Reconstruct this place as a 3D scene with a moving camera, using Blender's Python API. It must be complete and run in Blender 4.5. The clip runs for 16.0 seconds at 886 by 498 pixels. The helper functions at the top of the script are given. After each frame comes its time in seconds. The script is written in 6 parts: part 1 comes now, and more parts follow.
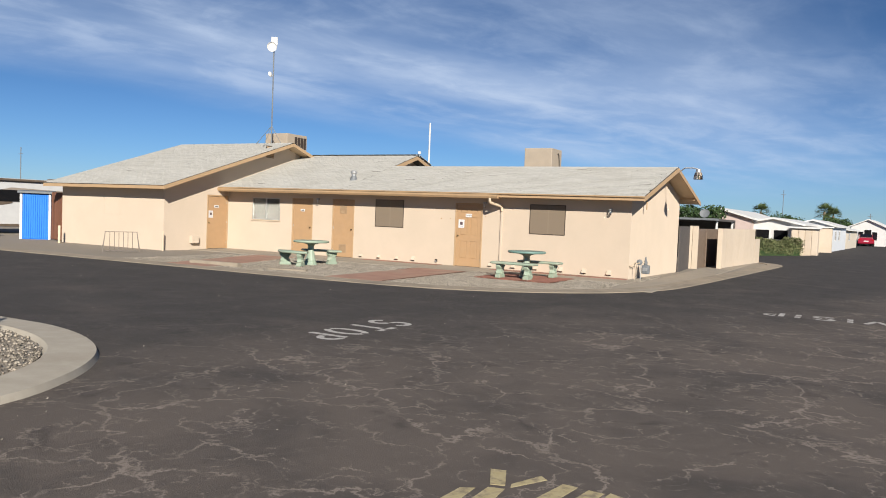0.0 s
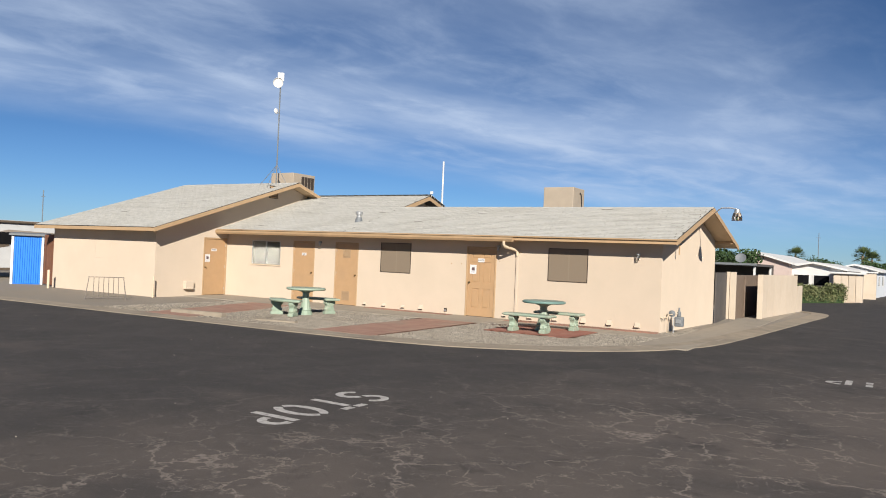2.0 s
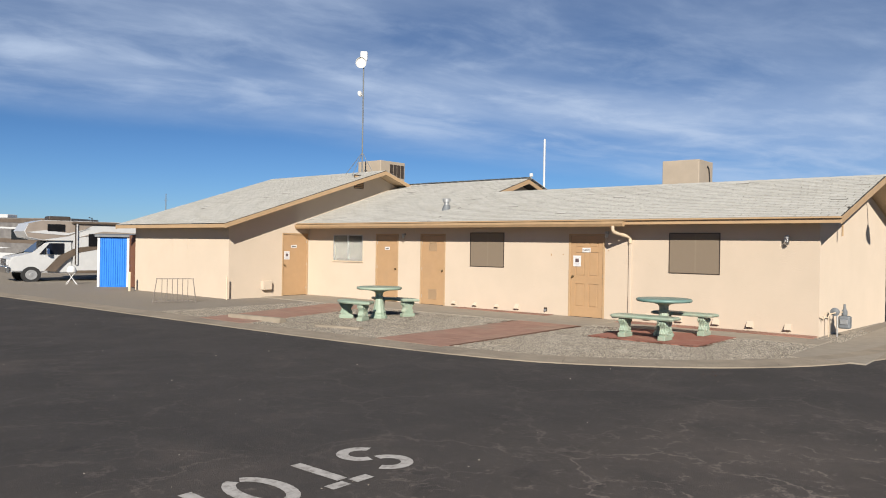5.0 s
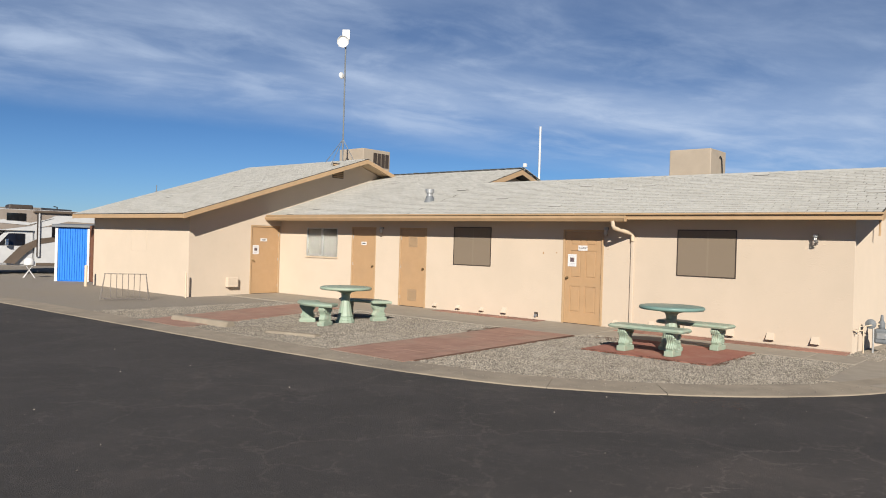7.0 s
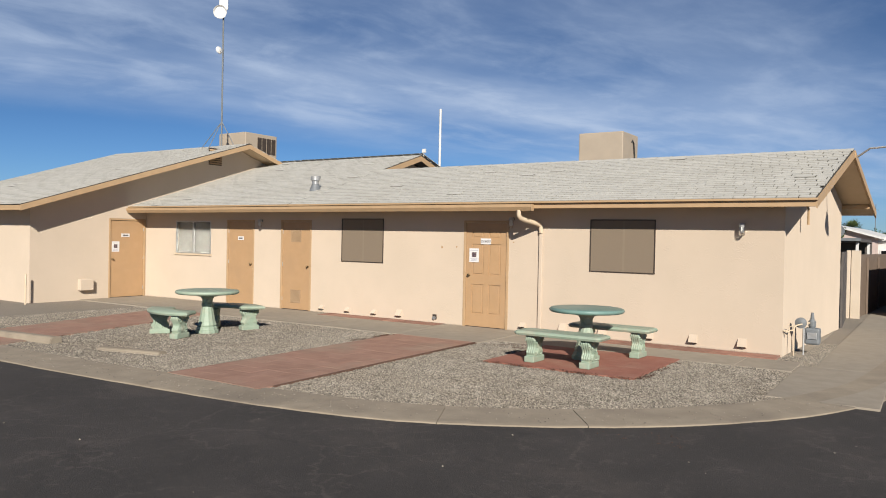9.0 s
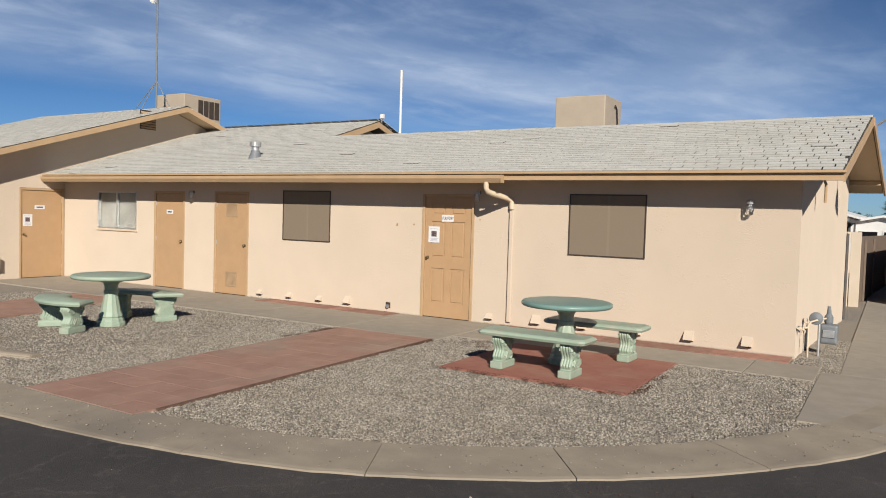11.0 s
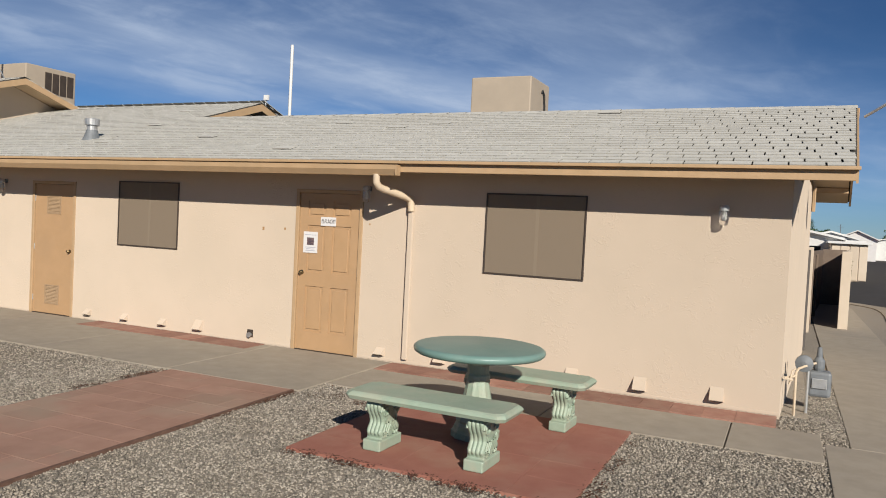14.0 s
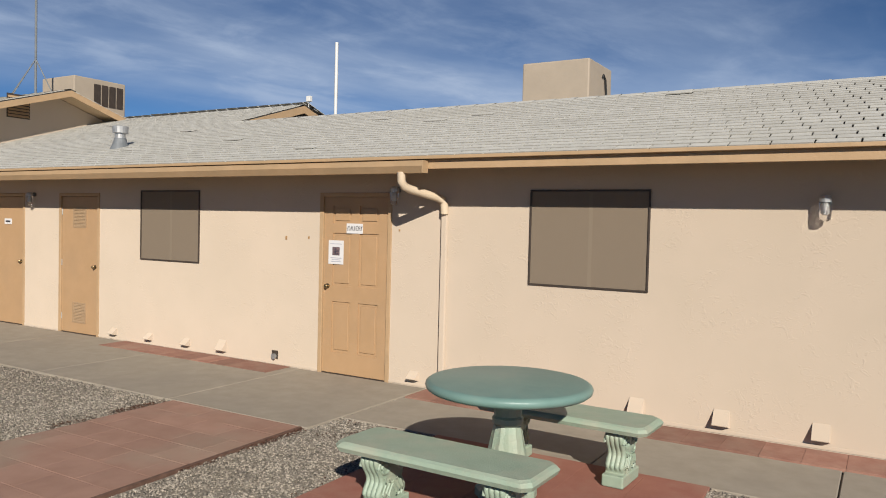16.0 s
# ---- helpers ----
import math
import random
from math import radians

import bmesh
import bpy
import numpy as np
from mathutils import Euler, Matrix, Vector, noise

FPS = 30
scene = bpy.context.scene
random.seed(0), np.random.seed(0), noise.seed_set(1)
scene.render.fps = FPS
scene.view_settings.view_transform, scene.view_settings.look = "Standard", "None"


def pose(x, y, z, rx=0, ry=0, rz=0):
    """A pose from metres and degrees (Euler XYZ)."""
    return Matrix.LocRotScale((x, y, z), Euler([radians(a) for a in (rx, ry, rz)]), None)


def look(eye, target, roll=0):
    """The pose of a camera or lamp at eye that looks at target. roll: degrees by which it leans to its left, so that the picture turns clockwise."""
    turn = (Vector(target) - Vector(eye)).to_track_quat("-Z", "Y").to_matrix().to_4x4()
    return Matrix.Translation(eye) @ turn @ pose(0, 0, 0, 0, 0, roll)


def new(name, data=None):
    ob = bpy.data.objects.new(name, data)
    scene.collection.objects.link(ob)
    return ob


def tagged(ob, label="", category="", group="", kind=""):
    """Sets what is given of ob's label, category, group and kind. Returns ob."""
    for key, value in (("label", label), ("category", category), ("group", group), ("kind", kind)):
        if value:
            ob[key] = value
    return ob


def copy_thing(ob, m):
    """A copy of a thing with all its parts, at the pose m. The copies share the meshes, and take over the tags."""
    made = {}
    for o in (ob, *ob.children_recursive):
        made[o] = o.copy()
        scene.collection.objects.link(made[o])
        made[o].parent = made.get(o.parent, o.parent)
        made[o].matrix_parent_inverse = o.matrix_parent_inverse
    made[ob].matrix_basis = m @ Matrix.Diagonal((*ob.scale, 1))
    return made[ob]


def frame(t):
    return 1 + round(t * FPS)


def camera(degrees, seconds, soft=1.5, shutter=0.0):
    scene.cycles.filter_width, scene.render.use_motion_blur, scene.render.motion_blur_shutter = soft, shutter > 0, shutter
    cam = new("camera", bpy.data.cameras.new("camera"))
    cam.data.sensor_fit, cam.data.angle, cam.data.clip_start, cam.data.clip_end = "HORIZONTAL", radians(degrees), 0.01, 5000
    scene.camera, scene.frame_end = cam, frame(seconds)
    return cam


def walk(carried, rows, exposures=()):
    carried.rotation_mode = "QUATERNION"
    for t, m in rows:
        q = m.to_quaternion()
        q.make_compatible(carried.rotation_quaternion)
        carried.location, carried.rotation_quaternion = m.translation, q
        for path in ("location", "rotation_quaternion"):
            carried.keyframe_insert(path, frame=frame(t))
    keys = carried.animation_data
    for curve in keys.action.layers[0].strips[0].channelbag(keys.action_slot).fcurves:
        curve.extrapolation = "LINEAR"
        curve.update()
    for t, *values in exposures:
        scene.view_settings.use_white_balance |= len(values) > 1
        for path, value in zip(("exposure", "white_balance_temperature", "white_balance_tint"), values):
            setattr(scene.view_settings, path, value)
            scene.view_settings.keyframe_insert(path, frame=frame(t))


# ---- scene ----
# ---- camera and walk ----
cam = camera(61.4, 16.0, soft=1.0)
PATH = [
    (0, (5.793, -21.574, 1.647), (4.822, -19.828, 1.557), 2.3),
    (0.5, (5.708, -21.125, 1.686), (4.74, -19.376, 1.615), 3.9),
    (1, (5.476, -20.476, 1.665), (4.517, -18.723, 1.585), 3.6),
    (1.5, (5.332, -19.905, 1.708), (4.311, -18.186, 1.667), 2.8),
    (2, (5.157, -19.413, 1.721), (4.119, -17.704, 1.743), 2.4),
    (2.5, (5.005, -18.843, 1.68), (3.955, -17.141, 1.691), 2.9),
    (3, (4.78, -18.323, 1.665), (3.662, -16.665, 1.636), 2.2),
    (3.5, (4.637, -17.848, 1.7), (3.467, -16.226, 1.669), 0.8),
    (4, (4.422, -17.319, 1.699), (3.175, -15.755, 1.745), 1.5),
    (4.5, (4.175, -16.811, 1.703), (2.986, -15.203, 1.739), 0.4),
    (5, (3.946, -16.329, 1.692), (2.65, -14.806, 1.687), 0.9),
    (7.5, (2.684, -13.84, 1.68), (1.394, -12.311, 1.663), 2.0),
    (8, (2.437, -13.347, 1.683), (1.232, -11.751, 1.677), 1.6),
    (10.5, (1.252, -11.096, 1.708), (0.196, -9.399, 1.654), 1.3),
    (11, (1.025, -10.614, 1.711), (-0.006, -8.903, 1.623), 1.7),
    (11.5, (0.76, -10.172, 1.698), (-0.248, -8.447, 1.604), 1.6),
    (12, (0.564, -9.68, 1.709), (-0.457, -7.962, 1.63), 0.7),
    (12.5, (0.357, -9.286, 1.693), (-0.657, -7.565, 1.598), 1.0),
    (13, (0.204, -8.817, 1.712), (-0.704, -7.036, 1.625), 1.0),
    (13.5, (0.099, -8.398, 1.735), (-0.786, -6.606, 1.654), 2.4),
    (14, (-0.018, -7.943, 1.724), (-0.856, -6.128, 1.656), 2.9),
    (14.5, (-0.073, -7.482, 1.694), (-0.926, -5.675, 1.628), 1.8),
    (15, (-0.134, -7.101, 1.688), (-1.032, -5.316, 1.623), 2.1),
    (15.5, (-0.168, -6.79, 1.72), (-1.113, -5.028, 1.668), 2.2),
    (16, (-0.183, -6.654, 1.738), (-1.205, -4.936, 1.674), 1.4),
]
walk(cam, [(t, look(eye, target, roll)) for t, eye, target, roll in PATH], exposures=[(0, 0.53), (4, 0.49), (8, 0.42), (11, 0.32), (14, 0.24), (16, 0.21)])

# ---- world, sun, exposure ----
SUN_TRAVEL = Vector((-0.81, 1.0, -0.66)).normalized()
elev = math.asin(-SUN_TRAVEL.z)
azim = math.atan2(-SUN_TRAVEL.x, -SUN_TRAVEL.y)

sun = new("sun", bpy.data.lights.new("sun", "SUN"))
sun.data.energy, sun.data.angle, sun.data.color = 5.0, radians(0.55), (1.0, 0.94, 0.85)
sun.matrix_world = look((0, 0, 30), Vector((0, 0, 30)) + SUN_TRAVEL)

world = bpy.data.worlds.new("desert_sky")
scene.world = world
world.use_nodes = True
wn, wl = world.node_tree.nodes, world.node_tree.links
wn.clear()
w_out = wn.new("ShaderNodeOutputWorld")
w_bg = wn.new("ShaderNodeBackground")
w_sky = wn.new("ShaderNodeTexSky")
w_sky.sky_type, w_sky.sun_disc = "NISHITA", False
w_sky.sun_elevation, w_sky.sun_rotation = elev, azim
w_sky.air_density, w_sky.dust_density, w_sky.ozone_density = 0.9, 0.0, 5.0
w_bg.inputs["Strength"].default_value = 0.052
# high streaky cloud, thickest in a broad band that slants across the sky
w_co = wn.new("ShaderNodeTexCoord")
w_sep = wn.new("ShaderNodeSeparateXYZ")
wl.new(w_co.outputs["Generated"], w_sep.inputs[0])


def wmath(op, a, b=None, c=None):
    n = wn.new("ShaderNodeMath")
    n.operation = op
    for i, v in enumerate((a, b, c)):
        if v is None:
            continue
        if isinstance(v, (int, float)):
            n.inputs[i].default_value = v
        else:
            wl.new(v, n.inputs[i])
    return n.outputs[0]


def wramp(v, lo, hi):
    n = wn.new("ShaderNodeMapRange")
    n.interpolation_type = "SMOOTHSTEP"
    n.inputs["From Min"].default_value, n.inputs["From Max"].default_value = lo, hi
    wl.new(v, n.inputs["Value"])
    return n.outputs["Result"]


# the cloud deck seen flat from below: direction divided by its height
zz = wmath("MAXIMUM", w_sep.outputs["Z"], 0.02)
den = wmath("ADD", zz, 0.10)
cu, cv = wmath("DIVIDE", w_sep.outputs["X"], den), wmath("DIVIDE", w_sep.outputs["Y"], den)
across = wmath("SUBTRACT", wmath("MULTIPLY", cu, 0.93), wmath("MULTIPLY", cv, 0.36))
along = wmath("ADD", wmath("MULTIPLY", cu, 0.36), wmath("MULTIPLY", cv, 0.93))


def streaks(sa, sl, scale, detail, rough, distort):
    comb = wn.new("ShaderNodeCombineXYZ")
    wl.new(wmath("MULTIPLY", across, sa), comb.inputs[0])
    wl.new(wmath("MULTIPLY", along, sl), comb.inputs[1])
    t = wn.new("ShaderNodeTexNoise")
    t.inputs["Scale"].default_value, t.inputs["Detail"].default_value = scale, detail
    t.inputs["Roughness"].default_value, t.inputs["Distortion"].default_value = rough, distort
    wl.new(comb.outputs[0], t.inputs["Vector"])
    return t.outputs["Fac"]


long_streak = wramp(streaks(1.1, 0.5, 1.1, 7, 0.52, 0.1), 0.30, 0.72)
wisp = wramp(streaks(1.2, 0.8, 2.6, 9, 0.58, 0.35), 0.40, 0.74)
edge_noise = streaks(0.5, 0.8, 1.2, 6, 0.6, 0.0)
edge = wmath("ADD", across, wmath("MULTIPLY", wmath("SUBTRACT", edge_noise, 0.5), 0.5))
band = wmath("MULTIPLY", wramp(edge, -4.15, -3.15), wmath("SUBTRACT", 1.0, wmath("ADD", wmath("MULTIPLY", wramp(edge, -2.6, -1.7), 0.34), wmath("MULTIPLY", wramp(edge, -1.55, -0.75), 0.62))))
body = wmath("ADD", wmath("MULTIPLY", long_streak, 0.62), wmath("MULTIPLY", wisp, 0.38))
cover = wmath("MULTIPLY", wmath("MULTIPLY", band, wmath("ADD", 0.15, wmath("MULTIPLY", body, 0.92))), wmath("MULTIPLY", wmath("MULTIPLY", wramp(w_sep.outputs["Z"], 0.02, 0.10), wramp(cv, -0.6, 0.8)), 0.86))
w_tint = wn.new("ShaderNodeMix")
w_tint.data_type, w_tint.blend_type = "RGBA", "MULTIPLY"
w_tint.inputs["Factor"].default_value = 1.0
w_grade = wn.new("ShaderNodeMix")
w_grade.data_type = "RGBA"
w_grade.inputs["A"].default_value, w_grade.inputs["B"].default_value = (0.604, 0.823, 1.135, 1), (0.429, 0.603, 0.788, 1)
wl.new(wramp(w_sep.outputs["Z"], 0.02, 0.26), w_grade.inputs["Factor"])
wl.new(w_grade.outputs["Result"], w_tint.inputs["B"])
wl.new(w_sky.outputs["Color"], w_tint.inputs["A"])
w_mix = wn.new("ShaderNodeMix")
w_mix.data_type = "RGBA"
w_mix.inputs["B"].default_value = (7.54, 9.04, 11.59, 1)
wl.new(cover, w_mix.inputs["Factor"])
wl.new(w_tint.outputs["Result"], w_mix.inputs["A"])
wl.new(w_mix.outputs["Result"], w_bg.inputs["Color"])
wl.new(w_bg.outputs[0], w_out.inputs[0])


# ---- materials ----


def mat(name, c1, c2=None, scale=3.0, rough=0.85, bump=0.0, bscale=60.0, metal=0.0, c3=None, scale3=0.6, amount3=0.5, spread=0.0, stretch=None, spec=0.35, detail=6, dist=0.02, pieces=""):
    """Principled surface: c1 to c2 by fine noise, c3 by broad noise patches, relief by noise; spread: brightness change from piece to piece."""
    m = bpy.data.materials.new(name)
    m.use_nodes = True
    n, l = m.node_tree.nodes, m.node_tree.links
    p = n["Principled BSDF"]
    p.inputs["Roughness"].default_value, p.inputs["Metallic"].default_value = rough, metal
    p.inputs["Specular IOR Level"].default_value = spec
    geo = n.new("ShaderNodeNewGeometry")
    vec = geo.outputs["Position"]
    if stretch:
        mp = n.new("ShaderNodeMapping")
        mp.inputs["Scale"].default_value = stretch
        l.new(vec, mp.inputs[0])
        vec = mp.outputs[0]

    def tex(s, d=6, r=0.6):
        t = n.new("ShaderNodeTexNoise")
        t.inputs["Scale"].default_value, t.inputs["Detail"].default_value, t.inputs["Roughness"].default_value = s, d, r
        l.new(vec, t.inputs["Vector"])
        return t.outputs["Fac"]

    def ranged(v, lo, hi, a=0.0, b=1.0):
        q = n.new("ShaderNodeMapRange")
        q.inputs[1].default_value, q.inputs[2].default_value, q.inputs[3].default_value, q.inputs[4].default_value = lo, hi, a, b
        l.new(v, q.inputs[0])
        return q.outputs[0]

    def mixed(f, a, b):
        q = n.new("ShaderNodeMix")
        q.data_type = "RGBA"
        for key, v in (("Factor", f), ("A", a), ("B", b)):
            if isinstance(v, tuple):
                q.inputs[key].default_value = (*v, 1) if len(v) == 3 else v
            else:
                l.new(v, q.inputs[key])
        return q.outputs["Result"]

    col = c1
    if c2:
        col = mixed(ranged(tex(scale, detail), 0.35, 0.65), c1, c2)
    if c3:
        col = mixed(ranged(tex(scale3, 5), 0.48, 0.68, 0, amount3), col, c3)
    if spread:
        if pieces == "island":
            rnd = geo.outputs["Random Per Island"]
        else:
            rnd = n.new("ShaderNodeObjectInfo").outputs["Random"]
        hsv = n.new("ShaderNodeHueSaturation")
        l.new(ranged(rnd, 0, 1, 1 - spread, 1 + spread), hsv.inputs["Value"])
        if isinstance(col, tuple):
            hsv.inputs["Color"].default_value = (*col, 1)
        else:
            l.new(col, hsv.inputs["Color"])
        col = hsv.outputs[0]
    if isinstance(col, tuple):
        p.inputs["Base Color"].default_value = (*col, 1)
    else:
        l.new(col, p.inputs["Base Color"])
    if bump:
        b = n.new("ShaderNodeBump")
        b.inputs["Strength"].default_value, b.inputs["Distance"].default_value = bump, dist
        l.new(tex(bscale, 8, 0.65), b.inputs["Height"])
        l.new(b.outputs[0], p.inputs["Normal"])
    return m


def asphalt_material():
    """Dark sealed asphalt that turns dusty and brown on the open crossing, with dust-filled cracks and pale chips."""
    m = mat("asphalt", (0.049, 0.045, 0.042), (0.062, 0.056, 0.052), 0.9, 0.93, 0.7, 90.0, spec=0.2, dist=0.012)
    n, l = m.node_tree.nodes, m.node_tree.links
    p = n["Principled BSDF"]
    pos = n.new("ShaderNodeNewGeometry").outputs["Position"]
    col = p.inputs["Base Color"].links[0].from_socket

    def noise_of(scale, detail=6, rough=0.6, vec=pos, distort=0.0):
        t = n.new("ShaderNodeTexNoise")
        t.inputs["Scale"].default_value, t.inputs["Detail"].default_value = scale, detail
        t.inputs["Roughness"].default_value, t.inputs["Distortion"].default_value = rough, distort
        l.new(vec, t.inputs["Vector"])
        return t

    def span(v, lo, hi, a=0.0, b=1.0):
        q = n.new("ShaderNodeMapRange")
        q.interpolation_type = "SMOOTHSTEP"
        for i, x in zip((1, 2, 3, 4), (lo, hi, a, b)):
            q.inputs[i].default_value = x
        l.new(v, q.inputs[0])
        return q.outputs[0]

    def arith(op, a, b):
        q = n.new("ShaderNodeMath")
        q.operation = op
        for i, v in enumerate((a, b)):
            if isinstance(v, (int, float)):
                q.inputs[i].default_value = v
            else:
                l.new(v, q.inputs[i])
        return q.outputs[0]

    def over(f, a, b):
        q = n.new("ShaderNodeMix")
        q.data_type = "RGBA"
        l.new(f, q.inputs["Factor"])
        l.new(a, q.inputs["A"])
        q.inputs["B"].default_value = (*b, 1)
        return q.outputs["Result"]

    sep = n.new("ShaderNodeSeparateXYZ")
    l.new(pos, sep.inputs[0])
    big = noise_of(0.22, 5, 0.6, distort=0.6).outputs["Fac"]
    toward = arith("SUBTRACT", sep.outputs["X"], arith("MULTIPLY", sep.outputs["Y"], 0.5))
    open_ground = span(arith("ADD", toward, arith("MULTIPLY", arith("SUBTRACT", big, 0.5), 8.0)), 4.0, 10.5)
    mid = noise_of(0.75, 9, 0.62, distort=0.4).outputs["Fac"]
    dust = arith("MULTIPLY", open_ground, span(mid, 0.28, 0.60, 0.25, 1.0))
    col = over(arith("MULTIPLY", dust, 0.70), col, (0.145, 0.119, 0.100))
    col = over(arith("MULTIPLY", span(noise_of(0.45, 8, 0.65).outputs["Fac"], 0.52, 0.70), 0.30), col, (0.115, 0.094, 0.080))
    col = over(arith("MULTIPLY", span(noise_of(1.6, 5, 0.6, distort=0.8).outputs["Fac"], 0.58, 0.70), 0.45), col, (0.036, 0.033, 0.032))
    # cracks at two sizes, broken up in patches
    warp = noise_of(1.7, 7, 0.65)
    bend = n.new("ShaderNodeMixRGB")
    bend.blend_type = "LINEAR_LIGHT"
    bend.inputs[0].default_value = 0.42
    l.new(pos, bend.inputs[1])
    l.new(warp.outputs["Color"], bend.inputs[2])
    lines = None
    for scale, width, lo, hi in ((0.50, 0.013, 0.38, 0.56), (1.25, 0.022, 0.44, 0.60), (3.2, 0.040, 0.48, 0.64)):
        vor = n.new("ShaderNodeTexVoronoi")
        vor.feature = "DISTANCE_TO_EDGE"
        vor.inputs["Scale"].default_value = scale
        l.new(bend.outputs[0], vor.inputs["Vector"])
        line = arith("MULTIPLY", span(vor.outputs["Distance"], 0.0, width, 1.0, 0.0), span(noise_of(0.5 + scale, 8, 0.7).outputs["Fac"], lo, hi))
        lines = line if lines is None else arith("MAXIMUM", lines, line)
    lines = arith("MULTIPLY", lines, arith("ADD", 0.12, arith("MULTIPLY", open_ground, 0.62)))
    col = over(lines, col, (0.30, 0.25, 0.21))
    # coarse grain and pale aggregate
    col = over(span(noise_of(24, 7, 0.8).outputs["Fac"], 0.55, 0.74, 0.0, 0.55), col, (0.19, 0.165, 0.145))
    col = over(span(noise_of(60, 4, 0.7).outputs["Fac"], 0.36, 0.24, 0.0, 0.6), col, (0.022, 0.020, 0.020))
    l.new(col, p.inputs["Base Color"])
    return m


def stucco_material(name, c1, c2, c3):
    """Painted stucco with a trowelled skip texture in patches."""
    m = mat(name, c1, c2, 1.3, 0.9, 0.0, c3=c3, scale3=0.5, amount3=0.45, spec=0.2)
    n, l = m.node_tree.nodes, m.node_tree.links
    geo = n.new("ShaderNodeNewGeometry")
    fine = n.new("ShaderNodeTexNoise")
    fine.inputs["Scale"].default_value, fine.inputs["Detail"].default_value, fine.inputs["Distortion"].default_value = 16, 5, 1.6
    patch = n.new("ShaderNodeTexNoise")
    patch.inputs["Scale"].default_value, patch.inputs["Detail"].default_value = 2.4, 4
    for t in (fine, patch):
        l.new(geo.outputs["Position"], t.inputs["Vector"])
    skip = n.new("ShaderNodeMapRange")
    skip.inputs[1].default_value, skip.inputs[2].default_value = 0.54, 0.62
    l.new(fine.outputs["Fac"], skip.inputs[0])
    where = n.new("ShaderNodeMapRange")
    where.inputs[1].default_value, where.inputs[2].default_value, where.inputs[3].default_value = 0.47, 0.64, 0.05
    l.new(patch.outputs["Fac"], where.inputs[0])
    mul = n.new("ShaderNodeMath")
    mul.operation = "MULTIPLY"
    l.new(skip.outputs[0], mul.inputs[0])
    l.new(where.outputs[0], mul.inputs[1])
    b = n.new("ShaderNodeBump")
    b.inputs["Strength"].default_value, b.inputs["Distance"].default_value = 0.34, 0.006
    l.new(mul.outputs[0], b.inputs["Height"])
    l.new(b.outputs[0], n["Principled BSDF"].inputs["Normal"])
    n["Principled BSDF"].inputs["Diffuse Roughness"].default_value = 0.4
    return m


def glass_material(name, tint=(1, 1, 1)):
    m = mat(name, tint, rough=0.03, spec=0.5)
    m.node_tree.nodes["Principled BSDF"].inputs["Transmission Weight"].default_value = 1.0
    m.node_tree.nodes["Principled BSDF"].inputs["IOR"].default_value = 1.45
    return m


M_ASPHALT = asphalt_material()
M_STUCCO = stucco_material("cream_stucco", (0.508, 0.422, 0.328), (0.532, 0.44, 0.344), (0.48, 0.4, 0.312))
M_TRIM = mat("tan_trim_paint", (0.4, 0.268, 0.148), (0.44, 0.296, 0.168), 6, 0.6, 0.15, 40, c3=(0.352, 0.248, 0.144), scale3=2.0)
M_SOFFIT = mat("soffit_paint", (0.48, 0.36, 0.232), (0.512, 0.384, 0.256), 4, 0.7, 0.1, 50)
M_DOOR = mat("tan_door_paint", (0.4, 0.252, 0.132), (0.424, 0.268, 0.144), 5, 0.5, 0.08, 90, c3=(0.368, 0.24, 0.136), scale3=1.5)
M_CONCRETE = mat("concrete", (0.285, 0.245, 0.190), (0.325, 0.282, 0.222), 5, 0.9, 0.25, 120, c3=(0.248, 0.216, 0.176), scale3=0.7, amount3=0.6, dist=0.006)
M_GUTTER = mat("dusty_concrete", (0.264, 0.22, 0.164), (0.32, 0.268, 0.2), 3, 0.92, 0.3, 90, c3=(0.192, 0.16, 0.124), scale3=0.8, amount3=0.7, dist=0.008)
M_GROUND = mat("pale_desert_ground", (0.296, 0.26, 0.212), (0.36, 0.32, 0.264), 14, 0.95, 0.4, 50, c3=(0.264, 0.228, 0.18), scale3=0.3, amount3=0.6, dist=0.015)
M_DIRT = mat("gravel_dirt", (0.215, 0.186, 0.15), (0.29, 0.253, 0.205), 40, 0.95, 0.6, 70, c3=(0.256, 0.216, 0.164), scale3=0.4, amount3=0.7, dist=0.02)
M_STONES = mat("gravel_stones", (0.24, 0.21, 0.17), (0.31, 0.275, 0.225), 3, 0.9, spread=0.62, pieces="island", c3=(0.24, 0.2, 0.152), scale3=0.6)
M_RED = mat("red_paver", (0.295, 0.170, 0.122), (0.345, 0.205, 0.150), 4, 0.88, 0.2, 80, c3=(0.305, 0.225, 0.165), scale3=0.9, amount3=0.9, spread=0.07)
M_REDPAD = mat("brick_red_paver", (0.272, 0.108, 0.076), (0.304, 0.128, 0.092), 5, 0.88, 0.2, 80, c3=(0.32, 0.172, 0.124), scale3=2.2, amount3=0.7, spread=0.02)
M_BRICKS = mat("mixed_brick", (0.264, 0.128, 0.092), (0.32, 0.176, 0.128), 6, 0.88, 0.2, 80, c3=(0.304, 0.208, 0.152), scale3=2.0, amount3=0.6, spread=0.22)
M_REDJOINT = mat("red_mortar_bed", (0.20, 0.125, 0.095), (0.25, 0.155, 0.12), 12, 0.95, 0.3, 80)
M_EDGING = mat("weathered_edging", (0.10, 0.055, 0.038), (0.15, 0.085, 0.06), 18, 0.95, 0.3, 80)
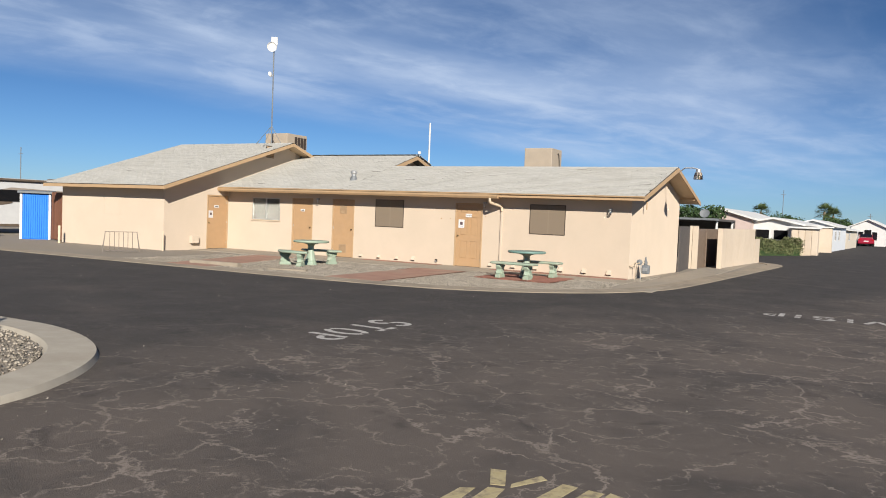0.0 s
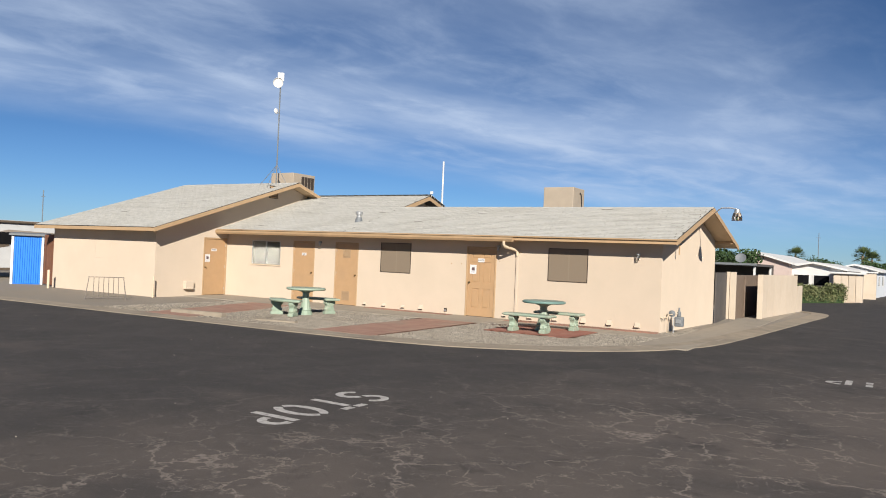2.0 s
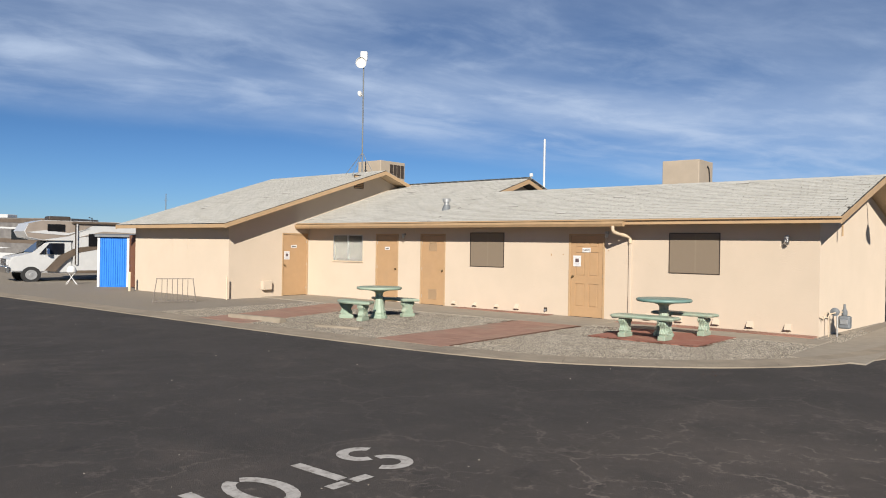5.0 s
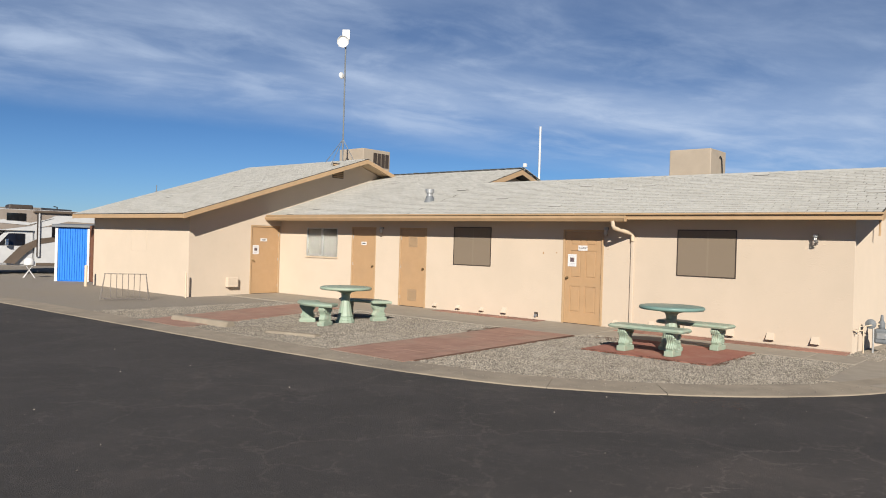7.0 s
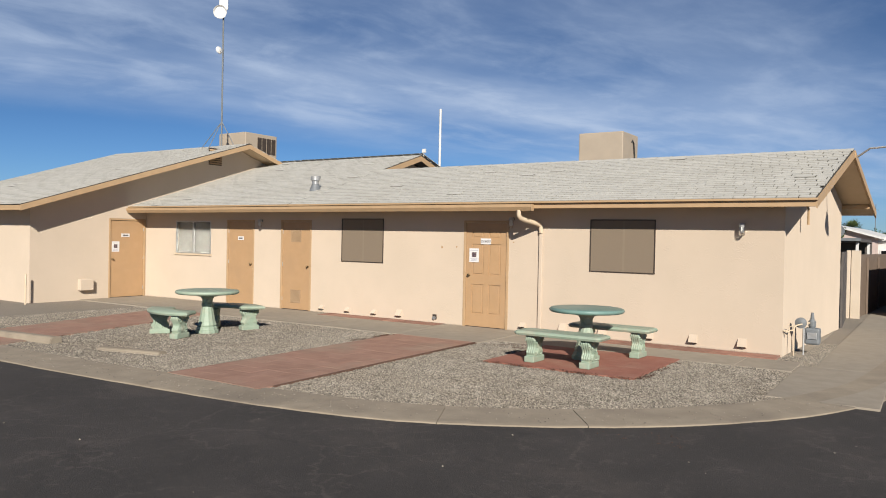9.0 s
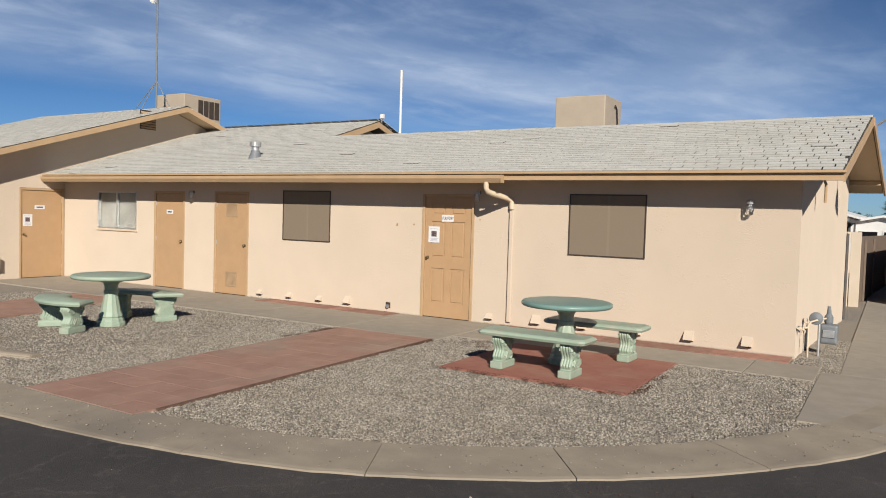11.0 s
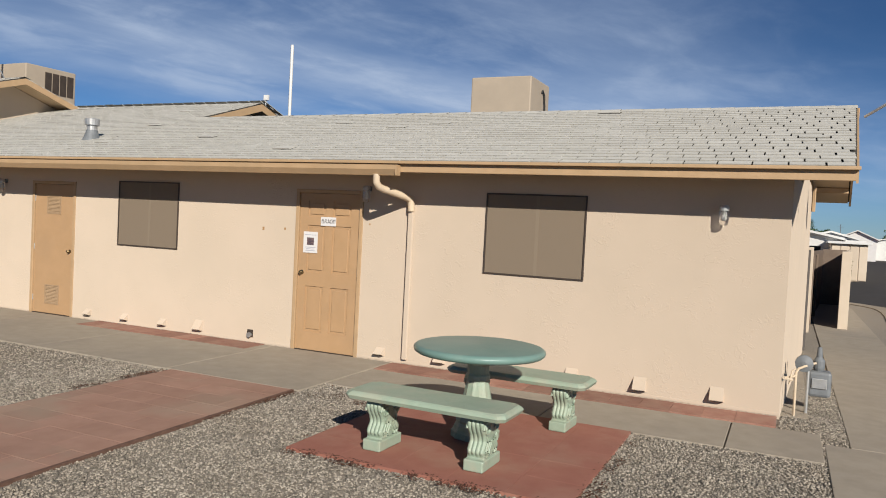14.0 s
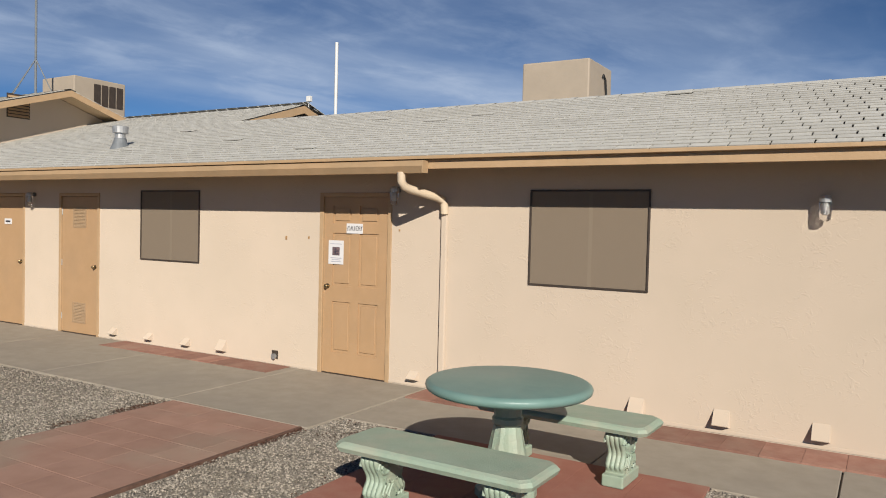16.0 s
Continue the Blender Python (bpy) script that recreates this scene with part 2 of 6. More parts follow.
M_SHINGLE = mat("grey_shingle", (0.455, 0.44, 0.393), (0.525, 0.508, 0.458), 9, 0.95, 0.4, 160, c3=(0.42, 0.40, 0.35), scale3=0.7, amount3=0.5, spread=0.06, dist=0.004)
M_SHINGLE_STUFF = mat("grey_shingle_field", (0.455, 0.44, 0.393), (0.525, 0.508, 0.458), 9, 0.95, 0.4, 160, c3=(0.42, 0.40, 0.35), scale3=0.7, amount3=0.5, spread=0.06, dist=0.004, pieces="island")
M_FELT = mat("weathered_under_course", (0.045, 0.042, 0.038), (0.07, 0.065, 0.058), 20, 0.95)
# dark cut asphalt edge that also paints in each course's shadow line
M_TABEDGE = mat("cut_edge_course_shade", (0.25, 0.24, 0.215), (0.31, 0.295, 0.265), 30, 0.95)
M_KERB = mat("pale_kerb_concrete", (0.344, 0.308, 0.248), (0.392, 0.352, 0.288), 4, 0.92, 0.3, 90, c3=(0.288, 0.248, 0.192), scale3=1.2, amount3=0.6, dist=0.006)
M_BROWNSHEET = mat("brown_gate_sheet", (0.15, 0.11, 0.082), (0.18, 0.135, 0.10), 6, 0.7, 0.1, 40)
M_BENCH = mat("pale_green_concrete", (0.264, 0.336, 0.252), (0.304, 0.376, 0.288), 7, 0.42, 0.3, 60, c3=(0.368, 0.368, 0.28), scale3=6, amount3=0.65)
M_TABLETOP = mat("teal_green_concrete", (0.136, 0.228, 0.2), (0.16, 0.256, 0.224), 5, 0.36, 0.12, 70, c3=(0.2, 0.264, 0.224), scale3=3.5, amount3=0.5)
M_SCREEN = mat("sun_screen_mesh", (0.19, 0.15, 0.108), (0.215, 0.17, 0.125), 300, 0.9, 0.2, 500, spec=0.1)
M_DARKFRAME = mat("dark_brown_frame", (0.045, 0.034, 0.026), (0.06, 0.045, 0.035), 8, 0.5)
M_WHITE = mat("white_paint", (0.592, 0.584, 0.56), (0.64, 0.632, 0.608), 4, 0.6, 0.05, 50)
M_GRILLE = mat("tan_grille_paint", (0.33, 0.225, 0.13), (0.36, 0.245, 0.145), 9, 0.6)
M_CREAM = mat("cream_paint", (0.56, 0.448, 0.32), (0.592, 0.48, 0.344), 6, 0.6, 0.1, 60)
M_DULL = mat("galvanised_metal", (0.42, 0.42, 0.41), (0.52, 0.52, 0.51), 12, 0.45, 0.1, 60, metal=0.7)
M_METERGREY = mat("grey_meter_paint", (0.135, 0.145, 0.152), (0.175, 0.187, 0.195), 10, 0.55, 0.1, 60)
M_DARK = mat("dark_rubber", (0.02, 0.02, 0.02), (0.03, 0.03, 0.03), 10, 0.7)
M_BRASS = mat("worn_brass", (0.32, 0.24, 0.13), (0.22, 0.16, 0.09), 30, 0.35, metal=0.9)
M_AC = mat("beige_cooler_paint", (0.352, 0.292, 0.224), (0.384, 0.316, 0.24), 3, 0.65, 0.1, 30, c3=(0.328, 0.268, 0.204), scale3=1.2)
M_PAPER = mat("white_paper", (0.624, 0.608, 0.592), (0.64, 0.624, 0.608), 20, 0.7)
M_INK = mat("dark_ink", (0.03, 0.03, 0.035), (0.05, 0.045, 0.05), 30, 0.7)
M_LINE = mat("worn_white_road_paint", (0.4, 0.376, 0.344), (0.48, 0.456, 0.424), 25, 0.8, 0.3, 90, c3=(0.128, 0.112, 0.096), scale3=16, amount3=0.6, dist=0.004)
M_YELLOW = mat("worn_yellow_road_paint", (0.368, 0.304, 0.16), (0.416, 0.352, 0.208), 20, 0.8, 0.3, 90, c3=(0.12, 0.096, 0.08), scale3=16, amount3=0.7, dist=0.004)
M_BLUE = mat("bright_blue_paint", (0.012, 0.17, 0.62), (0.016, 0.19, 0.66), 5, 0.5, 0.05, 40)
M_BROWNWOOD = mat("brown_fence_wood", (0.13, 0.055, 0.03), (0.18, 0.08, 0.045), 9, 0.8, 0.3, 60, stretch=(6, 6, 0.6), spread=0.2)
M_GLASS = glass_material("window_glass", (0.9, 0.95, 0.95))
M_CLEAR = glass_material("clear_glass")
M_BLIND = mat("white_blind", (0.20, 0.188, 0.17), (0.235, 0.22, 0.20), 30, 0.8)
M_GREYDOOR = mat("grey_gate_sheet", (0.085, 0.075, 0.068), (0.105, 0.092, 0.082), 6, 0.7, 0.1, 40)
M_INSIDE = mat("dim_plaster", (0.28, 0.248, 0.208), (0.32, 0.288, 0.24), 3, 0.9)

# ---- mesh helpers ----


def box(bm, x0, y0, z0, x1, y1, z1, bevel=0.0):
    vs = [bm.verts.new(p) for p in ((x0, y0, z0), (x1, y0, z0), (x1, y1, z0), (x0, y1, z0), (x0, y0, z1), (x1, y0, z1), (x1, y1, z1), (x0, y1, z1))]
    fs = [bm.faces.new([vs[i] for i in q]) for q in ((3, 2, 1, 0), (4, 5, 6, 7), (0, 1, 5, 4), (1, 2, 6, 5), (2, 3, 7, 6), (3, 0, 4, 7))]
    if bevel:
        es = list({e for f in fs for e in f.edges})
        bmesh.ops.bevel(bm, geom=es, offset=bevel, segments=2, affect="EDGES", profile=0.5)
    return vs


def prism(bm, outline, a, b, axis="z"):
    """An outline of 2D points pushed out from a to b along an axis."""
    def put(u, v, w):
        return {"z": (u, v, w), "y": (u, w, v), "x": (w, u, v)}[axis]
    lo = [bm.verts.new(put(u, v, a)) for u, v in outline]
    hi = [bm.verts.new(put(u, v, b)) for u, v in outline]
    k = len(outline)
    bm.faces.new(lo[::-1])
    bm.faces.new(hi)
    for i in range(k):
        bm.faces.new([lo[i], lo[(i + 1) % k], hi[(i + 1) % k], hi[i]])


def lathe(bm, profile, sides=24, at=(0, 0, 0), flute=0.0):
    """Turn (radius, height) pairs about z."""
    rings = []
    for r, z in profile:
        ring = []
        for i in range(sides):
            a = 2 * math.pi * i / sides
            rr = r * (1 - flute * (i % 2))
            ring.append(bm.verts.new((at[0] + rr * math.cos(a), at[1] + rr * math.sin(a), at[2] + z)))
        rings.append(ring)
    for p, q in zip(rings, rings[1:]):
        for i in range(sides):
            bm.faces.new([p[i], p[(i + 1) % sides], q[(i + 1) % sides], q[i]])
    bm.faces.new(rings[0][::-1])
    bm.faces.new(rings[-1])


def tube(bm, points, r, sides=8):
    """A round bar along a line of points."""
    pts = [Vector(p) for p in points]
    rings = []
    for i, p in enumerate(pts):
        d = ((pts[i] - pts[i - 1]) if i else Vector()) + ((pts[i + 1] - pts[i]) if i < len(pts) - 1 else Vector())
        q = d.normalized().to_track_quat("Z", "Y")
        rings.append([bm.verts.new(p + q @ Vector((r * math.cos(2 * math.pi * k / sides), r * math.sin(2 * math.pi * k / sides), 0))) for k in range(sides)])
    for a, b in zip(rings, rings[1:]):
        for k in range(sides):
            bm.faces.new([a[k], a[(k + 1) % sides], b[(k + 1) % sides], b[k]])
    bm.faces.new(rings[0][::-1])
    bm.faces.new(rings[-1])


def mesh_of(name, bm, material, smooth=False):
    bmesh.ops.recalc_face_normals(bm, faces=bm.faces[:])
    me = bpy.data.meshes.new(name)
    bm.to_mesh(me)
    bm.free()
    if smooth:
        me.shade_smooth()
        me.set_sharp_from_angle(angle=radians(40))
    if material:
        me.materials.append(material)
    return me


def part(name, bm, material, parent, label="", smooth=False):
    ob = new(name, mesh_of(name, bm, material, smooth))
    ob.parent = parent
    return tagged(ob, label)


def thing(name, label, category, m=None, group="", kind=""):
    ob = new(name)
    ob.empty_display_size = 0.1
    if m is not None:
        ob.matrix_basis = m
    return tagged(ob, label, category, group, kind)


def solid(name, bm, material, label, category="", kind="", smooth=False, m=None, group=""):
    ob = new(name, mesh_of(name, bm, material, smooth))
    if m is not None:
        ob.matrix_basis = m
    return tagged(ob, label, category, group, kind)


def flat(bm, pts, z):
    bm.faces.new([bm.verts.new((x, y, z)) for x, y in pts])

# ---- ground ----
KERB = [(-90, -8.2), (-40, -7.95), (-22, -7.8), (-15, -7.65), (-10.7, -7.55), (-7.5, -7.45), (-5.6, -7.35), (-4.3, -7.25), (-3.2, -7.1), (-2.4, -6.9), (-1.7, -6.6), (-0.9, -6.1), (-0.1, -5.45), (0.5, -4.75), (1.0, -4.0), (1.45, -2.9), (1.76, -1.65), (2.0, 0.8), (2.28, 4.7), (2.6, 9.5), (2.9, 14.2), (2.6, 16.2), (1.5, 17.6)]
SKEW = 0.055


def inset(line, d):
    """The line moved d to its left side."""
    out = []
    for i, p in enumerate(line):
        a, b = Vector(line[max(i - 1, 0)]), Vector(line[min(i + 1, len(line) - 1)])
        t = (b - a).normalized()
        out.append((p[0] - t.y * d, p[1] + t.x * d))
    return out


def smooth_line(line, steps=4):
    """Points along a curve through the line."""
    out = []
    for i in range(len(line) - 1):
        p0, p1, p2, p3 = (Vector(line[min(max(i + k, 0), len(line) - 1)]) for k in (-1, 0, 1, 2))
        for s in range(steps):
            t = s / steps
            q = 0.5 * ((2 * p1) + (p2 - p0) * t + (2 * p0 - 5 * p1 + 4 * p2 - p3) * t * t + (3 * p1 - p0 - 3 * p2 + p3) * t ** 3)
            out.append((q.x, q.y))
    out.append(line[-1])
    return out


KERB = smooth_line(KERB)
bm = bmesh.new()
flat(bm, [(-1500, -1500), (1500, -1500), (1500, 2500), (-1500, 2500)], -0.06)
ground = solid("ground", bm, M_GROUND, "sandy tan gravel ground of the park", kind="structure")

bm = bmesh.new()
flat(bm, KERB + [(-60, 18.5), (-60, 24.0), (-2, 25.2), (0.3, 26.3), (2.7, 31.3), (3.2, 33), (3.3, 47), (4.0, 60), (5.0, 90), (6, 220), (40, 220), (40, -60), (-90, -60)], -0.02)
bmesh.ops.triangulate(bm, faces=bm.faces[:])
road = solid("road", bm, M_ASPHALT, "worn dark asphalt road with dusty cracks", kind="structure")


edging = thing("pavement", "flush dusty concrete edging band along the asphalt", "pavement", kind="structure")
run, bay, k = inset(KERB, 0.0), [], 0
wide = inset(KERB, 0.64)
for i in range(len(KERB) - 1):
    bay.append(i)
    span_len = sum((Vector(KERB[j + 1]) - Vector(KERB[j])).length for j in bay)
    if span_len > 1.35 or i == len(KERB) - 2:
        bm = bmesh.new()
        ids = bay + [bay[-1] + 1]
        near, far_ = [Vector(KERB[j]) for j in ids], [Vector(wide[j]) for j in ids]
        for ln in (near, far_):
            ln[-1] = ln[-1] - (ln[-1] - ln[-2]).normalized() * 0.007
        wob = [0.012 * math.sin(j * 2.7) + 0.008 * math.sin(j * 7.1) for j in ids]
        lo = [bm.verts.new((p.x, p.y + w, -0.06)) for p, w in zip(near, wob)]
        a = [bm.verts.new((p.x, p.y + w, -0.006)) for p, w in zip(near, wob)]
        b = [bm.verts.new((p.x + (q.x - p.x) * 0.06, p.y + (q.y - p.y) * 0.06 + w, 0.0)) for p, q, w in zip(near, far_, wob)]
        c = [bm.verts.new((q.x, q.y, 0.008)) for q in far_]
        d = [bm.verts.new((q.x, q.y, -0.06)) for q in far_]
        for p, q in ((lo, a), (a, b), (b, c), (c, d)):
            for j in range(len(ids) - 1):
                bm.faces.new([p[j], p[j + 1], q[j + 1], q[j]])
        for j in (0, -1):
            bm.faces.new([lo[j], a[j], b[j], c[j], d[j]])
        part("kerb_bay", bm, M_GUTTER, edging)
        bay = []

# gravel bed between the edging and the building
bm = bmesh.new()
bed = inset(KERB, 0.60)
flat(bm, bed + [(-8, 18.5), (-90, 18.5)], -0.012)
bmesh.ops.triangulate(bm, faces=bm.faces[:])
gravel_bed = solid("gravel_bed", bm, M_DIRT, "pale grey gravel bed before the building", kind="structure")


def slab(name, x0, y0, x1, y1, z, label, material, kind="structure", t=0.10, joints=()):
    """A poured slab cut into bays along x, with a narrow recessed joint between them."""
    top = thing(name, label, "pavement", kind=kind)
    xs = [x0, *joints, x1]
    for a, b in zip(xs, xs[1:]):
        bm = bmesh.new()
        box(bm, a + 0.006, y0, z - t, b - 0.006, y1, z, 0.006)
        part("slab", bm, material, top)
    return top


slab("walkway", -15.93, -1.88, -4.30, -0.004, 0.012, "grey concrete walkway along the front wall", M_CONCRETE, joints=(-14.2, -12.4, -10.4, -8.2, -6.05))
slab("walkway_narrow", -4.29, -1.42, 0.35, -0.47, 0.006, "narrow grey concrete walkway beside the brick strip", M_CONCRETE, joints=(-2.0, -0.4))
slab("side_walk", 0.36, -3.4, 1.5, -0.80, 0.004, "grey concrete slab round the building corner", M_CONCRETE)
slab("side_walk_strip", 0.56, -0.79, 1.62, 17.0, 0.004, "grey concrete strip along the side fence", M_CONCRETE)

# ---- main building ----
EAVE_Y, EAVE_Z, PITCH = -0.50, 2.405, 0.32
RIDGE_R, RIDGE_L = 2.80, 4.55
X_IN, X_LEFTGABLE = -15.94, -10.1


def z_main(y, ridge):
    return EAVE_Z + PITCH * (min(y, 2 * ridge - y) - EAVE_Y)


def wall_x(bm, x0, x1, y0, y1, z0, z1, holes):
    """A wall along x with rectangular openings (xa, xb, za, zb) through it."""
    cuts = sorted(holes)
    x = x0
    for xa, xb, za, zb in cuts:
        box(bm, x, y0, z0, xa, y1, z1)
        if za > z0:
            box(bm, xa, y0, z0, xb, y1, za)
        box(bm, xa, y0, zb, xb, y1, z1)
        x = xb
    box(bm, x, y0, z0, x1, y1, z1)


DOORS = [(-12.69, -11.72), (-10.82, -9.855), (-5.79, -4.79)]
WINDOWS = [(-14.67, -13.29, 1.21, 2.05), (-8.95, -7.79, 1.17, 2.11), (-3.165, -2.0, 1.18, 2.10)]
holes = [(a, b, 0.0, 2.075) for a, b in DOORS] + [(a, b, c, d) for a, b, c, d in WINDOWS]
bm = bmesh.new()
wall_x(bm, X_IN, 0.0, 0.0, 0.15, -0.05, 2.46, holes)
wall_front = solid("wall_front", bm, M_STUCCO, "cream painted stucco front wall", kind="structure")

side_turn = pose(0, 0, 0, 0, 0, -math.degrees(math.atan(SKEW)))
bm = bmesh.new()
prism(bm, [(0.003, -0.05), (5.1, -0.05), (5.1, 2.60), (RIDGE_R, 3.33), (0.003, 2.45)], -0.15, 0.0, "x")
wall_side = solid("wall_side", bm, M_STUCCO, "cream painted stucco gable wall", kind="structure", m=side_turn)
bm = bmesh.new()
box(bm, X_LEFTGABLE - 0.1, 5.101, -0.05, 0.26, 5.25, 2.58)
box(bm, X_IN, 9.4, -0.05, X_LEFTGABLE - 0.25, 9.55, 2.46)
wall_back = solid("wall_back", bm, M_STUCCO, "cream stucco back wall", kind="structure")
bm = bmesh.new()
prism(bm, [(0.16, -0.05), (9.4, -0.05), (9.4, 2.4), (RIDGE_L, 3.93), (0.16, 2.42)], X_LEFTGABLE - 0.65, X_LEFTGABLE - 0.5, "x")
wall_inner = solid("wall_gable_back", bm, M_STUCCO, "cream stucco upper gable wall", kind="structure")
bm = bmesh.new()
box(bm, -15.9, 0.16, -0.05, 0.26, 5.09, 0.0)
floor_in = solid("floor", bm, M_CONCRETE, "concrete floor inside the building", kind="structure")
bm = bmesh.new()
box(bm, -15.9, 0.16, 2.40, 0.1, 5.09, 2.44)
ceiling_in = solid("ceiling", bm, M_INSIDE, "plain plaster ceiling inside the building", kind="structure")

# base screed and a few old marks on the front wall
bm = bmesh.new()
edges_x = [X_IN] + [v for a, b in DOORS for v in (a, b)] + [0.0]
for a, b in zip(edges_x[::2], edges_x[1::2]):
    box(bm, a, -0.007, 0.02, b, -0.0005, 0.05, 0.002)
solid("trim_base", bm, M_STUCCO, "thin stucco base lip along the front wall", kind="structure")
for x, z, w, h in ((-6.32, 1.52, 0.03, 0.045), (-5.97, 1.54, 0.025, 0.03), (-4.70, 1.66, 0.02, 0.02)):
    bm = bmesh.new()
    box(bm, x, -0.004, z, x + w, 0, z + h, 0.001)
    solid("rust_mark", bm, mat("rust_stain", (0.30, 0.17, 0.07), (0.42, 0.28, 0.15), 60, 0.9), "small rusty screw mark on the stucco", "mark", group="wall marks")

# west wing
WX0, WX1, WY0, WY1 = -21.75, X_IN, -3.12, 9.28
W_EAVE_Y, W_EAVE_Z, W_RIDGE = -3.62, 2.31, 3.08


def z_wing(y):
    return W_EAVE_Z + PITCH * (min(y, 2 * W_RIDGE - y) - W_EAVE_Y)


bm = bmesh.new()
box(bm, WX0, WY0, -0.05, WX1 - 0.15, WY0 + 0.15, 2.38)
wing_front = solid("wall_wing_front", bm, M_STUCCO, "cream painted stucco wing wall", kind="structure")
bm = bmesh.new()
gable = [(WY0, -0.05), (-1.10, -0.05), (-1.10, 2.08), (-0.03, 2.08), (-0.03, -0.05), (WY1, -0.05), (WY1, 2.36), (W_RIDGE, 4.34), (WY0, 2.36)]
prism(bm, gable, WX1 - 0.15, WX1, "x")
wing_side = solid("wall_wing_side", bm, M_STUCCO, "cream stucco wing gable wall", kind="structure")
bm = bmesh.new()
prism(bm, [(WY0 + 0.15, -0.05), (WY1, -0.05), (WY1, 2.36), (W_RIDGE, 4.34), (WY0 + 0.15, 2.38)], WX0, WX0 + 0.15, "x")
solid("wall_wing_west", bm, M_STUCCO, "cream stucco far gable wall of the wing", kind="structure")
bm = bmesh.new()
box(bm, WX0 + 0.15, WY1 - 0.15, -0.05, WX1 - 0.15, WY1, 2.36)
solid("wall_wing_back", bm, M_STUCCO, "cream stucco back wall of the wing", kind="structure")
# outline of a blocked window on the wing front
bm = bmesh.new()
box(bm, -19.22, WY0 - 0.006, 1.20, -18.3, WY0, 1.215)
box(bm, -19.22, WY0 - 0.006, 1.215, -19.205, WY0, 1.92)
box(bm, -19.20, WY0 - 0.004, 1.215, -18.3, WY0, 1.92)
solid("trim_blocked_window", bm, M_STUCCO, "painted-over outline of a blocked window", kind="structure")


def sloped(bm, corners, zf, t):
    """A slab over a plan outline whose top follows zf(y)."""
    hi = [bm.verts.new((x, y, zf(y))) for x, y in corners]
    lo = [bm.verts.new((x, y, zf(y) - t)) for x, y in corners]
    k = len(corners)
    bm.faces.new(hi)
    bm.faces.new(lo[::-1])
    for i in range(k):
        bm.faces.new([lo[i], lo[(i + 1) % k], hi[(i + 1) % k], hi[i]])


def x_rake(y):
    return 0.485 + SKEW * (y - EAVE_Y)


roof_main = thing("roof_main", "weathered pale grey shingle roof with tan fascia", "roof", kind="structure")
bm = bmesh.new()
sloped(bm, [(X_IN + 0.01, EAVE_Y), (x_rake(EAVE_Y), EAVE_Y), (x_rake(RIDGE_R), RIDGE_R), (X_IN + 0.01, RIDGE_R)], lambda y: z_main(y, RIDGE_R) - 0.006, 0.07)
sloped(bm, [(X_LEFTGABLE - 0.4, RIDGE_R), (x_rake(RIDGE_R), RIDGE_R), (x_rake(5.85), 5.85), (X_LEFTGABLE - 0.4, 5.85)], lambda y: z_main(y, RIDGE_R) - 0.006, 0.07)
sloped(bm, [(X_IN + 0.01, RIDGE_R), (X_LEFTGABLE, RIDGE_R), (X_LEFTGABLE, RIDGE_L), (X_IN + 0.01, RIDGE_L)], lambda y: z_main(y, RIDGE_L) - 0.006, 0.07)
sloped(bm, [(X_IN + 0.01, RIDGE_L), (X_LEFTGABLE, RIDGE_L), (X_LEFTGABLE, 9.9), (X_IN + 0.01, 9.9)], lambda y: z_main(y, RIDGE_L) - 0.006, 0.07)
part("deck", bm, M_FELT, roof_main, "dark roofing felt under the shingles")
bm = bmesh.new()
sloped(bm, [(X_IN + 0.01, EAVE_Y + 0.01), (x_rake(0) - 0.02, EAVE_Y + 0.01), (x_rake(RIDGE_R) - 0.02, RIDGE_R), (x_rake(RIDGE_R) - 0.75, RIDGE_R), (-0.1, 0.16), (X_IN + 0.01, 0.16)], lambda y: z_main(y, RIDGE_R) - 0.088, 0.02)
sloped(bm, [(x_rake(RIDGE_R) - 0.75, RIDGE_R), (x_rake(RIDGE_R) - 0.02, RIDGE_R), (x_rake(5.85) - 0.02, 5.83), (x_rake(5.85) - 0.8, 5.83)], lambda y: z_main(y, RIDGE_R) - 0.088, 0.02)
part("soffit", bm, M_SOFFIT, roof_main, "tan painted soffit boards")
bm = bmesh.new()
box(bm, X_IN + 0.01, EAVE_Y - 0.028, EAVE_Z - 0.128, x_rake(EAVE_Y) + 0.002, EAVE_Y - 0.001, EAVE_Z - 0.022, 0.004)
part("fascia", bm, M_TRIM, roof_main, "tan painted wooden fascia board")
bm = bmesh.new()
box(bm, X_IN + 0.01, EAVE_Y - 0.078, EAVE_Z - 0.036, x_rake(EAVE_Y) + 0.03, EAVE_Y - 0.029, EAVE_Z - 0.004, 0.004)
part("drip_board", bm, M_TRIM, roof_main, "tan drip board above the fascia")


def rake_board(parent, p, q, drop, thick, out, material=M_TRIM):
    """A board hung along a sloping roof edge from p to q (points on the roof's top edge)."""
    p, q = Vector(p), Vector(q)
    side = Vector((q.y - p.y, p.x - q.x, 0)).normalized() * out
    bm = bmesh.new()
    vs = []
    for s in (0, thick):
        for pt, dz in ((p, -0.02), (q, -0.02), (q, -drop), (p, -drop)):
            vs.append(bm.verts.new(pt + side.normalized() * s + Vector((0, 0, dz))))
    for f in ((0, 1, 2, 3), (7, 6, 5, 4), (0, 4, 5, 1), (1, 5, 6, 2), (2, 6, 7, 3), (3, 7, 4, 0)):
        bm.faces.new([vs[i] for i in f])
    return part("rake_board", bm, material, parent, "tan painted rake board")


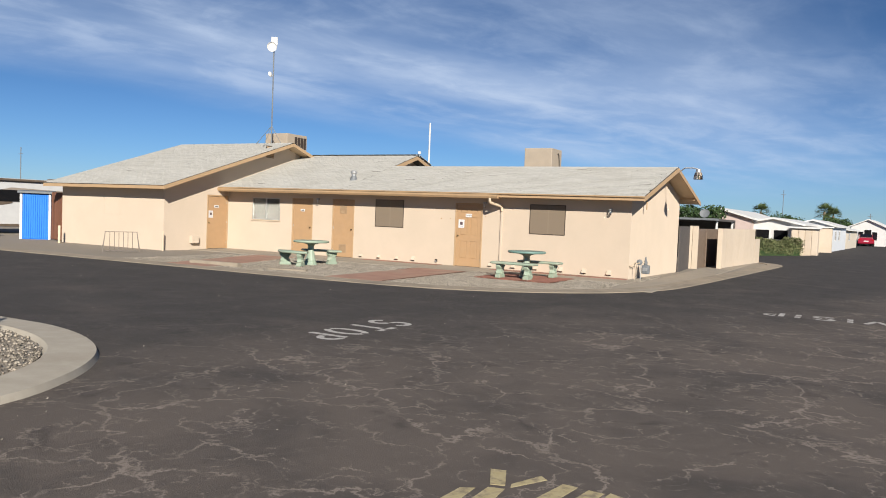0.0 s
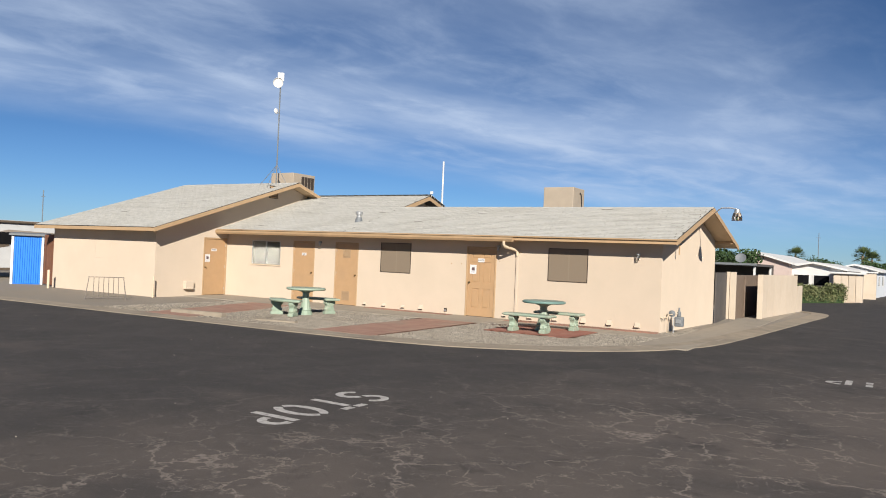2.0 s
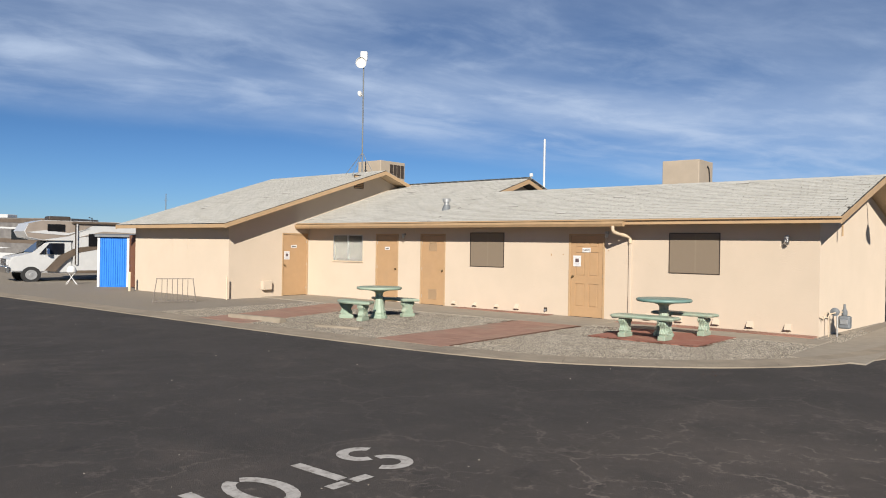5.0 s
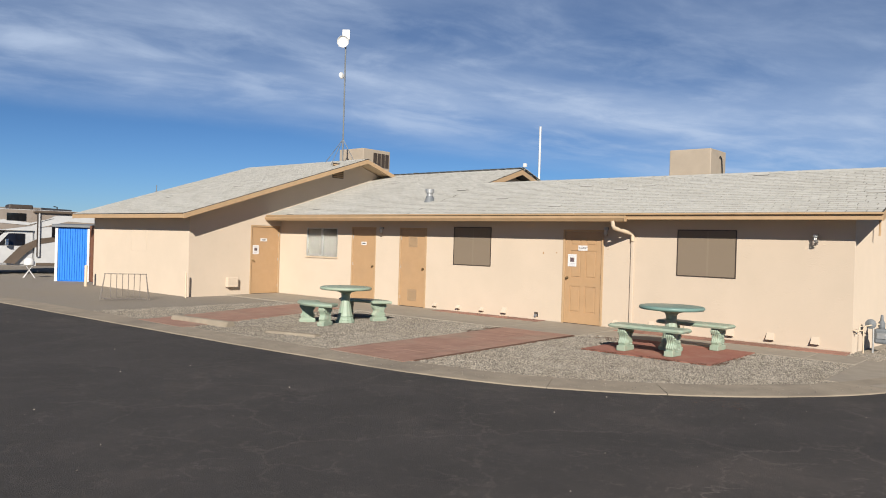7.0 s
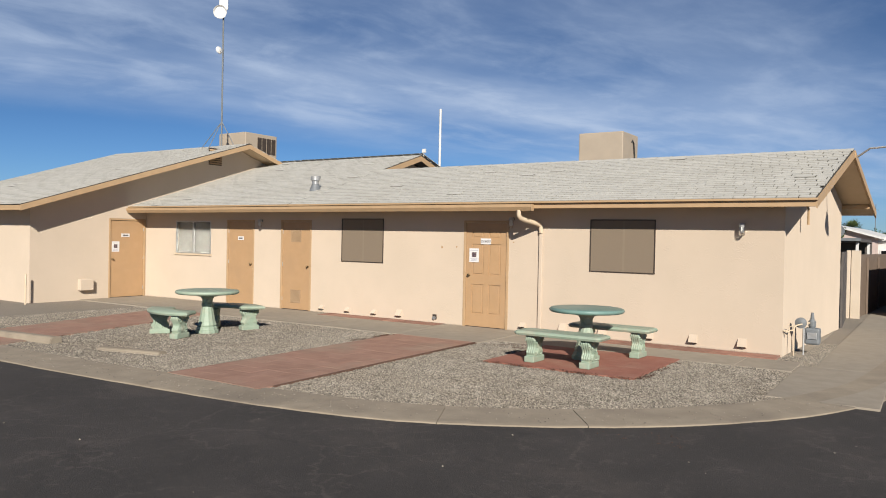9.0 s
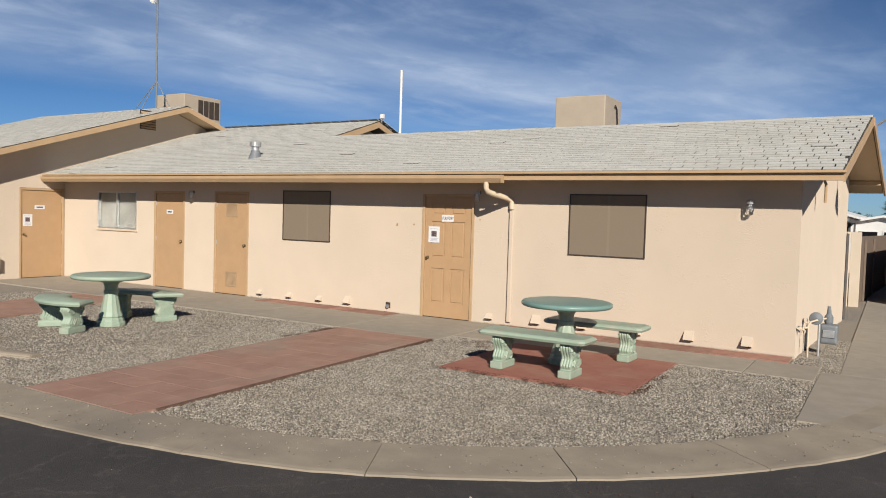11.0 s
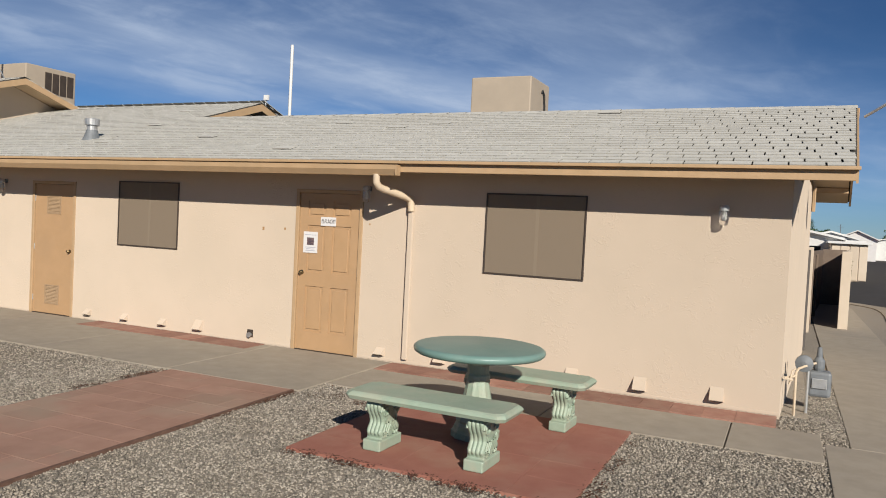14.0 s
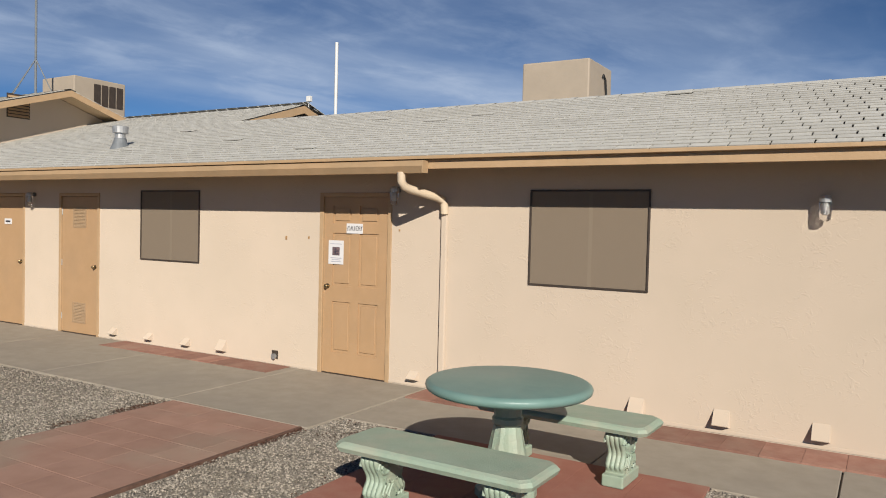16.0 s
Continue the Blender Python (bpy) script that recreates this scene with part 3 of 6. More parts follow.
rake_board(roof_main, (x_rake(EAVE_Y - 0.028), EAVE_Y - 0.028, EAVE_Z), (x_rake(RIDGE_R), RIDGE_R, z_main(RIDGE_R, RIDGE_R)), 0.15, 0.02, 1)
rake_board(roof_main, (x_rake(RIDGE_R), RIDGE_R, z_main(RIDGE_R, RIDGE_R)), (x_rake(5.85), 5.85, z_main(5.85, RIDGE_R)), 0.15, 0.03, 1)
rake_board(roof_main, (X_LEFTGABLE, RIDGE_R + 0.02, z_main(RIDGE_R + 0.02, RIDGE_L)), (X_LEFTGABLE, RIDGE_L, z_main(RIDGE_L, RIDGE_L)), 0.16, 0.03, 1)
rake_board(roof_main, (X_LEFTGABLE, RIDGE_L, z_main(RIDGE_L, RIDGE_L)), (X_LEFTGABLE, 9.9, z_main(9.9, RIDGE_L)), 0.16, 0.03, 1)
# lookout beams under the side overhang
for y in (RIDGE_R, 5.2):
    bm = bmesh.new()
    z = z_main(y, RIDGE_R) - 0.11
    box(bm, x_rake(y) - 0.72, y - 0.04, z - 0.08, x_rake(y) - 0.02, y + 0.04, z, 0.005)
    part("lookout_beam", bm, M_TRIM, roof_main)

roof_wing = thing("roof_wing", "weathered pale grey shingle wing roof with tan fascia", "roof", kind="structure")
WR0, WR1 = -22.15, -15.38
bm = bmesh.new()
for y0, y1 in ((W_EAVE_Y, W_RIDGE), (W_RIDGE, 9.78)):
    sloped(bm, [(WR0, y0), (WR1, y0), (WR1, y1), (WR0, y1)], lambda y: z_wing(y) - 0.006, 0.07)
part("deck", bm, M_FELT, roof_wing, "dark roofing felt under the shingles")
bm = bmesh.new()
sloped(bm, [(WR0 + 0.02, W_EAVE_Y + 0.01), (WR1 - 0.02, W_EAVE_Y + 0.01), (WR1 - 0.02, W_EAVE_Y + 0.6), (WR0 + 0.02, W_EAVE_Y + 0.6)], lambda y: z_wing(y) - 0.088, 0.02)
for y0, y1 in ((W_EAVE_Y + 0.6, W_RIDGE), (W_RIDGE, 9.7)):
    sloped(bm, [(X_IN + 0.003, y0), (WR1 - 0.02, y0), (WR1 - 0.02, y1), (X_IN + 0.003, y1)], lambda y: z_wing(y) - 0.088, 0.02)
part("soffit", bm, M_SOFFIT, roof_wing, "tan painted soffit boards")
bm = bmesh.new()
box(bm, WR0, W_EAVE_Y - 0.028, W_EAVE_Z - 0.135, WR1 + 0.002, W_EAVE_Y - 0.001, W_EAVE_Z - 0.022, 0.004)
part("fascia", bm, M_TRIM, roof_wing, "tan painted wooden fascia board")
rake_board(roof_wing, (WR1, W_EAVE_Y - 0.028, z_wing(W_EAVE_Y)), (WR1, W_RIDGE, z_wing(W_RIDGE)), 0.15, 0.03, 1)
rake_board(roof_wing, (WR1, W_RIDGE, z_wing(W_RIDGE)), (WR1, 9.78, z_wing(9.78)), 0.15, 0.03, 1)
rake_board(roof_wing, (WR0 - 0.03, W_EAVE_Y - 0.028, z_wing(W_EAVE_Y)), (WR0 - 0.03, W_RIDGE, z_wing(W_RIDGE)), 0.15, 0.03, 1)


# gutter and downspout
gutter = thing("gutter", "tan painted metal rain gutter on the eave", "gutter")
bm = bmesh.new()
prism(bm, [(-0.532, 2.235), (-0.585, 2.235), (-0.625, 2.30), (-0.625, 2.352), (-0.61, 2.352), (-0.612, 2.305), (-0.58, 2.247), (-0.545, 2.247), (-0.545, 2.352), (-0.532, 2.352)], X_IN + 0.02, -4.02, "x")
part("trough", bm, M_TRIM, gutter)
bm = bmesh.new()
box(bm, -4.03, -0.626, 2.234, -4.015, -0.531, 2.353)
part("end_cap", bm, M_TRIM, gutter)
downspout = thing("downspout", "cream painted downspout with a bent elbow", "downspout")
bm = bmesh.new()
tube(bm, [(-4.30, -0.57, 2.25), (-4.30, -0.565, 2.16), (-4.29, -0.53, 2.11), (-4.27, -0.45, 2.085), (-4.15, -0.14, 2.02), (-4.12, -0.065, 1.99), (-4.11, -0.045, 1.94), (-4.11, -0.042, 1.85)], 0.042, 10)
part("elbow", bm, M_CREAM, downspout, smooth=True)
bm = bmesh.new()
box(bm, -4.145, -0.048, 0.07, -4.08, -0.004, 1.90, 0.010)
part("pipe", bm, M_STUCCO, downspout)


# ---- doors and windows ----
def knob(parent, x, y, z):
    bm = bmesh.new()
    lathe(bm, [(0.030, 0), (0.030, 0.006), (0.011, 0.010), (0.011, 0.024), (0.021, 0.030), (0.024, 0.042), (0.016, 0.052)], 16)
    bmesh.ops.rotate(bm, verts=bm.verts[:], cent=(0, 0, 0), matrix=Matrix.Rotation(radians(90), 3, "X"))
    bmesh.ops.translate(bm, verts=bm.verts[:], vec=(x, y, z))
    part("knob", bm, M_BRASS, parent, "worn brass door knob", smooth=True)


def door(name, width, label, style, knob_side, m):
    """A door in local space: opening from x 0 to width in the plane y 0, facing -y."""
    d = thing(name, label, "door", m, kind="structure")
    w = width
    for nm, b in (("jamb", (0, -0.012, 0, 0.05, 0.10, 2.075)), ("jamb", (w - 0.05, -0.012, 0, w, 0.10, 2.075)), ("head", (0.05, -0.012, 2.03, w - 0.05, 0.10, 2.075))):
        bm = bmesh.new()
        box(bm, *b, 0.005)
        part(nm, bm, M_TRIM, d)
    bm = bmesh.new()
    box(bm, 0.05, 0.0, 0.0, w - 0.05, 0.12, 0.018, 0.003)
    part("threshold", bm, M_DARKFRAME, d, "dark metal threshold")
    x0, x1, z0, z1 = 0.055, w - 0.055, 0.022, 2.025
    bm = bmesh.new()
    face = 0.012
    if style == "panel":
        # stiles and rails proud of six sunk panels with raised fields
        sw = 0.125
        mid = (x0 + x1) / 2
        rows_ = [(0.26, 0.84), (1.02, 1.62), (1.73, 1.93)]
        cols = [(x0 + sw, mid - 0.055), (mid + 0.055, x1 - sw)]
        box(bm, x0, face + 0.012, z0, x1, face + 0.045, z1)
        zs = [z0] + [v for r in rows_ for v in r] + [z1]
        for a, b in zip(zs[::2], zs[1::2]):
            box(bm, x0, face, a, x1, face + 0.0119, b)
        for a, b in rows_:
            for c, e in ((x0, cols[0][0]), (cols[0][1], cols[1][0]), (cols[1][1], x1)):
                box(bm, c, face, a, e, face + 0.0119, b)
            for c, e in cols:
                box(bm, c + 0.03, face + 0.003, a + 0.03, e - 0.03, face + 0.0119, b - 0.03, 0.006)
    else:
        box(bm, x0, face, z0, x1, face + 0.045, z1, 0.003)
    part("leaf", bm, M_DOOR, d)
    if style == "louver":
        for zc, h in ((1.715, 0.25), (0.32, 0.26)):
            bm = bmesh.new()
            xc = w / 2
            for b in ((xc - 0.16, zc - h / 2 - 0.02, xc + 0.16, zc - h / 2), (xc - 0.16, zc + h / 2, xc + 0.16, zc + h / 2 + 0.02), (xc - 0.16, zc - h / 2, xc - 0.14, zc + h / 2), (xc + 0.14, zc - h / 2, xc + 0.16, zc + h / 2)):
                box(bm, b[0], face - 0.008, b[1], b[2], face - 0.0005, b[3])
            k = 12
            for i in range(k):
                z = zc - h / 2 + h * (i + 0.1) / k
                vs = [bm.verts.new(p) for p in ((xc - 0.14, face - 0.001, z + 0.016), (xc + 0.14, face - 0.001, z + 0.016), (xc + 0.14, face - 0.008, z), (xc - 0.14, face - 0.008, z))]
                bm.faces.new(vs)
            part("vent_grille", bm, M_GRILLE, d, "tan louvered vent grille")
    kx = x0 + 0.06 if knob_side < 0 else x1 - 0.06
    knob(d, kx, face, 1.01)
    for z in (0.25, 1.05, 1.80):
        bm = bmesh.new()
        hx = x1 if knob_side < 0 else x0
        tube(bm, [(hx, face - 0.004, z - 0.045), (hx, face - 0.004, z + 0.045)], 0.007, 6)
        part("hinge", bm, M_DULL, d, "small metal hinge")
    return d


def letters(name, text, size, material, parent, m, lift=0.001):
    """Raised lettering in the built-in font, as a mesh."""
    cu = bpy.data.curves.new(name, "FONT")
    cu.body, cu.size, cu.extrude, cu.align_x, cu.align_y = text, size, lift, "CENTER", "CENTER"
    tmp = bpy.data.objects.new(name, cu)
    scene.collection.objects.link(tmp)
    dg = bpy.context.evaluated_depsgraph_get()
    me = bpy.data.meshes.new_from_object(tmp.evaluated_get(dg))
    bpy.data.objects.remove(tmp)
    bpy.data.curves.remove(cu)
    me.materials.clear()
    me.materials.append(material)
    ob = new(name, me)
    ob.parent = parent
    ob.matrix_basis = m
    return ob


UP = pose(0, 0, 0, 90, 0, 0)


def sign(m, w, h, label, text="", bars=True, margin=0.0):
    """A small wall plate in local space, centred, facing -y."""
    s = thing("door_sign", label, "sign", m, group="door signs")
    bm = bmesh.new()
    box(bm, -w / 2, -0.006, -h / 2, w / 2, 0, h / 2, 0.001)
    part("plate", bm, M_PAPER, s)
    if text:
        letters("lettering", text, h * 0.66, M_INK, s, pose(0.016, -0.0065, 0, 90, 0, 0) @ Matrix.Diagonal((0.56, 1, 1, 1)))
        bm = bmesh.new()
        tube(bm, [(-w / 2 + 0.022, -0.007, -0.026), (-w / 2 + 0.018, -0.007, 0.0), (-w / 2 + 0.026, -0.007, 0.026)], 0.005, 5)
        part("emblem", bm, M_INK, s)
    elif bars:
        bm = bmesh.new()
        box(bm, -w * 0.32, -0.0075, -h * 0.16, w * 0.32, -0.0055, h * 0.16)
        part("unreadable_line", bm, M_INK, s)
    return s


def notice(m):
    s = thing("paper_notice", "white paper notice with a dark picture taped to a door", "notice", m, group="paper notices")
    bm = bmesh.new()
    box(bm, -0.108, -0.002, -0.135, 0.108, 0, 0.135)
    part("sheet", bm, M_PAPER, s)
    bm = bmesh.new()
    box(bm, -0.052, -0.003, -0.035, 0.052, -0.0015, 0.06)
    part("picture", bm, mat("notice_picture", (0.03, 0.03, 0.05), (0.20, 0.13, 0.12), 60, 0.6), s, "small dark photo print")
    for z, w in ((0.095, 0.085), (-0.065, 0.08), (-0.085, 0.06), (-0.105, 0.075)):
        bm = bmesh.new()
        box(bm, -w, -0.0028, z - 0.004, w, -0.0015, z + 0.004)
        part("text_line", bm, mat("faded_ink", (0.35, 0.35, 0.40)), s)
    return s


door("door_1", 0.97, "tan flat wooden door in a painted frame", "flat", 1, pose(-12.69, 0, 0))
door("door_2", 0.965, "tan flat utility door with two vent grilles", "louver", 1, pose(-10.82, 0, 0))
door("door_3", 1.00, "tan six-panel door with paper notice", "panel", -1, pose(-5.79, 0, 0))
door("door_4", 1.07, "tan flat door in the wing side wall", "flat", -1, pose(X_IN, -1.10, 0, 0, 0, 90))
sign(pose(-5.30, 0.010, 1.675), 0.225, 0.112, "white door sign reading LAUNDRY in dark letters", "LAUNDRY")
notice(pose(-5.56, 0.010, 1.40))
sign(pose(-12.20, 0.010, 1.63), 0.20, 0.09, "small white door sign with unreadable line")
sign(pose(X_IN - 0.010, -0.62, 1.64, 0, 0, 90), 0.24, 0.09, "small white door sign with unreadable line")
notice(pose(X_IN - 0.010, -0.90, 1.34, 0, 0, 90))


M_MULLION = mat("mullion_behind_screen", (0.21, 0.168, 0.122), (0.225, 0.18, 0.132), 200, 0.9, spec=0.1)


def screened_window(name, x0, x1, z0, z1, label):
    w = thing(name, label, "window", kind="structure")
    t = 0.017
    for nm, b in (("frame_bar", (x0, -0.016, z0, x1, 0.02, z0 + t)), ("frame_bar", (x0, -0.016, z1 - t, x1, 0.02, z1)), ("frame_bar", (x0, -0.016, z0 + t, x0 + t, 0.02, z1 - t)), ("frame_bar", (x1 - t, -0.016, z0 + t, x1, 0.02, z1 - t))):
        bm = bmesh.new()
        box(bm, *b, 0.003)
        part(nm, bm, M_DARKFRAME, w)
    bm = bmesh.new()
    box(bm, x0 + t, -0.004, z0 + t, x1 - t, 0.0, z1 - t)
    part("screen", bm, M_SCREEN, w, "brown woven sun screen")
    xm = (x0 + x1) / 2 + 0.03
    bm = bmesh.new()
    box(bm, xm - 0.018, -0.0055, z0 + t, xm + 0.018, -0.0041, z1 - t)
    part("mullion", bm, M_MULLION, w, "pale mullion showing through the screen")
    bm = bmesh.new()
    box(bm, x0 + t, 0.10, z0 + t, x1 - t, 0.14, z1 - t)
    part("backing", bm, M_DARKFRAME, w)
    return w


screened_window("window_2", *WINDOWS[1], "window covered by a brown sun screen in dark frame")
screened_window("window_3", *WINDOWS[2], "wide window covered by a brown sun screen")

x0, x1, z0, z1 = WINDOWS[0]
win1 = thing("window_1", "sliding window with metal frame and white blinds", "window", kind="structure")
t = 0.03
for b in ((x0, -0.01, z0, x1, 0.05, z0 + t), (x0, -0.01, z1 - t, x1, 0.05, z1), (x0, -0.01, z0 + t, x0 + t, 0.05, z1 - t), (x1 - t, -0.01, z0 + t, x1, 0.05, z1 - t), ((x0 + x1) / 2 - 0.025, -0.008, z0 + t, (x0 + x1) / 2 + 0.025, 0.045, z1 - t)):
    bm = bmesh.new()
    box(bm, *b, 0.003)
    part("frame_bar", bm, M_DULL, win1, "dull aluminium frame bar")
for a, b in ((x0 + t, (x0 + x1) / 2 - 0.025), ((x0 + x1) / 2 + 0.025, x1 - t)):
    bm = bmesh.new()
    box(bm, a, 0.018, z0 + t, b, 0.023, z1 - t)
    part("pane", bm, M_GLASS, win1, "clear window pane").visible_shadow = False
bm = bmesh.new()
box(bm, x0 - 0.03, -0.03, z0 - 0.045, x1 + 0.03, 0.0, z0 - 0.001, 0.004)
part("sill", bm, M_CREAM, win1)
k = 34
for i in range(k):
    z = z0 + t + (z1 - z0 - 2 * t) * (i + 0.5) / k
    bm = bmesh.new()
    vs = [bm.verts.new(p) for p in ((x0 + t, 0.062, z - 0.011), (x1 - t, 0.062, z - 0.011), (x1 - t, 0.072, z + 0.012), (x0 + t, 0.072, z + 0.012))]
    bm.faces.new(vs)
    part("blind_slat", bm, M_BLIND, win1)


# ---- concrete table sets ----
def lower(ob, f=0.965):
    """Scale the height of a thing's parts."""
    for o in ob.children_recursive:
        o.data.transform(Matrix.Diagonal((1, 1, f, 1)))


def table_mesh_thing(label="round teal-green concrete table on a fluted pedestal", top=None):
    tb = thing("picnic_table", label, "table", group="concrete table sets")
    bm = bmesh.new()
    lathe(bm, [(0.47, 0.695), (0.512, 0.70), (0.530, 0.715), (0.535, 0.733), (0.530, 0.748), (0.516, 0.760), (0.495, 0.765)], 56)
    part("tabletop", bm, top or M_TABLETOP, tb, "round tabletop with rounded rim", smooth=True)
    bm = bmesh.new()
    lathe(bm, [(0.20, 0.0), (0.20, 0.05), (0.18, 0.065), (0.175, 0.10), (0.155, 0.12), (0.165, 0.14), (0.155, 0.17), (0.14, 0.21), (0.098, 0.43), (0.088, 0.47)], 24, flute=0.05)
    part("pedestal_base", bm, M_BENCH, tb, "pale green fluted pedestal")
    bm = bmesh.new()
    lathe(bm, [(0.086, 0.471), (0.098, 0.485), (0.10, 0.52), (0.088, 0.535), (0.092, 0.60), (0.115, 0.64), (0.20, 0.665), (0.27, 0.694)], 24, flute=0.03)
    part("pedestal_neck", bm, M_BENCH, tb)
    lower(tb)
    return tb


def bench_leg(bench, x):
    """A scrolled support: fluted S-curved fronts over a plinth, with scrolls and leaf stems in relief on both broad faces."""
    knots = [(0.150, 0.085), (0.128, 0.092), (0.134, 0.115), (0.142, 0.14), (0.130, 0.168), (0.112, 0.195), (0.106, 0.22), (0.118, 0.255), (0.142, 0.29), (0.160, 0.325), (0.164, 0.352), (0.152, 0.374), (0.148, 0.385)]
    curve = smooth_line(knots, 3)
    k = 20
    bm = bmesh.new()
    rings = []
    for y, z in curve:
        fade = min(1.0, max(0.0, (z - 0.10) / 0.03))
        front = []
        for i in range(k + 1):
            u = i / k
            swell = 0.010 * abs(math.sin(4 * math.pi * u)) * fade - 0.006 * (2 * u - 1) ** 4
            front.append((x + (u - 0.5) * 0.128, y - 0.006 + swell))
        rings.append([bm.verts.new((px, py, z)) for px, py in front] + [bm.verts.new((px, -py, z)) for px, py in front[::-1]])
    m = len(rings[0])
    for a, b in zip(rings, rings[1:]):
        for i in range(m):
            bm.faces.new([a[i], a[(i + 1) % m], b[(i + 1) % m], b[i]])
    bm.faces.new(rings[0][::-1])
    bm.faces.new(rings[-1])
    leg = part("leg", bm, M_BENCH, bench, "scrolled pale green concrete leg", smooth=True)
    bm = bmesh.new()
    box(bm, x - 0.075, -0.165, 0.0, x + 0.075, 0.165, 0.0845, 0.010)
    part("plinth", bm, M_BENCH, leg)
    for face in (-1, 1):
        for s in (-1, 1):
            bm = bmesh.new()
            pts = []
            for i in range(34):
                a = i * 0.30
                r = 0.062 * (1 - i / 40)
                pts.append((x + face * 0.064, s * 0.085 + r * math.cos(a) * s, 0.305 + r * math.sin(a)))
            tube(bm, pts, 0.011, 7)
            part("scroll", bm, M_BENCH, leg, smooth=True)
            for off, lean in ((0.0, 0.0), (0.028, 0.25), (0.055, 0.5)):
                bm = bmesh.new()
                pts = [(x + face * 0.064, s * (0.086 - off * 0.9 - 0.055 * lean * math.sin(i * 0.35) + 0.014 * math.sin(i * 0.9)), 0.10 + 0.020 * i) for i in range(8 - int(lean * 4))]
                tube(bm, pts, 0.0095, 7)
                part("leaf_stem", bm, M_BENCH, leg, smooth=True)


def bench_thing():
    b = thing("bench", "pale green concrete bench on two scrolled legs", "bench", group="concrete table sets")
    L, D, c = 0.63, 0.21, 0.045
    rings = [(0.0, 0.386, 0.02), (0.0, 0.392, 0.0), (0.0, 0.42, -0.012), (0.0, 0.44, 0.0), (0.0, 0.452, 0.018)]
    bm = bmesh.new()
    loops = []
    for _, z, s in rings:
        l_, d_ = L - s, D - s
        loops.append([bm.verts.new((x, y, z)) for x, y in ((-l_, -d_ + c), (-l_ + c, -d_), (l_ - c, -d_), (l_, -d_ + c), (l_, d_ - c), (l_ - c, d_), (-l_ + c, d_), (-l_, d_ - c))])
    for p, q in zip(loops, loops[1:]):
        for i in range(8):
            bm.faces.new([p[i], p[(i + 1) % 8], q[(i + 1) % 8], q[i]])
    bm.faces.new(loops[0][::-1])
    bm.faces.new(loops[-1])
    part("seat", bm, M_BENCH, b, "pale green seat slab with clipped corners")
    bench_leg(b, -0.41)
    bench_leg(b, 0.41)
    lower(b)
    return b


def curved_bench_thing():
    """A crescent bench about a table's centre, its middle toward local -y."""
    b = thing("bench", "pale green curved concrete bench on two scrolled legs", "bench", group="concrete table sets")
    mid, half, reach, k = 0.765, 0.205, radians(44), 18
    bm = bmesh.new()
    loops = []
    for z, cut in ((0.386, 0.02), (0.392, 0.0), (0.42, -0.012), (0.44, 0.0), (0.452, 0.018)):
        turns = [-math.pi / 2 + (reach - cut / mid) * (2 * i / k - 1) for i in range(k + 1)]
        loops.append([bm.verts.new(((mid + half - cut) * math.cos(a), (mid + half - cut) * math.sin(a), z)) for a in turns] + [bm.verts.new(((mid - half + cut) * math.cos(a), (mid - half + cut) * math.sin(a), z)) for a in turns[::-1]])
    m = len(loops[0])
    for p, q in zip(loops, loops[1:]):
        for i in range(m):
            bm.faces.new([p[i], p[(i + 1) % m], q[(i + 1) % m], q[i]])
    bm.faces.new(loops[0][::-1])
    bm.faces.new(loops[-1])
    part("seat", bm, M_BENCH, b, "pale green crescent seat slab", smooth=True)
    for turn in (-29, 29):
        known = set(b.children_recursive)
        bench_leg(b, 0.0)
        for o in b.children_recursive:
            if o not in known:
                o.data.transform(pose(0, 0, 0, 0, 0, turn) @ pose(0, -mid, 0))
    lower(b)
    return b


PAD_Z = 0.018
table_a = table_mesh_thing()
table_a.matrix_basis = pose(-2.23, -2.35, PAD_Z)
bench_a = bench_thing()
bench_a.matrix_basis = pose(-2.31, -3.02, PAD_Z, 0, 0, -1)
copy_thing(bench_a, pose(-2.10, -1.66, PAD_Z, 0, 0, -2))
table_b = table_mesh_thing("round pale green concrete table on a fluted pedestal", M_BENCH)
table_b.matrix_basis = pose(-8.58, -3.90, 0.0)
bench_b = curved_bench_thing()
bench_b.matrix_basis = pose(-8.58, -3.90, 0.0, 0, 0, -12)
copy_thing(bench_b, pose(-8.60, -3.86, 0.0, 0, 0, 193))

# ---- roof equipment ----
cooler = thing("evaporative_cooler", "beige square rooftop evaporative cooler", "cooler")
bm = bmesh.new()
box(bm, -5.04, 3.75, 3.40, -3.98, 4.75, 4.215, 0.02)
part("body", bm, M_AC, cooler)
bm = bmesh.new()
box(bm, -4.98, 3.81, 2.75, -4.04, 4.69, 3.399)
part("curb", bm, M_AC, cooler)
bm = bmesh.new()
tube(bm, [(-3.97, 4.50, 3.42), (-3.955, 4.46, 3.75), (-3.955, 4.40, 4.0), (-3.962, 4.32, 4.07), (-3.972, 4.30, 4.02)], 0.016, 6)
part("cable", bm, M_DARK, cooler, "dark power cable")

cooler2 = thing("louvered_cooler", "beige rooftop cooler with dark side louvers", "cooler")
bm = bmesh.new()
box(bm, -17.60, 3.78, 3.9, -16.35, 5.12, 4.98, 0.02)
part("body", bm, M_AC, cooler2)
for i in range(4):
    bm = bmesh.new()
    y = 4.28 + i * 0.20
    box(bm, -16.349, y, 4.36, -16.335, y + 0.165, 4.86)
    part("louver", bm, M_DARKFRAME, cooler2, "dark louver slot")

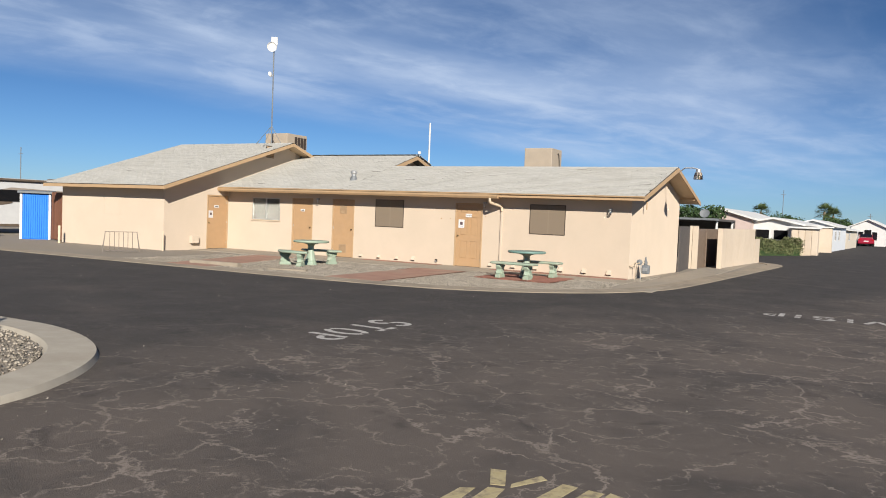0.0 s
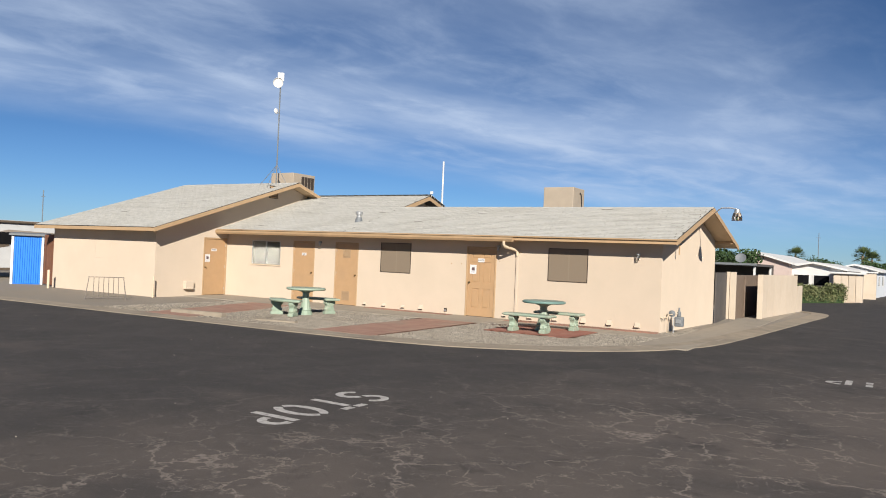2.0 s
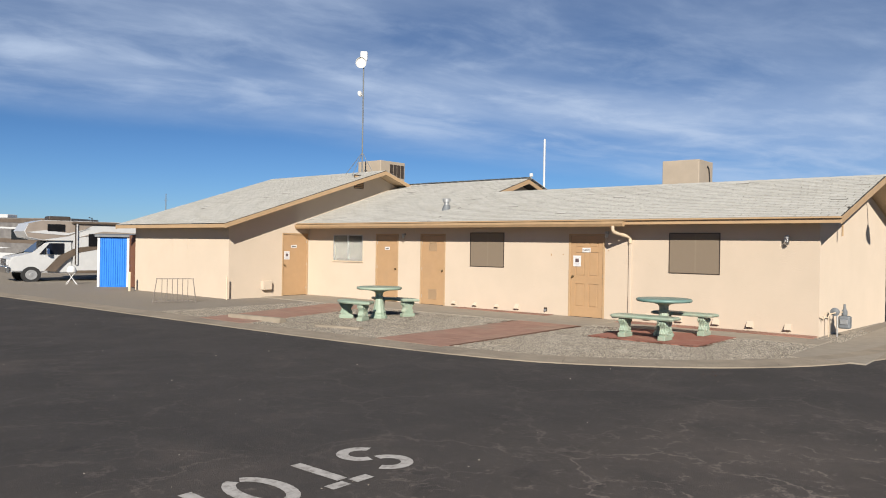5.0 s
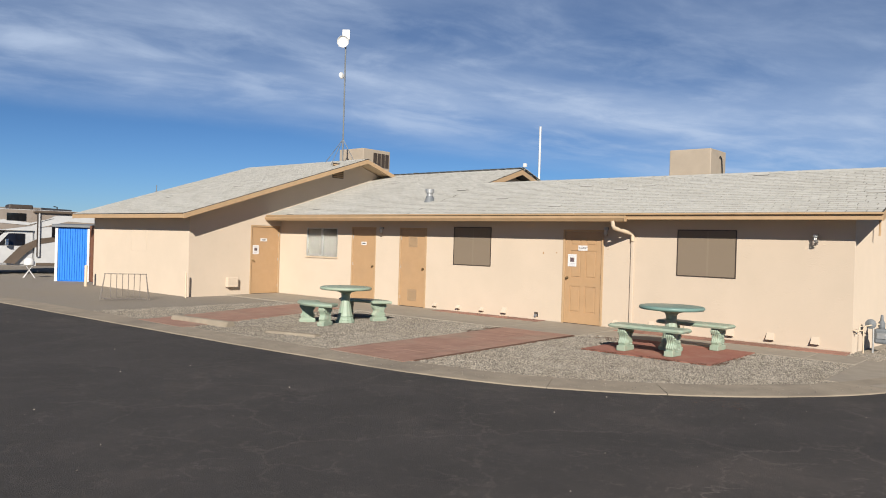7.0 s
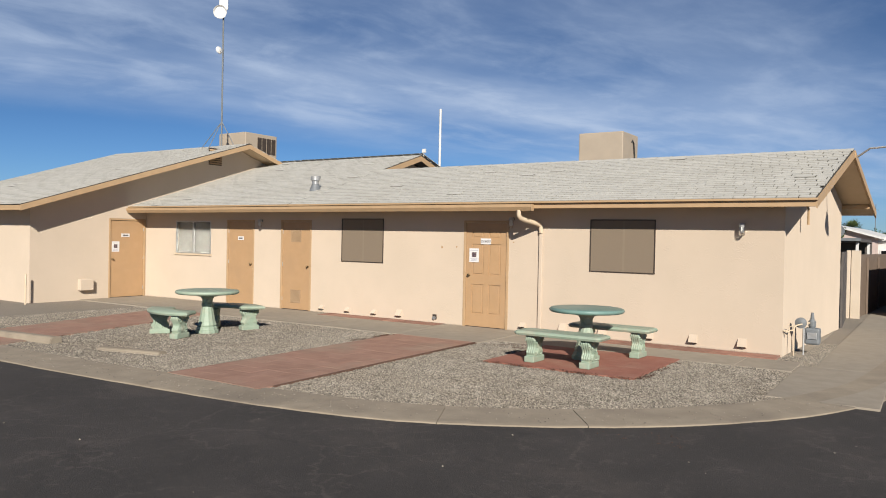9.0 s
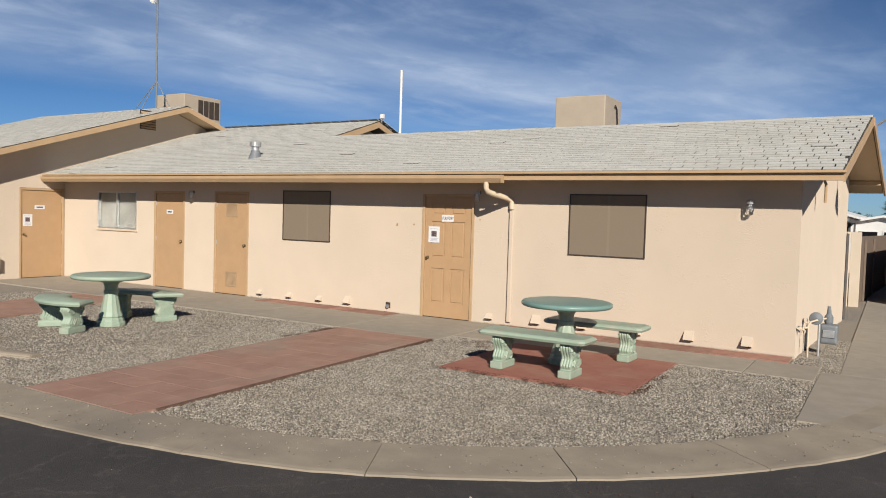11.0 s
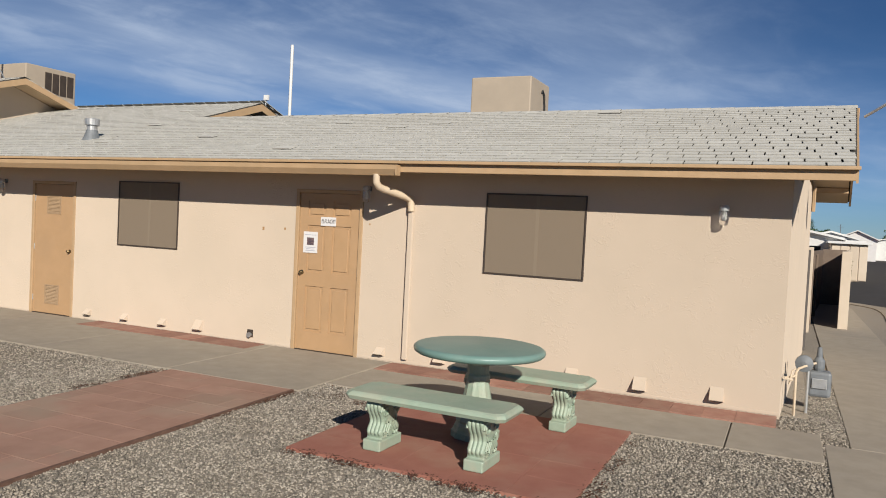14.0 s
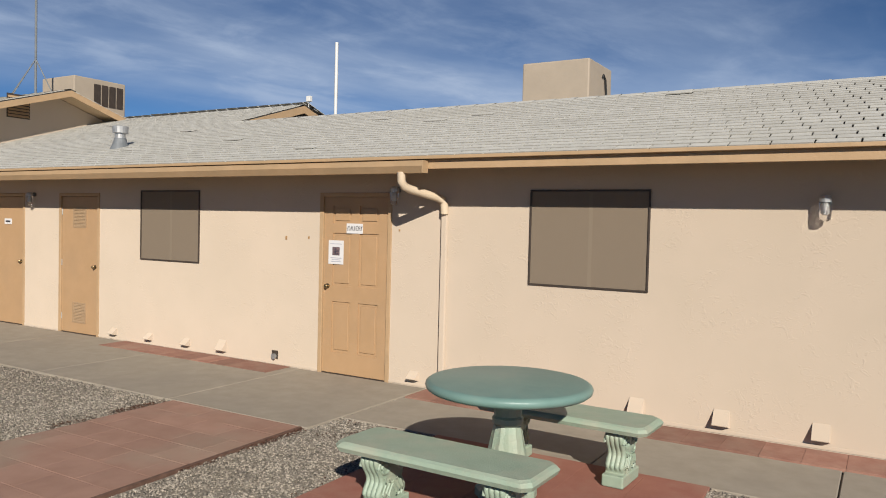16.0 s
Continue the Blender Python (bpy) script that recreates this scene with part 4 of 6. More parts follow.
mast = thing("antenna_mast", "tall thin antenna mast on a tripod", "antenna")
bm = bmesh.new()
tube(bm, [(-16.55, 3.0, 4.44), (-16.55, 3.0, 8.55)], 0.026, 8)
part("pole", bm, M_METERGREY, mast)
for dx, dy in ((-0.75, -0.15), (0.45, 0.1), (0.1, -0.6)):
    bm = bmesh.new()
    tube(bm, [(-16.55, 3.0, 5.20), (-16.55 + dx, 3.0 + dy, z_wing(3.0 + dy) + 0.01)], 0.012, 6)
    part("tripod_leg", bm, M_METERGREY, mast)
bm = bmesh.new()
lathe(bm, [(0.02, 0.0), (0.17, 0.03), (0.205, 0.10), (0.20, 0.105), (0.16, 0.045), (0.05, 0.04)], 28)
bmesh.ops.rotate(bm, verts=bm.verts[:], cent=(0, 0, 0), matrix=Matrix.Rotation(radians(97), 3, "X") )
bmesh.ops.rotate(bm, verts=bm.verts[:], cent=(0, 0, 0), matrix=Matrix.Rotation(radians(38), 3, "Z") )
bmesh.ops.translate(bm, verts=bm.verts[:], vec=(-16.60, 2.93, 8.55))
part("dish", bm, M_WHITE, mast, "round white dish", smooth=True)
bm = bmesh.new()
box(bm, -0.13, -0.03, -0.17, 0.13, 0.03, 0.17, 0.01)
bmesh.ops.rotate(bm, verts=bm.verts[:], cent=(0, 0, 0), matrix=Matrix.Rotation(radians(38), 3, "Z"))
bmesh.ops.translate(bm, verts=bm.verts[:], vec=(-16.52, 2.98, 8.80))
part("panel_antenna", bm, M_WHITE, mast, "white square panel antenna")
bm = bmesh.new()
lathe(bm, [(0.03, 0), (0.11, 0.03), (0.12, 0.05), (0.05, 0.035)], 14)
bmesh.ops.rotate(bm, verts=bm.verts[:], cent=(0, 0, 0), matrix=Matrix.Rotation(radians(-100), 3, "Y"))
bmesh.ops.translate(bm, verts=bm.verts[:], vec=(-16.66, 2.98, 7.42))
part("small_dish", bm, M_WHITE, mast, "small white radio dish")
bm = bmesh.new()
tube(bm, [(-16.55, 3.0, 7.30), (-16.66, 2.98, 7.40)], 0.015, 6)
part("bracket", bm, M_DULL, mast)

pole = thing("white_pole", "plain white pole rising behind the roof", "pole")
bm = bmesh.new()
tube(bm, [(-10.20, 5.65, 3.55), (-10.20, 5.65, 5.49)], 0.035, 10)
part("shaft", bm, M_WHITE, pole, smooth=True)
camera_post = thing("roof_sensor", "small white box sensor on the gable peak", "sensor")
bm = bmesh.new()
box(bm, -10.145, 4.66, 4.11, -10.045, 4.74, 4.22, 0.01)
part("housing", bm, M_WHITE, camera_post)
bm = bmesh.new()
tube(bm, [(-10.11, 4.70, 3.95), (-10.10, 4.70, 4.11)], 0.012, 6)
part("stem", bm, M_DULL, camera_post)

flue = thing("flue_vent", "galvanised flue vent with a rain cap on the roof", "vent")
zf0 = z_main(0.78, RIDGE_R)
bm = bmesh.new()
lathe(bm, [(0.16, -0.07), (0.14, 0.0), (0.10, 0.10), (0.09, 0.15)], 18, (-10.50, 0.78, zf0))
part("flashing", bm, M_METERGREY, flue, "dull grey tapered flashing")
bm = bmesh.new()
lathe(bm, [(0.08, 0.151), (0.082, 0.225), (0.115, 0.23), (0.12, 0.33), (0.112, 0.335), (0.03, 0.345)], 18, (-10.50, 0.78, zf0))
part("cap", bm, M_DULL, flue)

flood = thing("flood_light", "glass barn light on a curved arm at the gable", "light")
bm = bmesh.new()
tube(bm, [(0.74, 2.6, 3.30), (0.95, 2.4, 3.42), (1.25, 2.1, 3.40), (1.42, 1.95, 3.36)], 0.018, 8)
part("arm", bm, M_WHITE, flood)
bm = bmesh.new()
lathe(bm, [(0.05, 0.22), (0.07, 0.20), (0.08, 0.12), (0.10, 0.10)][::-1], 18, (1.45, 1.92, 3.14))
part("socket", bm, M_DULL, flood)
bm = bmesh.new()
lathe(bm, [(0.14, -0.10), (0.13, 0.0), (0.10, 0.098)], 20, (1.45, 1.92, 3.14))
part("shade", bm, M_CLEAR, flood, "clear ribbed glass shade")


# ---- wall fittings ----
def jar_lamp(x, z):
    lm = thing("wall_lamp", "small jelly-jar wall lamp on the stucco", "lamp", group="wall lamps")
    bm = bmesh.new()
    box(bm, x - 0.035, -0.045, z + 0.055, x + 0.035, 0, z + 0.115, 0.012)
    part("mount", bm, M_METERGREY, lm)
    bm = bmesh.new()
    lathe(bm, [(0.046, 0.06), (0.048, 0.09), (0.040, 0.112), (0.02, 0.118)], 16, (x, -0.085, z))
    part("collar", bm, M_DULL, lm)
    bm = bmesh.new()
    lathe(bm, [(0.02, -0.09), (0.04, -0.075), (0.046, -0.03), (0.046, 0.059)], 16, (x, -0.085, z))
    part("glass_jar", bm, M_CLEAR, lm, "clear ribbed glass jar", smooth=True)
    bm = bmesh.new()
    lathe(bm, [(0.012, -0.04), (0.024, -0.02), (0.02, 0.03), (0.014, 0.058)], 10, (x, -0.085, z))
    part("bulb", bm, M_WHITE, lm, smooth=True)
    return lm


jar_lamp(-0.61, 1.93)
jar_lamp(-4.71, 2.02)
jar_lamp(-11.45, 1.97)

for i, x in enumerate((-9.50, -8.74, -8.00, -7.34, -4.46, -3.65, -2.9, -2.07, -1.34, -0.58)):
    hood = thing("vent_hood", "cream sheet-metal vent hood low on the wall", "vent", group="wall vent hoods")
    h, w = (0.15, 0.13) if x > -4 or x in (-7.34,) else (0.10, 0.11)
    zb = 0.075
    bm = bmesh.new()
    vs = [bm.verts.new(p) for p in ((x - w / 2, 0.0, zb + h), (x + w / 2, 0.0, zb + h), (x + w / 2, -0.085, zb + 0.03), (x - w / 2, -0.085, zb + 0.03), (x - w / 2, 0.0, zb), (x + w / 2, 0.0, zb), (x + w / 2, -0.08, zb + 0.022), (x - w / 2, -0.08, zb + 0.022))]
    for f in ((0, 1, 2, 3), (0, 3, 7, 4), (1, 5, 6, 2), (3, 2, 6, 7)):
        bm.faces.new([vs[k] for k in f])
    part("hood", bm, M_STUCCO, hood)
    bm = bmesh.new()
    box(bm, x - w / 2 + 0.01, -0.012, zb + 0.002, x + w / 2 - 0.01, -0.002, zb + 0.05)
    part("opening", bm, M_DARKFRAME, hood, "dark vent opening")
# open vent hole without its hood
hole = thing("wall_vent_hole", "dark square vent hole with loose flap", "vent")
bm = bmesh.new()
box(bm, -6.50, -0.008, 0.085, -6.405, -0.001, 0.185)
part("opening", bm, M_DARKFRAME, hole)
bm = bmesh.new()
lathe(bm, [(0.034, 0.0), (0.034, 0.03), (0.027, 0.03)], 14)
bmesh.ops.rotate(bm, verts=bm.verts[:], cent=(0, 0, 0), matrix=Matrix.Rotation(radians(90), 3, "X"))
bmesh.ops.translate(bm, verts=bm.verts[:], vec=(-6.455, -0.008, 0.115))
part("duct_collar", bm, M_DULL, hole)

box_w = thing("utility_box", "cream painted utility box on the wing wall", "box")
bm = bmesh.new()
box(bm, X_IN, -1.93, 0.24, X_IN + 0.14, -1.58, 0.52, 0.012)
part("body", bm, M_STUCCO, box_w)
gable_vent = thing("gable_vent", "dark louvered vent in the wing gable", "vent")
for i in range(7):
    bm = bmesh.new()
    z = 3.78 + i * 0.065
    vs = [bm.verts.new(p) for p in ((X_IN + 0.003, 2.05, z + 0.05), (X_IN + 0.003, 2.50, z + 0.05), (X_IN + 0.035, 2.50, z), (X_IN + 0.035, 2.05, z))]
    bm.faces.new(vs)
    part("slat", bm, M_TRIM, gable_vent)
bm = bmesh.new()
box(bm, X_IN + 0.0005, 2.03, 3.76, X_IN + 0.0025, 2.52, 4.26)
part("backing", bm, M_DARKFRAME, gable_vent)

# ---- road markings ----


def ribbon(bm, pts, w, z=0.0):
    """A flat painted stroke of width w along points."""
    pts = [Vector(p) for p in pts]
    a, b = [], []
    for i, p in enumerate(pts):
        t = (pts[min(i + 1, len(pts) - 1)] - pts[max(i - 1, 0)]).normalized()
        nrm = Vector((-t.y, t.x)) * w / 2
        a.append(bm.verts.new((p.x + nrm.x, p.y + nrm.y, z)))
        b.append(bm.verts.new((p.x - nrm.x, p.y - nrm.y, z)))
    for i in range(len(pts) - 1):
        bm.faces.new([a[i], a[i + 1], b[i + 1], b[i]])


def arc(cx, cy, rx, ry, a0, a1, k=10):
    return [(cx + rx * math.cos(radians(a0 + (a1 - a0) * i / k)), cy + ry * math.sin(radians(a0 + (a1 - a0) * i / k))) for i in range(k + 1)]


STENCIL = {
    "S": [arc(0, 0.52, 0.15, 0.15, 20, 180) + arc(0, 0.52, 0.15, 0.15, 180, 262), arc(0, 0.20, 0.15, 0.15, 78, -60) + arc(0, 0.20, 0.15, 0.15, -60, -160)],
    "T": [[(-0.20, 0.67), (-0.03, 0.67)], [(0.03, 0.67), (0.20, 0.67)], [(0, 0.59), (0, 0.05)]],
    "O": [arc(0, 0.36, 0.165, 0.30, 100, 260), arc(0, 0.36, 0.165, 0.30, -80, 80)],
    "P": [[(-0.15, 0.05), (-0.15, 0.67)], arc(-0.04, 0.51, 0.17, 0.155, 95, -95)],
}


def road_word(m, label, sy=1.0, word="STOP"):
    """A word in stencilled strokes, each letter a part."""
    t = thing("road_marking", label, "road marking", m)
    for i, ch in enumerate(word):
        bm = bmesh.new()
        for stroke in STENCIL[ch]:
            ribbon(bm, [(x + (i - (len(word) - 1) / 2) * (2.2 / len(word)), (y - 0.36) * sy) for x, y in stroke], 0.10)
        part("letter_" + ch.lower(), bm, M_LINE, t)


road_word(pose(-0.36, -12.91, -0.0165, 0, 0, -90), "worn white stencilled STOP word on the asphalt")
STENCIL["V"] = [[(-0.19, 0.67), (0, 0.05)], [(0, 0.05), (0.19, 0.67)]]
STENCIL["I"] = [[(0, 0.05), (0, 0.30)], [(0, 0.40), (0, 0.67)]]
road_word(pose(5.3, -5.75, -0.0165, 0, 0, 180), "worn white stencilled letters on the side road", 0.9, "VISIP")
marks = thing("worn_marking", "chipped yellow painted numerals on the asphalt", "road marking")
for pts in (((3.75, -17.13), (3.85, -17.10), (3.96, -17.36), (3.87, -17.39)), ((3.98, -17.31), (4.08, -17.06), (4.14, -17.11), (4.00, -17.37)), ((3.88, -17.72), (3.88, -17.44), (3.98, -17.41), (4.0, -17.68)),
            ((4.18, -17.55), (4.25, -17.12), (4.35, -17.12), (4.30, -17.5)), ((4.36, -17.55), (4.42, -17.13), (4.52, -17.13), (4.47, -17.5)), ((4.55, -17.1), (4.75, -17.16), (4.74, -17.24), (4.54, -17.18)), ((3.72, -17.85), (3.74, -17.55), (3.82, -17.5), (3.83, -17.8))):
    bm = bmesh.new()
    prism(bm, list(pts), -0.0195, -0.0165)
    part("stroke", bm, M_YELLOW, marks)

# planted island with a rounded kerb
isl = smooth_line([(-9, -15.6), (-6, -15.75), (-4.2, -15.75), (-3.2, -15.75), (-2.3, -15.95), (-1.55, -16.3), (-1.0, -16.75), (-0.55, -17.35), (-0.25, -18.1), (-0.3, -19.2), (-1.0, -20.5), (-3, -22), (-9, -23)])
isl = inset(isl, 0.09)
island = thing("island", "gravel traffic island with a rounded concrete kerb", "traffic island", kind="structure")
outer, top_o, top_i, inner = isl, inset(isl, -0.03), inset(isl, -0.50), inset(isl, -0.56)
bm = bmesh.new()
loops = [[bm.verts.new((x, y, z)) for x, y in ln] for ln, z in ((outer, -0.03), (top_o, 0.045), (top_i, 0.06), (inner, 0.0))]
for a, b in zip(loops, loops[1:]):
    for i in range(len(a) - 1):
        bm.faces.new([a[i], a[i + 1], b[i + 1], b[i]])
part("kerb", bm, M_KERB, island, "pale rounded concrete kerb", smooth=True)
bm = bmesh.new()
flat(bm, inner, 0.02)
bmesh.ops.triangulate(bm, faces=bm.faces[:])
part("gravel_fill", bm, M_DIRT, island)


# ---- bits in front of the building ----
def wheel_stop(m, length, h, label):
    w = thing("concrete_block", label, "block", m)
    bm = bmesh.new()
    prism(bm, [(-0.11, 0), (0.11, 0), (0.09, h * 0.8), (0.06, h), (-0.06, h), (-0.09, h * 0.8)], -length / 2, length / 2, "x")
    bmesh.ops.bevel(bm, geom=bm.edges[:], offset=0.012, segments=2, affect="EDGES")
    part("body", bm, M_GUTTER, w)


wheel_stop(pose(-10.05, -6.30, -0.02, 0, 0, 6), 1.7, 0.115, "weathered concrete wheel stop on the gravel")
wheel_stop(pose(-7.65, -5.98, -0.05, 0, 0, 14), 1.1, 0.085, "half-buried flat concrete block on the gravel")

M_DARKRACK = mat("weathered_steel", (0.16, 0.14, 0.12), (0.216, 0.188, 0.16), 20, 0.6, metal=0.4)
rack = thing("bicycle_rack", "thin steel bicycle rack before the wing wall", "bicycle rack", pose(-15.75, -5.0, 0, 0, 0, 58))
for i in range(8):
    bm = bmesh.new()
    u = -0.50 + i * 0.14
    if i in (0, 7):
        tube(bm, [(u * 1.18, -0.22, 0.0), (u, 0.0, 0.66), (u * 1.18, 0.06, 0.02)], 0.011, 6)
        part("end_frame", bm, M_DARKRACK, rack)
    else:
        tube(bm, [(u, -0.04, 0.05), (u, 0.0, 0.655)], 0.009, 6)
        part("bar", bm, M_DARKRACK, rack)
for y, z in ((0.0, 0.665), (-0.2, 0.03), (0.06, 0.03)):
    bm = bmesh.new()
    tube(bm, [(-0.52, y, z), (0.50, y, z)], 0.011, 6)
    part("rail", bm, M_DARKRACK, rack)

for x, y, h, r in ((-21.2, -3.6, 0.66, 0.045), (-15.72, -3.32, 0.70, 0.022)):
    b = thing("bollard", "cream painted steel bollard beside the wall", "bollard", pose(x, y, 0), group="bollards")
    bm = bmesh.new()
    lathe(bm, [(r, -0.03), (r, h - 0.015), (r * 0.75, h), (r * 0.3, h + 0.006)], 14)
    part("post", bm, M_CREAM, b, smooth=True)

# gas meter set by the corner
meter = thing("gas_meter", "grey gas meter with cream pipework at the corner", "gas meter")
bm = bmesh.new()
tube(bm, [(0.13, 0.22, 0.0), (0.13, 0.22, 0.43), (0.15, 0.25, 0.465), (0.20, 0.33, 0.48), (0.32, 0.55, 0.50), (0.34, 0.58, 0.50)], 0.012, 8)
part("riser", bm, M_CREAM, meter, smooth=True)
bm = bmesh.new()
tube(bm, [(0.10, 0.02, 0.38), (0.02, 0.0, 0.40), (0.10, 0.18, 0.39), (0.13, 0.22, 0.40)], 0.012, 8)
part("branch_pipe", bm, M_CREAM, meter)
bm = bmesh.new()
tube(bm, [(0.07, 0.06, 0.33), (0.09, 0.08, 0.46), (0.12, 0.16, 0.47)], 0.009, 6)
part("vent_pipe", bm, M_CREAM, meter)
bm = bmesh.new()
box(bm, 0.24, 0.48, 0.16, 0.46, 0.66, 0.42, 0.03)
part("meter_body", bm, M_METERGREY, meter, "grey cast meter body")
bm = bmesh.new()
box(bm, 0.28, 0.465, 0.25, 0.42, 0.479, 0.35, 0.004)
part("index_plate", bm, M_DULL, meter, "metal index window")
bm = bmesh.new()
lathe(bm, [(0.045, 0.42), (0.055, 0.45), (0.055, 0.52), (0.03, 0.56), (0.02, 0.66)], 14, (0.34, 0.57, 0))
part("regulator_neck", bm, M_METERGREY, meter)
bm = bmesh.new()
lathe(bm, [(0.02, -0.04), (0.085, -0.02), (0.085, 0.02), (0.02, 0.04)], 18)
bmesh.ops.rotate(bm, verts=bm.verts[:], cent=(0, 0, 0), matrix=Matrix.Rotation(radians(90), 3, "X"))
bmesh.ops.translate(bm, verts=bm.verts[:], vec=(0.20, 0.40, 0.50))
part("regulator", bm, M_METERGREY, meter)
bm = bmesh.new()
tube(bm, [(0.24, 0.42, -0.02), (0.24, 0.42, 0.48)], 0.016, 8)
part("support_pipe", bm, M_DULL, meter)

# wall lantern high on the gable
gl = thing("gable_fixture", "dark lamp bracket high on the gable wall", "fixture")
bm = bmesh.new()
tube(bm, [(0.06, 0.9, 2.42), (0.16, 0.92, 2.40), (0.20, 0.93, 2.30), (0.20, 0.93, 2.05)], 0.02, 6)
part("bracket", bm, M_TRIM, gl)


# ---- side enclosure ----
def panel_fence(name, p, q, h, label, material, step=0.55):
    """A run of upright sheets between p and q, each its own panel, with a thin gap and a proud batten."""
    f = thing(name, label, "fence")
    p, q = Vector(p), Vector(q)
    d = (q - p)
    k = max(1, round(d.length / step))
    u = d.normalized()
    n = Vector((-u.y, u.x))
    for i in range(k):
        a, b = p + d * (i / k) + u * 0.004, p + d * ((i + 1) / k) - u * 0.004
        bm = bmesh.new()
        prism(bm, [tuple(a - n * 0.02), tuple(b - n * 0.02), tuple(b + n * 0.02), tuple(a + n * 0.02)], -0.03, h)
        part("panel", bm, material, f)
    return f


M_FENCE = mat("tan_panel_paint", (0.545, 0.455, 0.35), (0.57, 0.475, 0.37), 5, 0.8, 0.1, 40, c3=(0.496, 0.4, 0.296), scale3=1.0, spread=0.06)
panel_fence("panel_fence", (1.05, 9.2), (1.56, 15.8), 1.57, "tan painted panel fence along the road", M_FENCE, 1.15)
panel_fence("panel_fence_end", (1.57, 15.85), (1.66, 16.9), 1.13, "low end of the tan panel fence", M_FENCE, 1.1)
panel_fence("enclosure_wall", (0.36, 8.5), (0.86, 15.5), 1.53, "brown sheet wall inside the enclosure", M_BROWNSHEET, 1.2)
panel_fence("enclosure_back", (0.88, 15.6), (1.5, 15.6), 1.55, "brown sheet back of the enclosure", M_BROWNSHEET, 1.0)
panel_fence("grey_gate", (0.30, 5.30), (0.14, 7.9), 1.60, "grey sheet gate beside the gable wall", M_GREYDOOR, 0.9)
for u in (0.15, 0.42):
    bm = bmesh.new()
    x, y = 0.36 + 0.5 * u, 8.5 + 7.0 * u
    box(bm, x + 0.025, y, 0.0, x + 0.07, y + 0.06, 1.45, 0.004)
    part("upright", bm, M_BROWNSHEET, bpy.data.objects["enclosure_wall"], "brown upright rail")
bm = bmesh.new()
box(bm, 0.98, 9.10, -0.03, 1.16, 9.19, 1.57, 0.006)
part("end_post", bm, M_FENCE, bpy.data.objects["panel_fence"])
fp = thing("gate_post", "cream square gate posts", "post")
for x, y, w in ((0.13, 8.0, 0.09), (0.235, 8.03, 0.20)):
    bm = bmesh.new()
    box(bm, x, y, -0.03, x + w, y + 0.12, 1.63, 0.008)
    part("post", bm, M_FENCE, fp)

# ---- brown gate, shed and motorhome at the west end ----
wf = thing("wood_gate", "dark reddish-brown board gate beside the wing", "gate")
for i in range(7):
    a = i / 11
    x, y = -21.8 - 2.3 * a, -3.0 + 0.75 * a
    bm = bmesh.new()
    box(bm, x - 0.20, y, 0.04, x - 0.005, y + 0.025, 1.95, 0.004)
    part("board", bm, M_BROWNWOOD, wf)
for z in (0.4, 1.6):
    bm = bmesh.new()
    tube(bm, [(-21.78, -2.93, z), (-23.22, -2.45, z)], 0.035, 4)
    part("rail", bm, M_BROWNWOOD, wf)

shed = thing("storage_shed", "bright blue storage shed with white trim", "shed", pose(-23.83, -2.91, 0, 0, 0, 50))
SX0, SX1, SY = -0.57, 0.57, 0.0
for i in range(12):
    a, b = SX0 + 0.09 + i * (SX1 - SX0 - 0.18) / 12, SX0 + 0.09 + (i + 1) * (SX1 - SX0 - 0.18) / 12
    bm = bmesh.new()
    prism(bm, [(a + 0.002, SY + 0.01), (a + 0.012, SY - 0.008), (b - 0.012, SY - 0.008), (b - 0.002, SY + 0.01)], 0.02, 1.84)
    part("siding_board", bm, M_BLUE, shed, "bright blue siding board")
bm = bmesh.new()
box(bm, SX0 + 0.02, SY + 0.012, -0.03, SX1 - 0.02, SY + 0.62, 1.86)
part("body", bm, M_BLUE, shed)
for x in (SX0, SX1 - 0.09):
    bm = bmesh.new()
    box(bm, x, SY - 0.03, -0.03, x + 0.09, SY + 0.011, 1.86, 0.006)
    part("corner_trim", bm, M_WHITE, shed, "white corner trim board")
bm = bmesh.new()
vs = [(SX0 - 0.08, SY - 0.12, 1.88), (SX1 + 0.08, SY - 0.12, 1.88), (SX1 + 0.08, SY + 0.72, 1.93), (SX0 - 0.08, SY + 0.72, 1.93)]
a = [bm.verts.new(p) for p in vs]
b = [bm.verts.new((x, y, z + 0.08)) for x, y, z in vs]
bm.faces.new(a[::-1]), bm.faces.new(b)
for i in range(4):
    bm.faces.new([a[i], a[(i + 1) % 4], b[(i + 1) % 4], b[i]])
part("roof", bm, M_METERGREY, shed, "flat grey shed roof")

M_RVWHITE = mat("gloss_white_fibreglass", (0.47, 0.47, 0.465), (0.51, 0.51, 0.50), 3, 0.25, spec=0.5)
M_RVTAN = mat("champagne_fibreglass", (0.24, 0.20, 0.165), (0.28, 0.235, 0.195), 3, 0.3, spec=0.5)
M_RVBROWN = mat("brown_body_graphic", (0.10, 0.075, 0.055), (0.13, 0.10, 0.075), 4, 0.3, spec=0.5)
M_DARKGLASS = mat("dark_tinted_glass", (0.008, 0.008, 0.009), (0.012, 0.012, 0.013), 3, 0.06, spec=0.6)
M_CHROME = mat("chrome", (0.62, 0.62, 0.62), (0.66, 0.66, 0.66), 8, 0.15, metal=1.0)


